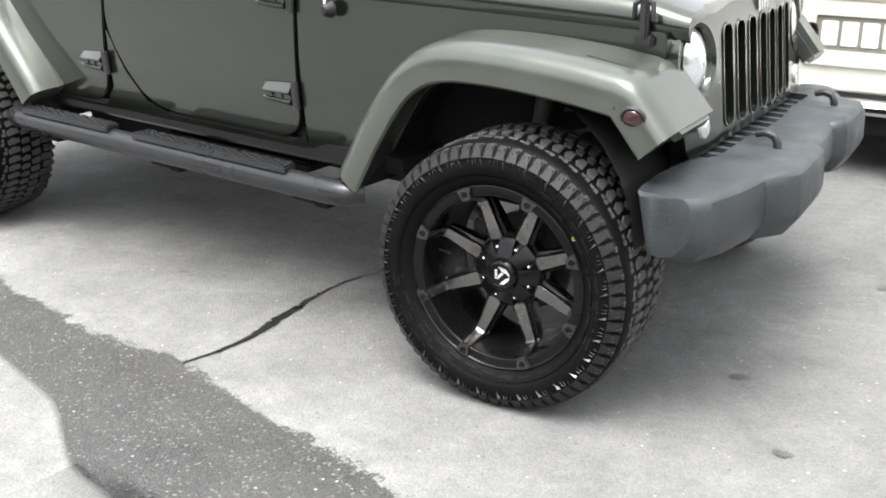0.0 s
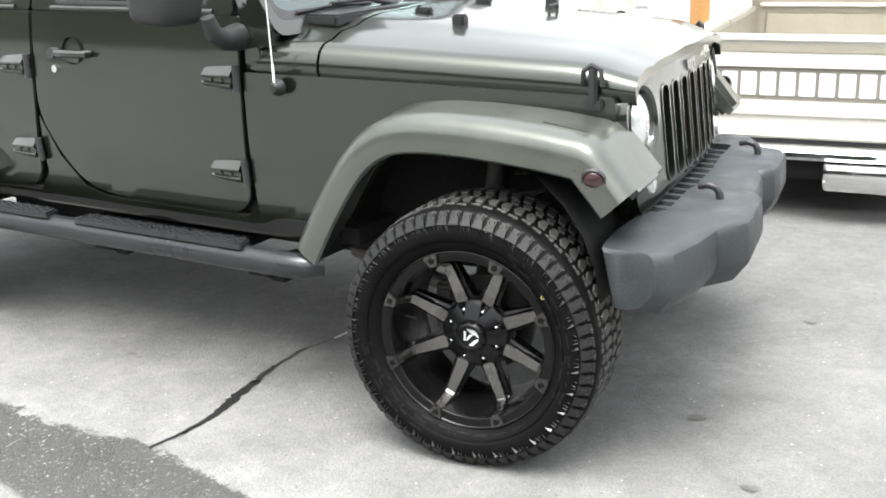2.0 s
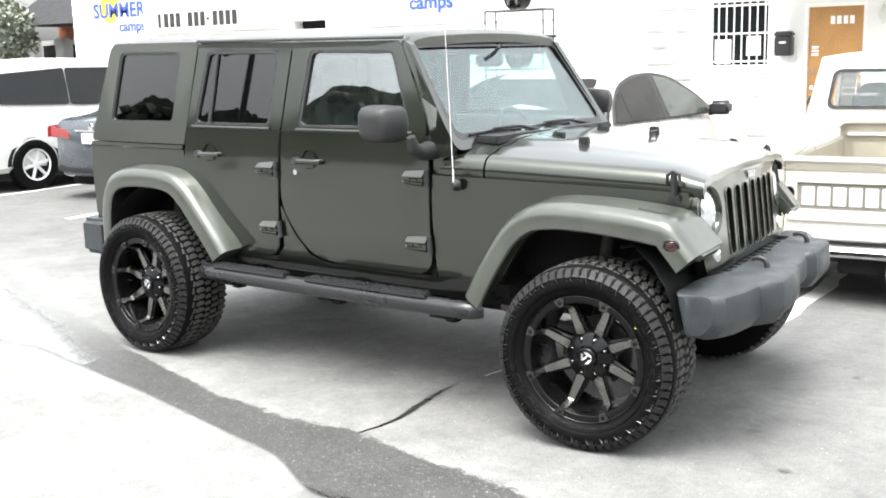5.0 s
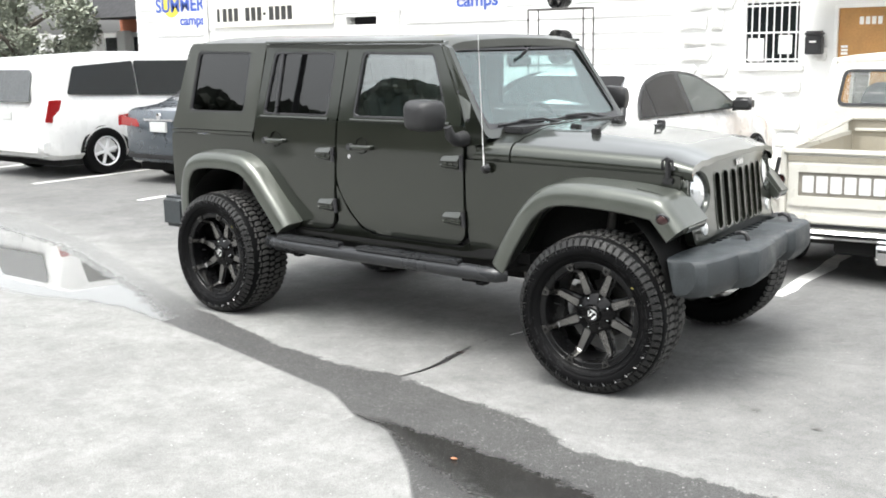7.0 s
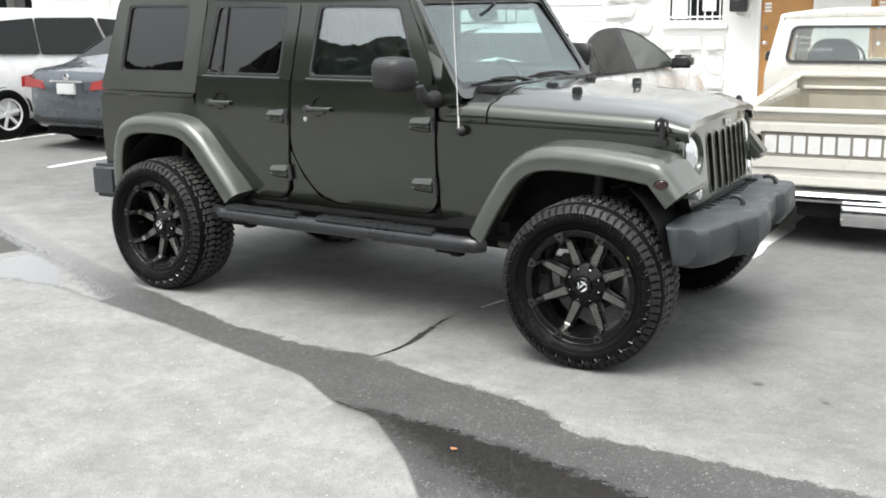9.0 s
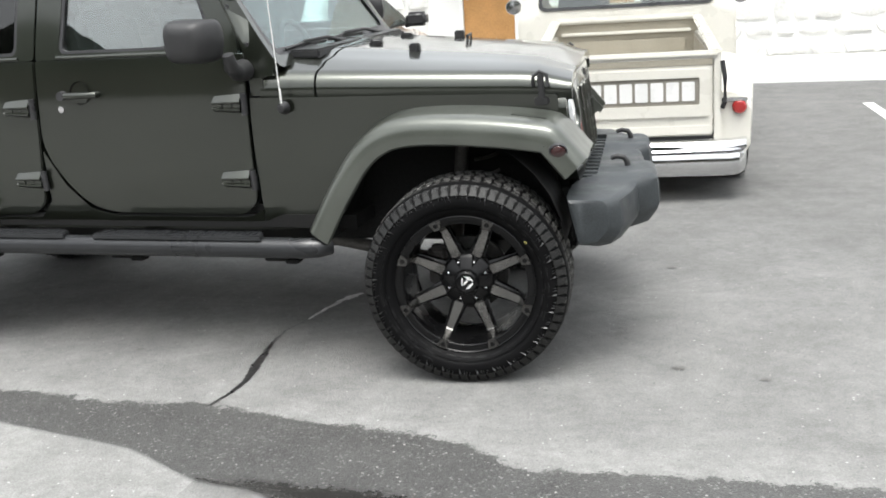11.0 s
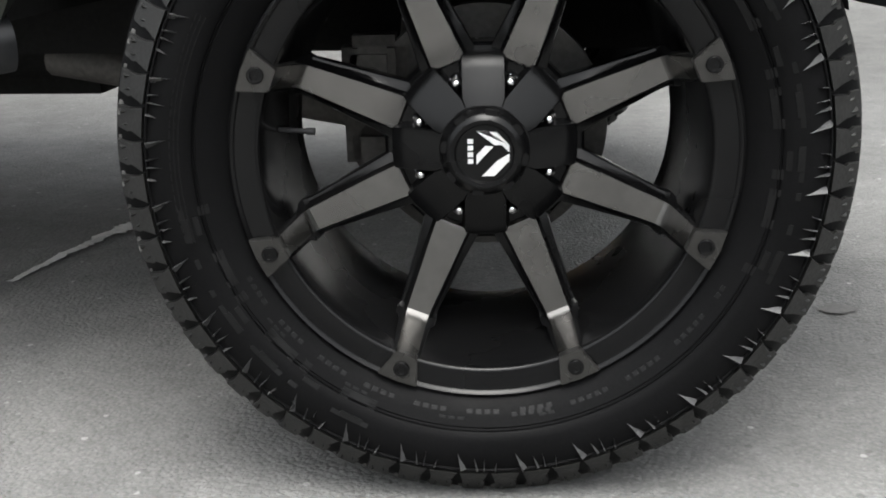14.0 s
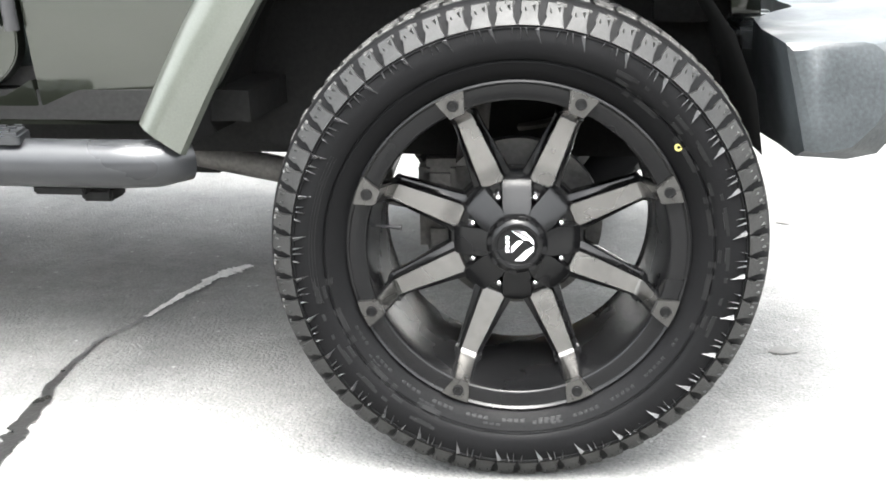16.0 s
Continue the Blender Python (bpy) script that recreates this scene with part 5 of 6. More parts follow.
    bm.faces.new([bm.verts.new((x + 0.03 + r * (1.4 if k % 2 else 1.1) * rnd.uniform(0.55, 1.1) * math.cos(a), y - 0.03 + r * rnd.uniform(0.5, 1.0) * math.sin(a), 0.004)) for a in [2 * math.pi * i / 14 for i in range(14)]])
    tagged(part("oil_spot", bm, DROPS), "small dark dried oil spot on asphalt", "stain", "oil spots", "structure")
rnd = random.Random(3)
bm = bmesh.new()
bm.faces.new([bm.verts.new((0.05 + 0.020 * rnd.uniform(0.6, 1.1) * math.cos(a), -2.08 + 0.012 * rnd.uniform(0.6, 1.1) * math.sin(a), 0.005 + 0.004 * rnd.random())) for a in [2 * math.pi * i / 9 for i in range(9)]])
tagged(part("leaf", bm, shader("dry_orange_leaf", (0.45, 0.20, 0.10), 0.6, vary=0.3)), "small dry orange leaf lying in the wet channel", "leaf")
for x, y0 in ((-0.13, 1.68), (-2.85, 1.9), (-5.55, 2.0), (-8.25, 2.1), (-10.9, 2.3), (-13.4, 2.6), (2.5, 1.6), (-16.0, 2.8)):
    tagged(part("parking_line", ribbon([(x, y0), (x - 0.12, y0 + 1.4), (x - 0.45, y0 + 5.2)], [0.11, 0.11, 0.11], 0.003, int(x * 7) % 50, 6), LINEP), "worn white painted parking line on asphalt", "road marking", "parking lines", "structure")


# ---- parked cars ----
def road_wheel(parent, x, y, z, r, side, rim, label=""):
    """A plain road wheel: tyre, dished rim and spokes."""
    m = Matrix.Translation((x, y, z)) @ Matrix.Rotation(radians(90 * side), 4, "Z")
    t = lathe([(r * 0.62, -0.01), (r * 0.70, -0.02), (r * 0.86, -0.025), (r * 0.96, -0.012), (r, 0.02), (r, 0.17), (r * 0.95, 0.2), (r * 0.6, 0.2)], 40)
    t.transform(m)
    ty = part("tyre", t, RUBBER, parent, "black road tyre")
    d = lathe([(0.001, 0.02), (r * 0.14, 0.015), (r * 0.16, 0.03), (r * 0.52, 0.05), (r * 0.56, 0.0), (r * 0.63, -0.012)], 40)
    d.transform(m)
    part("rim", d, DARK, ty)
    sp = bmesh.new()
    for k in range(6):
        put(sp, block(-0.022, 0.022, 0.004, 0.03, r * 0.1, r * 0.58, 0.006), Matrix.Rotation(k * math.pi / 3 + 0.3, 4, "Y"))
    put(sp, lathe([(0.001, 0.0), (r * 0.13, 0.002), (r * 0.17, 0.02)], 20))
    put(sp, lathe([(r * 0.55, 0.02), (r * 0.57, -0.008), (r * 0.63, -0.016), (r * 0.64, 0.0)], 40))
    sp.transform(m)
    part("wheel_cover", sp, rim, ty, "bright six-spoke wheel cover")


def car_shell(table):
    """A car body lofted along y from (y, z low, half width, z belt, half width at roof, z top)."""
    rings = []
    for y, z0, w, zb, wt, zt in table:
        half_ring = [(0, z0), (w * 0.86, z0), (w * 0.97, z0 + 0.07), (w, z0 + (zb - z0) * 0.45), (w * 0.985, zb - 0.06), (w * 0.955, zb), (wt + (w * 0.955 - wt) * 0.35, zb + (zt - zb) * 0.62), (wt, zt - min(0.05, (zt - zb) * 0.3)), (wt * 0.86, zt - min(0.012, (zt - zb) * 0.1)), (0, zt)]
        rings.append([(x, y, z) for x, z in half_ring] + [(-x, y, z) for x, z in half_ring[-2:0:-1]])
    return loft(rings)


def side_glass(poly, parent, s, w0, z0, w1, z1, material, lift=0.006, name="side_window", r=0.04):
    """A pane on the leaning side of a car; poly in (y, z)."""
    bm = slab(rounded(poly, r), (), 0.012, 0, 0.003)
    warp(bm, lambda c: (s * (w0 + (w1 - w0) * (c.z - z0) / (z1 - z0) + lift - c.y), c.x, c.z))
    return part(name, bm, material, parent, "dark tinted side window")


DARKG = shader("dark_car_glass", (0.012, 0.014, 0.015), 0.08, 0, 0.0, vary=0.1, spec=0.32)
BROWNG = shader("dark_brown_tinted_glass", (0.010, 0.009, 0.009), 0.08, 0, 0.0, vary=0.2, spec=0.13)
# grey base stands in for the sky mirrored in the van's rear glass
GREYG = shader("pale_reflecting_glass", (0.05, 0.054, 0.056), 0.10, 0, 0.0, vary=0.2, spec=1.0)
CLEARG = shader("grey_green_front_glass", (0.040, 0.048, 0.044), 0.08, 0, 0.0, vary=0.3, scale=4, spec=0.5)
PLATE = shader("pale_number_plate", (0.55, 0.56, 0.55), 0.5)


def build_van(x, y, turn):
    v = thing("minivan", 0, 0, 0, "white minivan with tinted windows parked nose-in to the building", "van")
    part("body", car_shell([(0.0, 0.42, 0.80, 0.98, 0.70, 1.05), (0.04, 0.30, 0.90, 1.0, 0.74, 1.30), (0.16, 0.26, 0.97, 1.05, 0.78, 1.62), (0.32, 0.25, 0.985, 1.06, 0.80, 1.70), (1.6, 0.24, 0.995, 1.06, 0.82, 1.76),
                            (3.0, 0.24, 0.99, 1.05, 0.80, 1.73), (3.7, 0.24, 0.98, 1.03, 0.72, 1.45), (4.3, 0.25, 0.96, 0.98, 0.84, 1.05), (4.9, 0.28, 0.90, 0.80, 0.78, 0.86), (5.1, 0.36, 0.78, 0.66, 0.66, 0.70)]), WHITEP, v, "white painted body", angle=30)
    for s in (-1, 1):
        side_glass([(0.40, 1.17), (0.56, 1.555), (1.565, 1.615), (1.565, 1.12)], v, s, 0.965, 1.06, 0.84, 1.70, DARKG, 0.02)
        side_glass([(1.585, 1.12), (1.585, 1.615), (2.60, 1.60), (2.78, 1.08)], v, s, 0.965, 1.06, 0.84, 1.70, DARKG, 0.02)
        side_glass([(2.84, 1.08), (2.66, 1.59), (3.05, 1.56), (3.6, 1.08)], v, s, 0.965, 1.06, 0.82, 1.68, DARKG, 0.03)
        side_glass([(0.03, 0.80), (0.10, 1.10), (0.30, 1.10), (0.20, 0.78)], v, s, 0.90, 0.80, 0.92, 1.10, REDL, 0.055, "tail_lamp", 0.02)
        for yy in (0.95, 4.0):
            road_wheel(v, s * 0.995, yy, 0.34, 0.34, s, SATIN)
            a = lathe([(0.36, -0.002), (0.40, 0.002), (0.41, 0.03)], 24, 0, math.pi)
            a.transform(Matrix.Translation((s * 0.985, yy, 0.34)) @ Matrix.Rotation(radians(90 * s), 4, "Z"))
            part("wheel_arch", a, DARK, v)
    g = slab(rounded([(-0.70, 1.08), (0.70, 1.08), (0.62, 1.52), (-0.62, 1.52)], 0.06), (), 0.01, 0, 0)
    warp(g, lambda c: (c.x, -0.035 + (c.z - 1.08) * 0.25 + c.y - 0.004, c.z))
    part("rear_window", g, GREYG, v, "pale reflecting rear window")
    part("rear_wiper", tube([(0.0, -0.02, 1.07), (-0.1, 0.0, 1.10), (-0.42, 0.0, 1.12)], 0.01, 6), BLACKP, v)
    part("rear_bumper", block(-0.93, 0.93, -0.07, 0.16, 0.32, 0.58, 0.06, 3), WHITEP, v, angle=60)
    part("number_plate", block(-0.16, 0.16, -0.012, 0.02, 0.82, 0.94, 0.005), PLATE, v)
    part("underside", block(-0.85, 0.85, 0.3, 4.8, 0.16, 0.27), DARK, v)
    v.matrix_basis = pose(x, y, 0, 0, 0, turn)
    return v


def build_sedan(x, y, turn, paint, label, size=1.0, tail=REDL):
    v = thing("sedan", 0, 0, 0, label, "car")
    part("body", car_shell([(0.0, 0.40, 0.60, 0.80, 0.54, 0.88), (0.05, 0.30, 0.74, 0.90, 0.66, 0.98), (0.16, 0.26, 0.83, 0.94, 0.71, 1.01), (0.36, 0.24, 0.88, 0.96, 0.74, 1.02), (0.62, 0.22, 0.895, 0.98, 0.72, 1.06), (1.25, 0.21, 0.90, 0.98, 0.62, 1.36), (1.75, 0.21, 0.90, 0.97, 0.62, 1.46),
                            (2.4, 0.21, 0.90, 0.96, 0.61, 1.45), (2.9, 0.21, 0.895, 0.95, 0.60, 1.30), (3.4, 0.22, 0.89, 0.93, 0.74, 0.98), (4.1, 0.24, 0.86, 0.82, 0.74, 0.87), (4.45, 0.28, 0.80, 0.68, 0.66, 0.73), (4.6, 0.38, 0.68, 0.58, 0.56, 0.62)]), paint, v, angle=30)
    for s in (-1, 1):
        side_glass([(0.86, 1.02), (0.98, 1.17), (1.24, 1.33), (1.62, 1.405), (2.00, 1.41), (2.42, 1.365), (2.85, 1.20), (3.22, 0.99)], v, s, 0.86, 0.98, 0.635, 1.44, BLACKP, 0.024, "window_frame", r=[0.03, 0.1, 0.15, 0.15, 0.1, 0.15, 0.1, 0.03])
        side_glass([(0.92, 1.035), (1.02, 1.16), (1.20, 1.275), (1.20, 1.025)], v, s, 0.86, 0.98, 0.635, 1.44, BROWNG, 0.028, r=0.02)
        side_glass([(1.23, 1.025), (1.23, 1.30), (1.62, 1.378), (1.93, 1.385), (1.93, 1.015)], v, s, 0.86, 0.98, 0.635, 1.44, BROWNG, 0.028, r=[0.02, 0.04, 0.15, 0.03, 0.02])
        side_glass([(2.02, 1.015), (2.02, 1.382), (2.40, 1.338), (2.80, 1.19), (3.10, 1.012)], v, s, 0.86, 0.98, 0.635, 1.44, CLEARG, 0.028, r=[0.02, 0.03, 0.15, 0.1, 0.02])
        mr = block(-0.10, 0.10, -0.07, 0.07, -0.06, 0.07, 0.03, 3)
        mr.transform(Matrix.Translation((s * 0.98, 3.02, 1.04)))
        mir = part("door_mirror", mr, BLACKP, v, angle=60)
        part("mirror_stalk", rod((s * 0.86, 3.04, 0.99), (s * 0.95, 3.03, 1.01), 0.025), BLACKP, mir)
        side_glass([(0.0, 0.76), (0.02, 0.90), (0.34, 0.93), (0.30, 0.84)], v, s, 0.80, 0.76, 0.82, 0.93, tail, 0.055, "tail_lamp", 0.02)
        tb = slab(rounded([(0.40, 0.755), (0.82, 0.77), (0.80, 0.90), (0.46, 0.86)], 0.02), (), 0.03, 0, 0.006)
        warp(tb, lambda c: (s * c.x, -0.012 + 0.10 * max(0, c.x - 0.5) + c.y, c.z))
        part("tail_lamp", tb, tail, v, "red tail lamp")
        for yy in (0.92, 3.65):
            road_wheel(v, s * 0.90, yy, 0.32, 0.32, s, SATIN)
            a = lathe([(0.33, -0.004), (0.375, 0.0), (0.38, 0.04)], 24, 0, math.pi)
            a.transform(Matrix.Translation((s * 0.895, yy, 0.32)) @ Matrix.Rotation(radians(90 * s), 4, "Z"))
            part("wheel_arch", a, DARK, v)
    g = slab(rounded([(-0.62, 0), (0.62, 0), (0.54, 0.62), (-0.54, 0.62)], 0.06), (), 0.01, 0, 0)
    warp(g, lambda c: (c.x, 0.70 + c.z * 0.88, 1.082 + c.z * 0.475 + c.y * 0.5))
    part("rear_window", g, BROWNG, v)
    part("number_plate", block(-0.16, 0.16, -0.03, 0.02, 0.70, 0.83, 0.005), PLATE, v, "pale number plate")
    part("boot_strip", block(-0.30, 0.30, -0.02, 0.02, 0.845, 0.87, 0.006), CHROME, v)
    part("boot_badge", put(bmesh.new(), lathe([(0.001, -0.01), (0.04, -0.008), (0.045, 0.01)], 20), Matrix.Translation((0, -0.002, 0.905))), CHROME, v)
    part("bumper_vent", block(-0.70, 0.70, -0.012, 0.1, 0.34, 0.42, 0.02), BLACKP, v)
    part("underside", block(-0.8, 0.8, 0.3, 4.3, 0.15, 0.24), DARK, v)
    v.matrix_basis = pose(x, y, 0, 0, 0, turn) @ Matrix.Diagonal((size, size, size, 1))
    return v


BAND = shader("faded_taupe_band", (0.21, 0.195, 0.165), 0.6, vary=0.3, scale=14)
SCRIB = shader("white_window_marker", (0.8, 0.8, 0.8), 0.8)


def build_truck(x, y, turn):
    t = thing("pickup_truck", 0, 0, 0, "old off-white stepside pickup truck with chrome rear bumper", "truck")
    W = 0.60
    # tailgate with raised border, dark band and block-shaped marks
    tg = part("tailgate", block(-W + 0.03, W - 0.03, -0.03, 0.01, 0.43, 0.965, 0.01), CREAM, t, "off-white tailgate with a dark lettering band")
    for z0, z1 in ((0.435, 0.515),):
        part("tailgate_rib", block(-W + 0.04, W - 0.04, -0.045, -0.02, z0, z1, 0.012), CREAM, tg)
    fr = slab(rounded([(-0.55, 0.565), (0.55, 0.565), (0.55, 0.885), (-0.55, 0.885)], 0.03), [rounded([(-0.485, 0.645), (0.485, 0.645), (0.485, 0.825), (-0.485, 0.825)], 0.01)], 0.02, 0, 0.004)
    fr.transform(Matrix.Translation((0, -0.046, 0)))
    part("raised_panel", fr, CREAM, tg)
    part("dark_band", block(-0.485, 0.485, -0.034, -0.028, 0.645, 0.825), BAND, tg)
    for k in range(9):
        cx = -0.412 + 0.103 * k
        a, b = 0.672, 0.800
        o = rounded([(cx - 0.042, a), (cx + 0.042, a), (cx + 0.042, b), (cx - 0.042, b)], 0.010)
        bm = slab(o, (), 0.006, 0, 0)
        bm.transform(Matrix.Translation((0, -0.040, 0)))
        part("mark", bm, WHITEP, tg, "white block mark")
    part("top_rail", block(-W - 0.02, W + 0.02, -0.045, 0.03, 0.955, 1.0, 0.015), CREAM, tg)
    # beige strip painted as the shadow under the top rail
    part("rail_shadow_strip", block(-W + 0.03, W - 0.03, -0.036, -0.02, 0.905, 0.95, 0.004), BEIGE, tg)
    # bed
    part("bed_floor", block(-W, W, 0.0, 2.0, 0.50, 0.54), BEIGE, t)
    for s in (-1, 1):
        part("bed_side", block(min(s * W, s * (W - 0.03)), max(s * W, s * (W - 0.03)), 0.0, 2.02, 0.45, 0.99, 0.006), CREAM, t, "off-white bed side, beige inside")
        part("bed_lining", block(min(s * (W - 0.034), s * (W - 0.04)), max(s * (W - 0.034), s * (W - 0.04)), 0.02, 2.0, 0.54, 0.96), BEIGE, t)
        rail = block(min(s * (W - 0.05), s * (W + 0.03)), max(s * (W - 0.05), s * (W + 0.03)), 0.0, 2.02, 0.975, 1.01, 0.012)
        part("bed_rail", warp(rail, lambda c: (c.x, c.y, c.z + 0.055 * c.y)), CREAM, t)
        part("tail_post", block(min(s * (W - 0.02), s * (W + 0.03)), max(s * (W - 0.02), s * (W + 0.03)), -0.03, 0.06, 0.40, 1.0, 0.008), CREAM, t)
        part("gate_chain", tube([(s * (W + 0.035), -0.03, 0.93), (s * (W + 0.05), -0.05, 0.82), (s * (W + 0.05), -0.05, 0.66), (s * (W + 0.035), -0.03, 0.62)], 0.016, 8), BLACKP, t, "black hose-covered tailgate chain")
        # bulging rear mudguard
        rings = []
        for k in range(13):
            u = k / 12
            yy = 0.02 + 1.55 * u
            h = 0.50 + 0.42 * math.sin(math.pi * min(1, max(0, u * 0.96 + 0.10))) ** 0.55
            wd = W + 0.10 + 0.185 * math.sin(math.pi * min(1, u * 0.9 + 0.12)) ** 0.4
            rings.append([(s * W, yy, h), (s * (W + (wd - W) * 0.5), yy, h - 0.005), (s * (wd - 0.04), yy, h - 0.04), (s * wd, yy, h - 0.13), (s * wd, yy, max(0.30, h - 0.36)), (s * (wd - 0.06), yy, 0.24), (s * W, yy, 0.24)])
        part("rear_mudguard", loft(rings), CREAM, t, "bulging off-white rear mudguard", angle=40)
        lamp = lathe([(0.001, -0.03), (0.035, -0.028), (0.048, -0.012), (0.05, 0.02)], 24)
        lamp.transform(Matrix.Translation((s * (W + 0.150), 0.005, 0.615)))
        part("tail_lamp", lamp, REDL, t, "round red tail lamp")
        part("lamp_bracket", block(min(s * (W + 0.02), s * (W + 0.20)), max(s * (W + 0.02), s * (W + 0.20)), -0.012, 0.02, 0.655, 0.68, 0.004), CHROME, t)
        road_wheel(t, s * (W + 0.24), 0.80, 0.34, 0.34, s, SATIN)
        road_wheel(t, s * 0.84, 3.65, 0.34, 0.34, s, SATIN)
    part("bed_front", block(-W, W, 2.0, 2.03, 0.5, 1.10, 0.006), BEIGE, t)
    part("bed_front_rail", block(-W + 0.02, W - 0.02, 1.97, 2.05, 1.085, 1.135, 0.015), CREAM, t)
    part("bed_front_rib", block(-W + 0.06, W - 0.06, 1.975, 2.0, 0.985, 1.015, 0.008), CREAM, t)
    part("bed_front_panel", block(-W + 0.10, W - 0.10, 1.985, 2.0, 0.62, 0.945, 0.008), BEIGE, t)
    # chrome bumper: a slim upper bar and a deeper boxed step on one side
    rings = []
    for xx, yo, zo in ((-0.82, 0.06, 0.012), (-0.79, -0.05, 0.0), (-0.68, -0.12, 0.0), (-0.3, -0.14, 0), (0.3, -0.14, 0), (0.68, -0.12, 0), (0.79, -0.05, 0), (0.82, 0.06, 0.012)):
        rings.append([(xx, yo + 0.05, 0.335 + zo), (xx, yo + 0.005, 0.340 + zo), (xx, yo - 0.012, 0.360), (xx, yo - 0.008, 0.385), (xx, yo + 0.01, 0.405 - zo), (xx, yo + 0.06, 0.415 - zo), (xx, yo + 0.09, 0.38)])
    rb = part("rear_bumper", loft(rings), CHROME, t, "bright chrome rear bumper", angle=30)
    step = loft([[(xx, yo + 0.10, z0), (xx, yo + 0.01, z0 + 0.006), (xx, yo - 0.01, z0 + 0.05), (xx, yo - 0.008, 0.30), (xx, yo + 0.004, 0.326), (xx, yo + 0.02, 0.333), (xx, yo + 0.10, 0.333)] for xx, yo, z0 in ((0.125, -0.155, 0.19), (0.14, -0.165, 0.178), (0.66, -0.15, 0.172), (0.74, -0.12, 0.176), (0.78, -0.06, 0.186), (0.80, 0.02, 0.20))])
    part("bumper_step", step, CHROME, rb, angle=30)
    part("hitch_bracket", block(-0.20, 0.12, -0.06, 0.10, 0.22, 0.335, 0.01), DARK, rb)
    part("sill_panel", block(-W, W, -0.02, 0.04, 0.40, 0.435), BLACKP, t)
    part("tail_valance", block(-W, W, 0.02, 0.06, 0.28, 0.42), DARK, t)
    # cab, with windows cut through front and back
    def cab_wall(y0, y1, lean, hole, z_top):
        o = rounded([(-0.90, 0.42), (0.90, 0.42), (0.90, 1.08), (0.83, 1.50), (0.74, z_top), (-0.74, z_top), (-0.83, 1.50), (-0.90, 1.08)], [0.02, 0.02, 0.08, 0.1, 0.12, 0.12, 0.1, 0.08])
        bm = slab(o, [rounded(hole, 0.07)], 0.05, 0, 0.015)
        return warp(bm, lambda c: (c.x, y0 + (y1 - y0) * max(0, (c.z - 1.1) / 0.6) + c.y * lean, c.z))
    back = [(-0.735, 1.225), (0.735, 1.225), (0.69, 1.575), (-0.69, 1.575)]
    front = [(-0.74, 1.20), (0.74, 1.20), (0.66, 1.60), (-0.66, 1.60)]
    part("cab_back", cab_wall(2.10, 2.20, 1, back, 1.725), CREAM, t, "off-white cab back with a wide rear window")
    part("cab_front", cab_wall(3.45, 3.05, -1, front, 1.725), CREAM, t)
    rw = slab(rounded([(-0.745, 1.215), (0.745, 1.215), (0.70, 1.585), (-0.70, 1.585)], 0.07), (), 0.006, 0, 0)
    win = part("rear_window", warp(rw, lambda c: (c.x, 2.125 + 0.1 * (c.z - 1.1) / 0.6 + c.y, c.z)), GLASSC, t, "clear rear window with white marker writing")
    seal = slab(rounded([(-0.745, 1.215), (0.745, 1.215), (0.70, 1.585), (-0.70, 1.585)], 0.075), [rounded([(-0.715, 1.245), (0.715, 1.245), (0.672, 1.558), (-0.672, 1.558)], 0.06)], 0.012, 0, 0)
    part("window_seal", warp(seal, lambda c: (c.x, 2.100 + 0.1 * (c.z - 1.1) / 0.6 + c.y - 0.008, c.z)), TRIMB, win)
    pen = random.Random(5)
    for k, wd in enumerate((0.26, 0.20, 0.16, 0.34)):
        xx = -0.66
        while xx < -0.66 + wd:
            z = 1.52 - 0.062 * k + pen.uniform(-0.004, 0.004)
            w, hgt = pen.uniform(0.014, 0.026), pen.uniform(0.022, 0.034)
            yy = 2.114 + 0.1 * (z - 1.1) / 0.6
            stroke = tube([(xx, yy, z + hgt), (xx + w * 0.2, yy, z), (xx + w * pen.uniform(0.5, 0.8), yy, z + hgt * 0.7), (xx + w, yy, z + hgt * pen.uniform(0, 0.5))], 0.0026, 5)
            part("marker_stroke", stroke, SCRIB, win)
            xx += 0.034
    part("windscreen", warp(slab(rounded(front, 0.07), (), 0.006, 0, 0), lambda c: (c.x, 3.43 - 0.4 * max(0, (c.z - 1.1) / 0.6) + c.y, c.z)), GLASSC, t)
    roof = [[(u * hw, yy, z - 0.045 * abs(u) ** 3) for u in [k / 6 - 1 for k in range(13)]] for yy, hw, z in ((2.19, 0.76, 1.715), (2.26, 0.79, 1.745), (2.7, 0.80, 1.755), (3.0, 0.78, 1.735), (3.06, 0.75, 1.71))]
    part("cab_roof", loft([r + [(a, b, c - 0.04) for a, b, c in r[::-1]] for r in roof]), CREAM, t, angle=50)
    for s in (-1, 1):
        door = slab(rounded([(2.12, 0.42), (3.45, 0.42), (3.45, 1.10), (3.08, 1.70), (2.20, 1.70), (2.12, 1.10)], 0.05), [rounded([(2.25, 1.14), (3.30, 1.14), (3.02, 1.60), (2.30, 1.60)], 0.05)], 0.04, 0, 0.006)
        part("cab_side", warp(door, lambda c: (s * (0.92 - 0.19 * max(0, c.z - 1.10) - c.y), c.x, c.z)), CREAM, t)
        part("door_mirror", put(put(bmesh.new(), lathe([(0.001, -0.02), (0.075, -0.012), (0.08, 0.01), (0.05, 0.04), (0.001, 0.05)], 20), Matrix.Translation((s * 1.06, 3.2, 1.22))), rod((s * 1.05, 3.23, 1.22), (s * 0.90, 3.25, 1.12), 0.01)), CHROME, t)
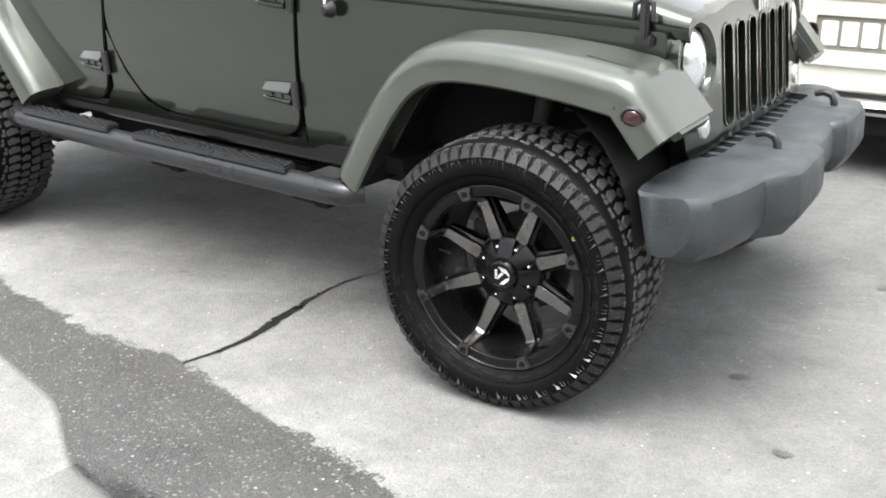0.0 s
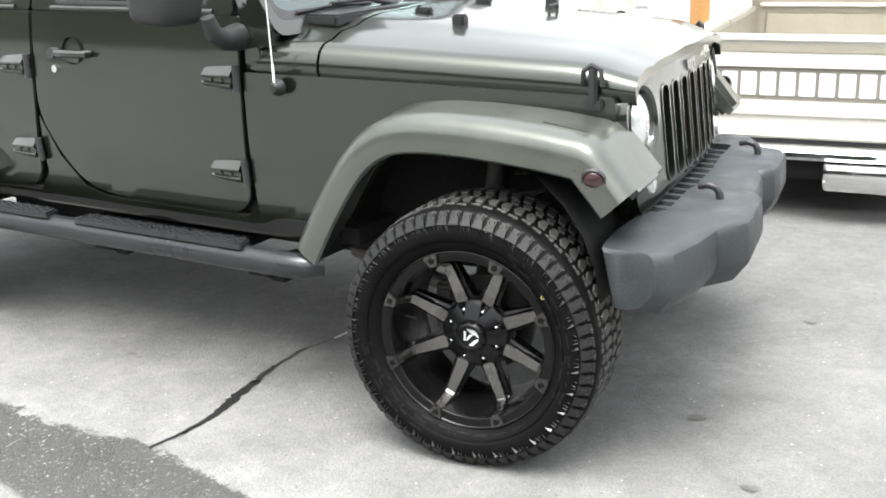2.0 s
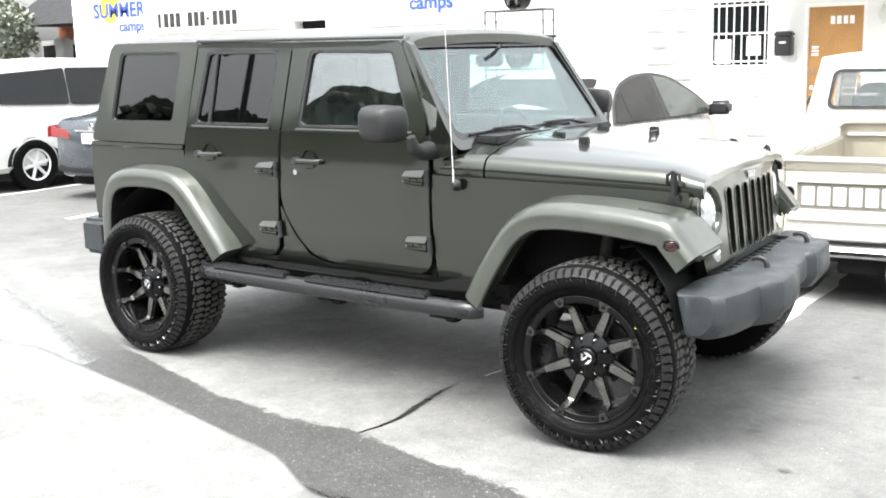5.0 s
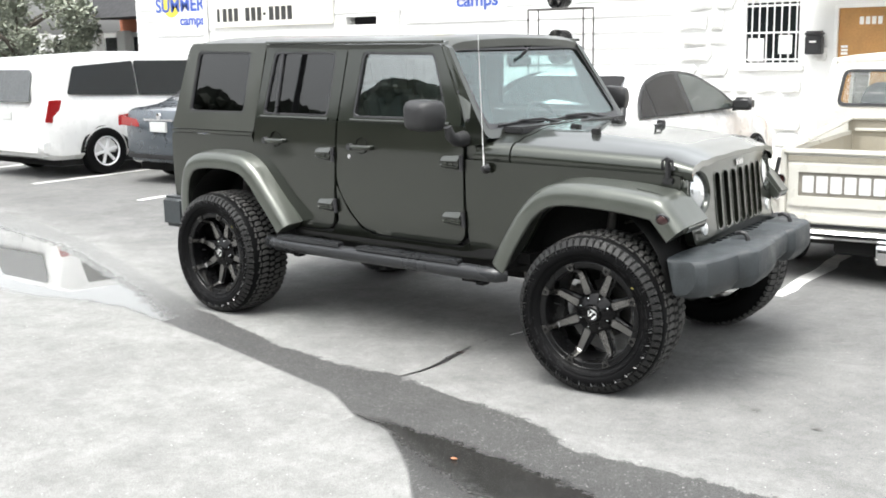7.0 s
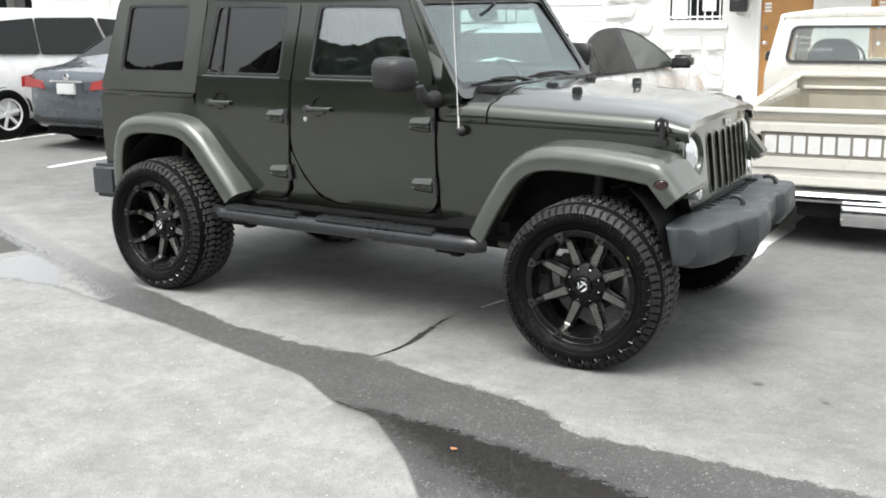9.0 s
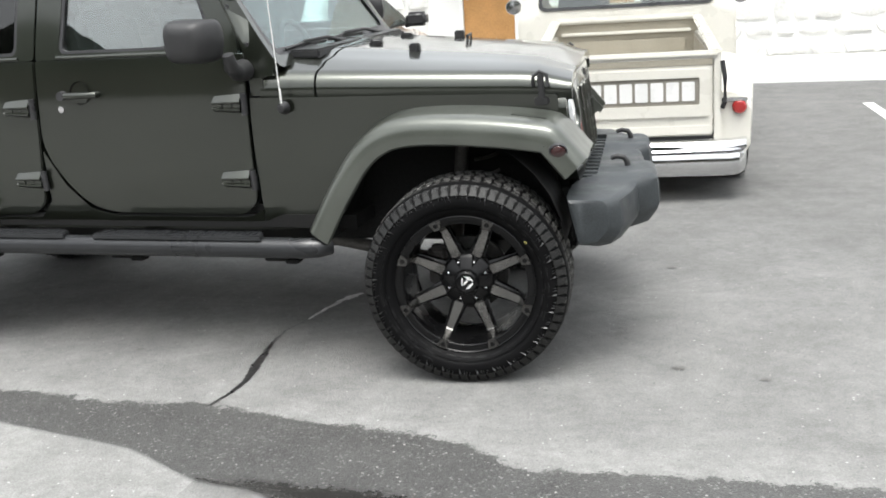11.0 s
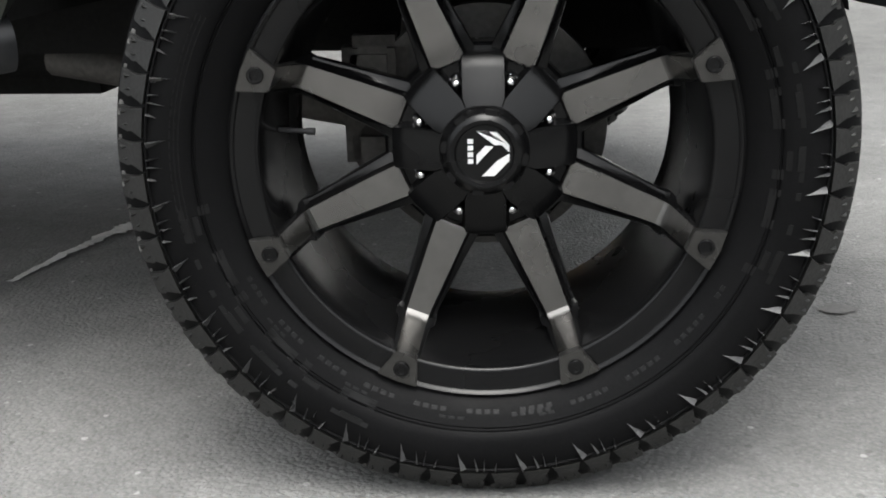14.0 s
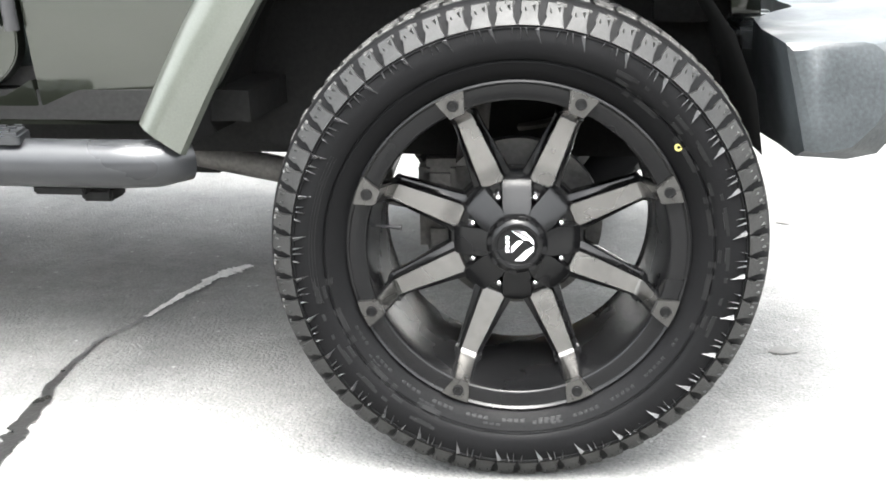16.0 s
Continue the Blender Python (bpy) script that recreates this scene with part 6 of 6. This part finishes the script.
        part("front_wing", block(min(s * 0.60, s * 0.95), max(s * 0.60, s * 0.95), 3.45, 4.75, 0.42, 1.02, 0.08, 3), CREAM, t, angle=60)
        part("seat_back", bevel(slab(rounded([(s * 0.36 - 0.25, 0.75), (s * 0.36 + 0.25, 0.75), (s * 0.36 + 0.22, 1.30), (s * 0.36 + 0.13, 1.41), (s * 0.36 - 0.13, 1.41), (s * 0.36 - 0.22, 1.30)], 0.09), (), 0.12, 0, 0.03), 0.01), CABIN, t, "grey bucket seat back", angle=60).location.y = 2.34
    part("hood", block(-0.62, 0.62, 3.45, 4.72, 0.60, 1.06, 0.06, 3), CREAM, t, angle=60)
    part("dashboard", block(-0.84, 0.84, 3.20, 3.42, 0.95, 1.17, 0.03), BEIGE, t)
    sw = tube([(-0.36 + 0.19 * math.cos(a), 3.05 + 0.07 * math.sin(a), 1.20 + 0.17 * math.sin(a)) for a in [2 * math.pi * k / 28 for k in range(28)]], 0.012, 8, closed=True)
    part("steering_wheel", sw, TRIMB, t)
    part("chassis", block(-0.5, 0.5, 0.1, 4.6, 0.28, 0.48), DARK, t)
    # the cab is low and chopped
    for o in t.children_recursive:
        for v in o.data.vertices:
            if v.co.y > 2.05 and v.co.z > 1.08:
                v.co.z = 1.08 + (v.co.z - 1.08) * 0.90
    t.matrix_basis = pose(x, y, 0, 0, 0, turn) @ Matrix.Diagonal((0.965, 0.965, 0.965, 1))
    return t


build_truck(0.22, 2.36, 7.0)
build_van(-12.02, 2.56, 1.0)
build_sedan(-9.22, 3.15, 3.0, BLUEG, "blue-grey sedan parked nose-in beside a white minivan")
build_sedan(-3.0, 2.36, 4.0, WHITEP, "white sedan with dark windows parked near the building", 1.04)
build_sedan(-17.1, 3.6, 3.0, WHITEP, "white sedan parked at the far end of the row")


earlier = set(scene.objects)
# ---- the white building behind ----
WALLP = shader("white_painted_render", (0.70, 0.70, 0.685), 0.8, vary=0.06, scale=1.5, fine=60, bump=0.2)
STONEW = shader("white_painted_stone", (0.60, 0.60, 0.585), 0.75, vary=0.25, scale=5, fine=60, bump=0.5)
BOARDW = shader("white_painted_boards", (0.72, 0.72, 0.71), 0.6, vary=0.05, scale=2, fine=90, bump=0.1)
TAN = shader("orange_tan_varnished_wood", (0.42, 0.22, 0.075), 0.45, vary=0.2, scale=4, fine=40)
BARW = shader("white_painted_iron", (0.75, 0.75, 0.74), 0.5, vary=0.08)
ROOM = shader("dark_room", (0.03, 0.03, 0.032), 0.9)
BANNER = shader("white_vinyl_banner", (0.82, 0.82, 0.82), 0.5, vary=0.04)
INKB = shader("blue_print", (0.06, 0.11, 0.42), 0.5, vary=0.1)
INKY = shader("yellow_print", (0.75, 0.62, 0.08), 0.5, vary=0.1)
INKK = shader("black_print", (0.03, 0.03, 0.03), 0.5, vary=0.2)
INKR = shader("faded_red_print", (0.55, 0.16, 0.17), 0.6, vary=0.3, scale=10)
SIGNC = shader("cream_sign_board", (0.70, 0.69, 0.62), 0.6, vary=0.12, scale=3)
CONC = shader("pale_concrete", (0.55, 0.54, 0.52), 0.85, vary=0.2, scale=3, fine=120, bump=0.3)
CLAY = shader("salmon_orange_wall", (0.55, 0.20, 0.11), 0.8, vary=0.08, scale=1)
AWN = shader("black_awning_cloth", (0.02, 0.02, 0.022), 0.8, vary=0.2)
PAPER = shader("white_paper", (0.8, 0.8, 0.78), 0.8)
LEAF = shader("grey_green_leaves", (0.23, 0.25, 0.195), 0.7, vary=0.5, scale=1.5, fine=9)
BARK = shader("grey_brown_bark", (0.10, 0.085, 0.07), 0.9, vary=0.3, scale=12, bump=0.5)
WY = 10.7

# the wall, with its openings cut through
OPEN = [(-4.24, -3.28, 1.36, 2.36), (-2.78, -1.90, 0.12, 2.24), (-1.14, -0.22, 0.12, 2.24), (0.36, 1.46, 1.18, 2.26), (-13.07, -12.2, 2.2, 2.36)]
w = slab([(-20.45, -0.1), (9, -0.1), (9, 5.2), (-20.45, 5.2)], [[(a, c), (b, c), (b, d), (a, d)] for a, b, c, d in OPEN], 0.25, 0, 0)
w.transform(Matrix.Translation((0, WY, 0)))
wall = tagged(part("wall_north", w, WALLP), "white painted building wall with stone facing and boards", "wall", kind="structure")
part("dark_interior", block(-20, 8.8, WY + 0.9, WY + 1.0, -0.1, 4), ROOM, wall)
part("side_wall", block(-20.45, -20.2, WY + 0.25, WY + 12, -0.1, 5.2), WALLP, wall)
part("interior_floor", block(-20, 8.8, WY + 0.25, WY + 1.0, -0.1, 0.0), ROOM, wall)

# lap boards on the smoother part
for k in range(19):
    z = 0.1 + k * 0.26
    for x0, x1 in ((-20.44, -11.2), (-11.196, -5.35)):
        if 2.0 < z < 2.4 and x0 < -15:
            x1 = -13.3
        b = block(x0, x1, WY - 0.022, WY - 0.004, z, z + 0.254)
        for v in b.verts:
            if v.co.z > z + 0.1 and v.co.y < WY - 0.01:
                v.co.y += 0.014
        part("board", b, BOARDW, wall)

# irregular stones round the doors and windows
rnd = random.Random(11)
stones = 0
z = 0.10
while z < 3.3:
    h = rnd.uniform(0.20, 0.36)
    x = -5.33 + rnd.uniform(-0.1, 0.1)
    while x < 4.6:
        wd = rnd.uniform(0.25, 0.62)
        x0, x1, z0, z1 = x + 0.012, x + wd - 0.012, z + 0.012, z + h - 0.012
        x += wd
        if any(a - 0.07 < x1 and x0 < b + 0.07 and c - 0.05 < z1 and z0 < d + 0.05 for a, b, c, d in OPEN):
            continue
        n = 8
        cx, cz = (x0 + x1) / 2, (z0 + z1) / 2
        poly = []
        for i in range(n):
            a = 2 * math.pi * i / n + rnd.uniform(-0.2, 0.2)
            q = max(abs(math.cos(a)), abs(math.sin(a))) ** 0.75
            poly.append((cx + (x1 - x0) / 2 * math.cos(a) / q * rnd.uniform(0.88, 1.0), cz + (z1 - z0) / 2 * math.sin(a) / q * rnd.uniform(0.86, 1.0)))
        d = rnd.uniform(0.03, 0.075)
        bm = bmesh.new()
        lo = [bm.verts.new((px, WY - 0.002, pz)) for px, pz in poly]
        mid = [bm.verts.new((px, WY - d * 0.6, pz)) for px, pz in poly]
        hi = [bm.verts.new((cx + (px - cx) * 0.72, WY - d + rnd.uniform(-0.008, 0.008), cz + (pz - cz) * 0.72)) for px, pz in poly]
        for i in range(n):
            j = (i + 1) % n
            bm.faces.new((lo[i], lo[j], mid[j], mid[i]))
            bm.faces.new((mid[i], mid[j], hi[j], hi[i]))
        bm.faces.new(hi)
        bmesh.ops.recalc_face_normals(bm, faces=bm.faces)
        if stones < 295:
            part("stone", bm, STONEW, wall, angle=30)
            stones += 1
        else:
            bm.free()
    z += h

# windows with white iron bars
for num, (a, b, c, d) in (("window_1", OPEN[0]), ("window_2", OPEN[3])):
    fr = slab([(a, c), (b, c), (b, d), (a, d)], [[(a + 0.05, c + 0.05), (b - 0.05, c + 0.05), (b - 0.05, d - 0.05), (a + 0.05, d - 0.05)]], 0.06, 0, 0.004)
    fr.transform(Matrix.Translation((0, WY + 0.02, 0)))
    win = tagged(part(num, fr, BARW), "window behind white iron bars in a stone-faced wall", "window", kind="structure")
    part("pane", block(a + 0.05, b - 0.05, WY + 0.05, WY + 0.056, c + 0.05, d - 0.05), DARKG, win)
    part("window_sill", block(a - 0.06, b + 0.06, WY - 0.07, WY + 0.03, c - 0.07, c - 0.004, 0.01), BARW, win)
    n = 8
    for k in range(n):
        x = a + 0.06 + (b - a - 0.12) * k / (n - 1)
        part("bar", rod((x, WY - 0.05, c - 0.02), (x, WY - 0.05, d + 0.02), 0.011, n=8), BARW, win)
    for k in range(3):
        z = c + 0.1 + (d - c - 0.2) * k / 2
        part("cross_bar", block(a - 0.02, b + 0.02, WY - 0.062, WY - 0.04, z - 0.013, z + 0.013), BARW, win)
    if num == "window_1":
        part("notice", block(a + 0.08, a + 0.34, WY + 0.038, WY + 0.046, c + 0.07, c + 0.42), PAPER, win, "white paper notice")
        part("notice", block(a + 0.58, a + 0.80, WY + 0.038, WY + 0.046, c + 0.18, c + 0.46), PAPER, win, "white paper notice")
    else:
        for s in (-1, 1):
            pts = [((a + b) / 2 + s * (0.02 + 0.11 * math.sin(q * 3.1)), WY - 0.05, c + 0.45 + 0.24 * q) for q in [i / 10 for i in range(11)]]
            part("scroll", tube(pts, 0.009, 6), BARW, win)

# doors
for num, (a, b, c, d) in (("door_1", OPEN[1]), ("door_2", OPEN[2])):
    leaf = slab([(a + 0.05, c), (b - 0.05, c), (b - 0.05, d - 0.05), (a + 0.05, d - 0.05)], (), 0.05, 0, 0.004)
    leaf.transform(Matrix.Translation((0, WY + 0.05, 0)))
    dr = tagged(part(num, leaf, TAN), "closed orange-tan wooden door with metal lock", "door", kind="structure")
    part("door_frame", put(bmesh.new(), slab([(a, c), (b, c), (b, d), (a, d)], [[(a + 0.05, c + 0.001), (b - 0.05, c + 0.001), (b - 0.05, d - 0.05), (a + 0.05, d - 0.05)]], 0.1, 0, 0.003), Matrix.Translation((0, WY, 0))), TAN if num == "door_2" else BARW, dr)
    part("door_knob", put(put(bmesh.new(), lathe([(0.001, -0.07), (0.028, -0.06), (0.032, -0.04), (0.012, -0.02), (0.03, 0.0)], 16), Matrix.Translation((a + 0.13, WY + 0.05, 1.08))), rod((a + 0.13, WY + 0.02, 1.30), (a + 0.13, WY + 0.06, 1.30), 0.028)), CHROME, dr, "steel knob and lock")
    part("strike_plate", block(b - 0.12, b - 0.09, WY + 0.040, WY + 0.05, 1.0, 1.12), IRON, dr)
    for k in range(3):
        part("sticker_bar", block(a + 0.10, a + 0.20, WY + 0.043, WY + 0.05, 1.52 + 0.05 * k, 1.555 + 0.05 * k), PAPER, dr)
    if num == "door_1":
        for k in range(4):
            part("number_bar", block(a + 0.36 + 0.09 * k, a + 0.42 + 0.09 * k, WY + 0.042, WY + 0.05, 1.95, 2.06), PAPER, dr)
cn = block(-3.05, 0.2, WY - 1.0, WY - 0.08, 2.33, 2.50, 0.02)
tagged(part("canopy", cn, WALLP), "flat white canopy over the doors", "canopy", kind="structure")
mb = thing("mailbox", -3.02, WY - 0.1, 1.53, "black metal mailbox fixed to the white stone wall", "mailbox")
part("box", block(-3.145, -2.895, WY - 0.20, WY - 0.06, 1.53, 1.80, 0.015), TRIMB, mb)
part("lid", block(-3.155, -2.885, WY - 0.215, WY - 0.06, 1.79, 1.87, 0.025, 3), TRIMB, mb)
part("label_plate", block(-3.07, -2.97, WY - 0.207, WY - 0.198, 1.70, 1.73), PAPER, mb)
part("wall_bracket", block(-3.10, -2.94, WY - 0.07, WY + 0.01, 1.56, 1.78), TRIMB, mb)

# banners and boards
def banner(x0, x1, z0, z1, tx, tz, size):
    b = thing("banner", (x0 + x1) / 2, WY - 0.03, z0, "white vinyl banner with blue lettering and a yellow sun", "banner", "camp banners")
    part("sheet", block(x0, x1, WY - 0.05, WY - 0.028, z0, z1), BANNER, b)
    sunm = rod((tx - size * 0.75, WY - 0.056, tz + size * 0.22), (tx - size * 0.75, WY - 0.048, tz + size * 0.22), size * 0.82, n=28)
    part("sun", sunm, INKY, b, "round yellow sun")
    lettering("SUMMER", size, 0.003, INKB, Matrix.Translation((tx, WY - 0.064, tz)) @ Matrix.Rotation(radians(90), 4, "X") @ Matrix.Diagonal((1.12, 1, 1, 1)), b)
    lettering("camps", size * 0.72, 0.003, INKB, Matrix.Translation((tx + size * 1.05, WY - 0.064, tz - size * 0.80)) @ Matrix.Rotation(radians(90), 4, "X") @ Matrix.Diagonal((1.2, 1, 1, 1)), b)
    return b


banner(-11.38, -8.88, 2.19, 3.4, -10.02, 2.93, 0.46)
banner(-19.62, -17.72, 2.09, 3.3, -18.6, 2.78, 0.44)
ph = thing("sign_board", -15.4, WY - 0.05, 2.24, "cream sign board with a row of black bars", "sign")
part("board", block(-17.36, -13.38, WY - 0.10, WY - 0.03, 2.24, 2.80, 0.01), SIGNC, ph)
for k in range(13):
    if k in (4,):
        continue
    x = -17.15 + k * 0.2
    part("bar", block(x, x + (0.09 if k in (0, 8) else 0.145), WY - 0.106, WY - 0.098, 2.36 + (0.11 if k == 8 else 0), 2.65 - (0.12 if k == 8 else 0)), INKK, ph)
rs = thing("sign_letters", -14.6, WY - 0.05, 3.03, "row of faded red bars on the wall", "sign")
for k in range(14):
    x = -16.0 + k * 0.2
    part("bar", block(x, x + 0.12, WY - 0.04, WY - 0.015, 3.03, 3.4 + (0.05 if k % 3 == 0 else 0)), INKR, rs)
part("drain_pipe", rod((-17.6, WY - 0.09, 0.0), (-17.6, WY - 0.09, 5.0), 0.05), WALLP, wall)
part("wall_pipe", rod((-11.55, WY - 0.07, 0.0), (-11.55, WY - 0.07, 5.0), 0.035), WALLP, wall)

# display rack with two loose wheels
rk = thing("wheel_rack", -7.1, 9.8, 0, "thin dark metal display rack in front of the wall", "rack")
for x in (-7.64, -6.53):
    for y in (9.65, 9.95):
        part("post", rod((x, y, 0.12), (x, y, 2.32), 0.014, n=8), IRON, rk)
for z in (0.5, 1.4, 2.31):
    for y in (9.65, 9.95):
        part("rail", rod((-7.64, y, z), (-6.53, y, z), 0.014, n=8), IRON, rk)
    for x in (-7.64, -6.53):
        part("rail", rod((x, 9.65, z), (x, 9.95, z), 0.014, n=8), IRON, rk)


def display_wheel(x, y, z, r, turn):
    t = thing("loose_wheel", x, y, z - r, "loose black alloy wheel with bright spokes on a rack", "wheel", "loose wheels")
    d = lathe([(0.001, 0.01), (r * 0.2, 0.0), (r * 0.25, 0.03), (r * 0.8, 0.05), (r * 0.88, 0.0), (r * 0.97, -0.02), (r, 0.0), (r * 0.96, 0.2), (r * 0.7, 0.2)], 36)
    d.transform(pose(x, y, z, 0, 0, turn))
    part("rim", d, RIMB, t)
    for k in range(5):
        sp = block(-0.03, 0.03, -0.015, 0.02, r * 0.12, r * 0.9, 0.008)
        sp.transform(pose(x, y, z, 0, 0, turn) @ Matrix.Rotation(k * 2 * math.pi / 5, 4, "Y"))
        part("spoke", sp, MILL, t)


display_wheel(-7.16, 9.75, 2.60, 0.285, -25)
display_wheel(-7.15, 9.75, 1.70, 0.285, -25)

# raised walkway along the wall
sw = block(-20.4, 9, 8.75, WY - 0.002, -0.05, 0.12, 0.015)
tagged(part("pavement", sw, CONC), "pale concrete walkway along the building", "pavement", kind="structure")
part("kerb_face", block(-20.4, 9, 8.62, 8.746, -0.05, 0.125, 0.02), BARW, None) and None
tagged(bpy.data.objects["kerb_face"], "white painted concrete kerb", "kerb", kind="structure")

# ---- far left: a salmon building, its awning and a tree ----
fb = thing("far_building", -29, 16, 0, "salmon-orange building with white columns and a black awning", "building")
part("wall", block(-28.5, -21.5, 15.5, 24, -0.1, 4.4), CLAY, fb)
part("plinth", block(-42, -21.6, 15.3, 15.48, -0.1, 2.35), WALLP, fb)
for k in range(9):
    x = -36 + k * 1.6
    part("column", block(x, x + 0.45, 15.0, 15.3, 0.0, 2.4, 0.03), WALLP, fb)
    part("window", block(x + 0.6, x + 1.45, 15.24, 15.29, 0.35, 2.2), DARKG, fb)
aw = slab([(13.6, 2.75), (15.5, 4.05), (15.5, 2.75)], (), 5.5, 0, 0)
warp(aw, lambda c: (-28.4 + c.y, c.x, c.z))
part("awning", aw, AWN, fb, "black cloth awning")


def leaves(bm, c, r, count, rnd, size=0.105):
    """Leaf cards scattered in a lump; each leaf is a bent pair of triangles."""
    for _ in range(count):
        d = Vector((rnd.gauss(0, 1), rnd.gauss(0, 1), rnd.gauss(0, 1)))
        d.normalize()
        p = Vector(c) + d * r * rnd.random() ** 0.45
        a = Vector((rnd.uniform(-1, 1), rnd.uniform(-1, 1), rnd.uniform(-0.6, 0.6))).normalized() * size * rnd.uniform(0.6, 1.3)
        b = a.cross(Vector((rnd.uniform(-1, 1), rnd.uniform(-1, 1), 1))).normalized() * size * 0.4
        v = [bm.verts.new(q) for q in (p - a, p + b, p + a, p - b + Vector((0, 0, size * 0.15)))]
        bm.faces.new((v[0], v[1], v[2]))
        bm.faces.new((v[0], v[2], v[3]))


def build_tree(x, y, h, seed, spread=2.2, lumps=26, per=330, label="grey-green leafy tree beside the parking lot"):
    rnd = random.Random(seed)
    t = thing("tree", x, y, 0, label, "tree", "trees")
    tr = tube([(x, y, -0.05), (x + 0.05, y, h * 0.22), (x - 0.05, y + 0.04, h * 0.45), (x, y, h * 0.75)], [0.16, 0.13, 0.10, 0.04], 10)
    for k in range(7):
        a = k * 0.9 + rnd.uniform(-0.3, 0.3)
        z0 = h * rnd.uniform(0.30, 0.55)
        put(tr, tube([(x, y, z0), (x + spread * 0.35 * math.cos(a), y + spread * 0.35 * math.sin(a), z0 + h * 0.14), (x + spread * 0.75 * math.cos(a), y + spread * 0.75 * math.sin(a), z0 + h * 0.22)], [0.06, 0.04, 0.015], 6))
    part("trunk", tr, BARK, t)
    bm = bmesh.new()
    for _ in range(lumps):
        a, q = rnd.uniform(0, 6.28), rnd.random() ** 0.6
        z = h * rnd.uniform(0.38, 0.95)
        f = spread * (1.0 - abs(z / h - 0.6) * 0.9)
        leaves(bm, (x + f * q * math.cos(a), y + f * q * math.sin(a), z), rnd.uniform(0.35, 0.75), per, rnd)
    part("crown", bm, LEAF, t, "uneven grey-green crown")
    return t


build_tree(-29.0, 12.2, 4.2, 5, 2.5, 28)

# the whole row stands a little closer together
row = Matrix.Translation((-0.49, 0, 0)) @ Matrix.Diagonal((0.974, 1, 1, 1))
for o in list(scene.objects):
    if o not in earlier and o.parent is None:
        o.matrix_basis = row @ o.matrix_basis

# ---- behind the camera: what the windows mirror ----
rnd = random.Random(21)
bm = bmesh.new()
for k in range(1500):
    x = rnd.uniform(-85, 45)
    top = (10.3 - 1.7 * min(1.0, max(0.0, (-x - 38) / 22))) + 0.9 * math.sin(x * 0.33) + 0.6 * math.sin(x * 0.83 + 1.0)
    r = rnd.uniform(0.8, 1.4) if k % 3 == 0 else rnd.uniform(0.25, 0.6)
    z = rnd.uniform(0.8, top - 2.0) if k % 3 == 0 else top + rnd.uniform(-1.5, -0.35)
    ball = bmesh.new()
    bmesh.ops.create_icosphere(ball, subdivisions=1, radius=r)
    for v in ball.verts:
        v.co *= 1 + rnd.uniform(-0.22, 0.22)
    ball.transform(Matrix.Translation((x, -38 + rnd.uniform(-0.8, 0.8), z)) @ Matrix.Diagonal((1.25, 1.0, 0.8, 1)))
    me = bpy.data.meshes.new("tmp")
    ball.to_mesh(me)
    ball.free()
    bm.from_mesh(me)
    bpy.data.meshes.remove(me)
hedge, unseen_belt, rim_ = [], [], random.Random(8)
for i in range(420):
    x = -85 + i * 0.31
    h = (10.9 - 1.7 * min(1.0, max(0.0, (-x - 38) / 22))) + 0.7 * math.sin(x * 0.33) + 0.45 * math.sin(x * 0.83 + 1.0) + rim_.uniform(-0.10, 0.12)
    hedge.append([(x, -37.5, 0), (x, -37.2 + rim_.uniform(-0.4, 0.4), h * 0.45), (x, -37.4 + rim_.uniform(-0.5, 0.5), h * 0.8), (x, -38, h), (x, -39, 0)])
me = bpy.data.meshes.new("tmp")
strip = loft(hedge)
# added unseen belt in front of the car, to darken its grille
for i in range(140):
    y = -39 + i * 0.36
    h = 8.0 + 0.8 * math.sin(y * 0.4) + rim_.uniform(-0.4, 0.5)
    unseen_belt.append([(30, y, 0), (29.6 + rim_.uniform(-0.4, 0.4), y, h * 0.5), (30, y, h), (31, y, 0)])
corner = loft(unseen_belt)
corner.to_mesh(me)
corner.free()
bm.from_mesh(me)
me.clear_geometry()
strip.to_mesh(me)
strip.free()
bm.from_mesh(me)
bpy.data.meshes.remove(me)
WOODS = shader("dark_far_leaves", (0.022, 0.028, 0.018), 0.8, vary=0.4, scale=0.6, fine=4)
tagged(part("far_woods", bm, WOODS), "dark belt of trees across the lot and an added unseen belt", "woods", kind="stuff")
tagged(part("garden_wall", block(-80, 50, -36.5, -36.2, -0.1, 3.2), BARK), "low dark wall before the far trees", "wall", kind="structure")
lp = thing("street_lamp", -15.5, -12.5, 0, "dark twin-headed street lamp in the lot", "street lamp")
part("pole", rod((-15.5, -12.5, 0), (-15.5, -12.5, 6.2), 0.09, 0.06), TRIMB, lp)
part("base", rod((-15.5, -12.5, 0), (-15.5, -12.5, 0.5), 0.22, 0.14), TRIMB, lp)
for s in (-1, 1):
    part("arm", tube([(-15.5, -12.5, 5.9), (-15.5 + s * 0.5, -12.5, 6.15), (-15.5 + s * 0.85, -12.5, 5.95)], 0.045, 8), TRIMB, lp)
    hd = lathe([(0.001, 0.14), (0.12, 0.12), (0.22, 0.0), (0.2, -0.12), (0.08, -0.3), (0.001, -0.34)], 20)
    hd.transform(Matrix.Translation((-15.5 + s * 0.85, -12.5, 5.7)) @ Matrix.Rotation(radians(90), 4, "X"))
    part("lamp_head", hd, TRIMB, lp)
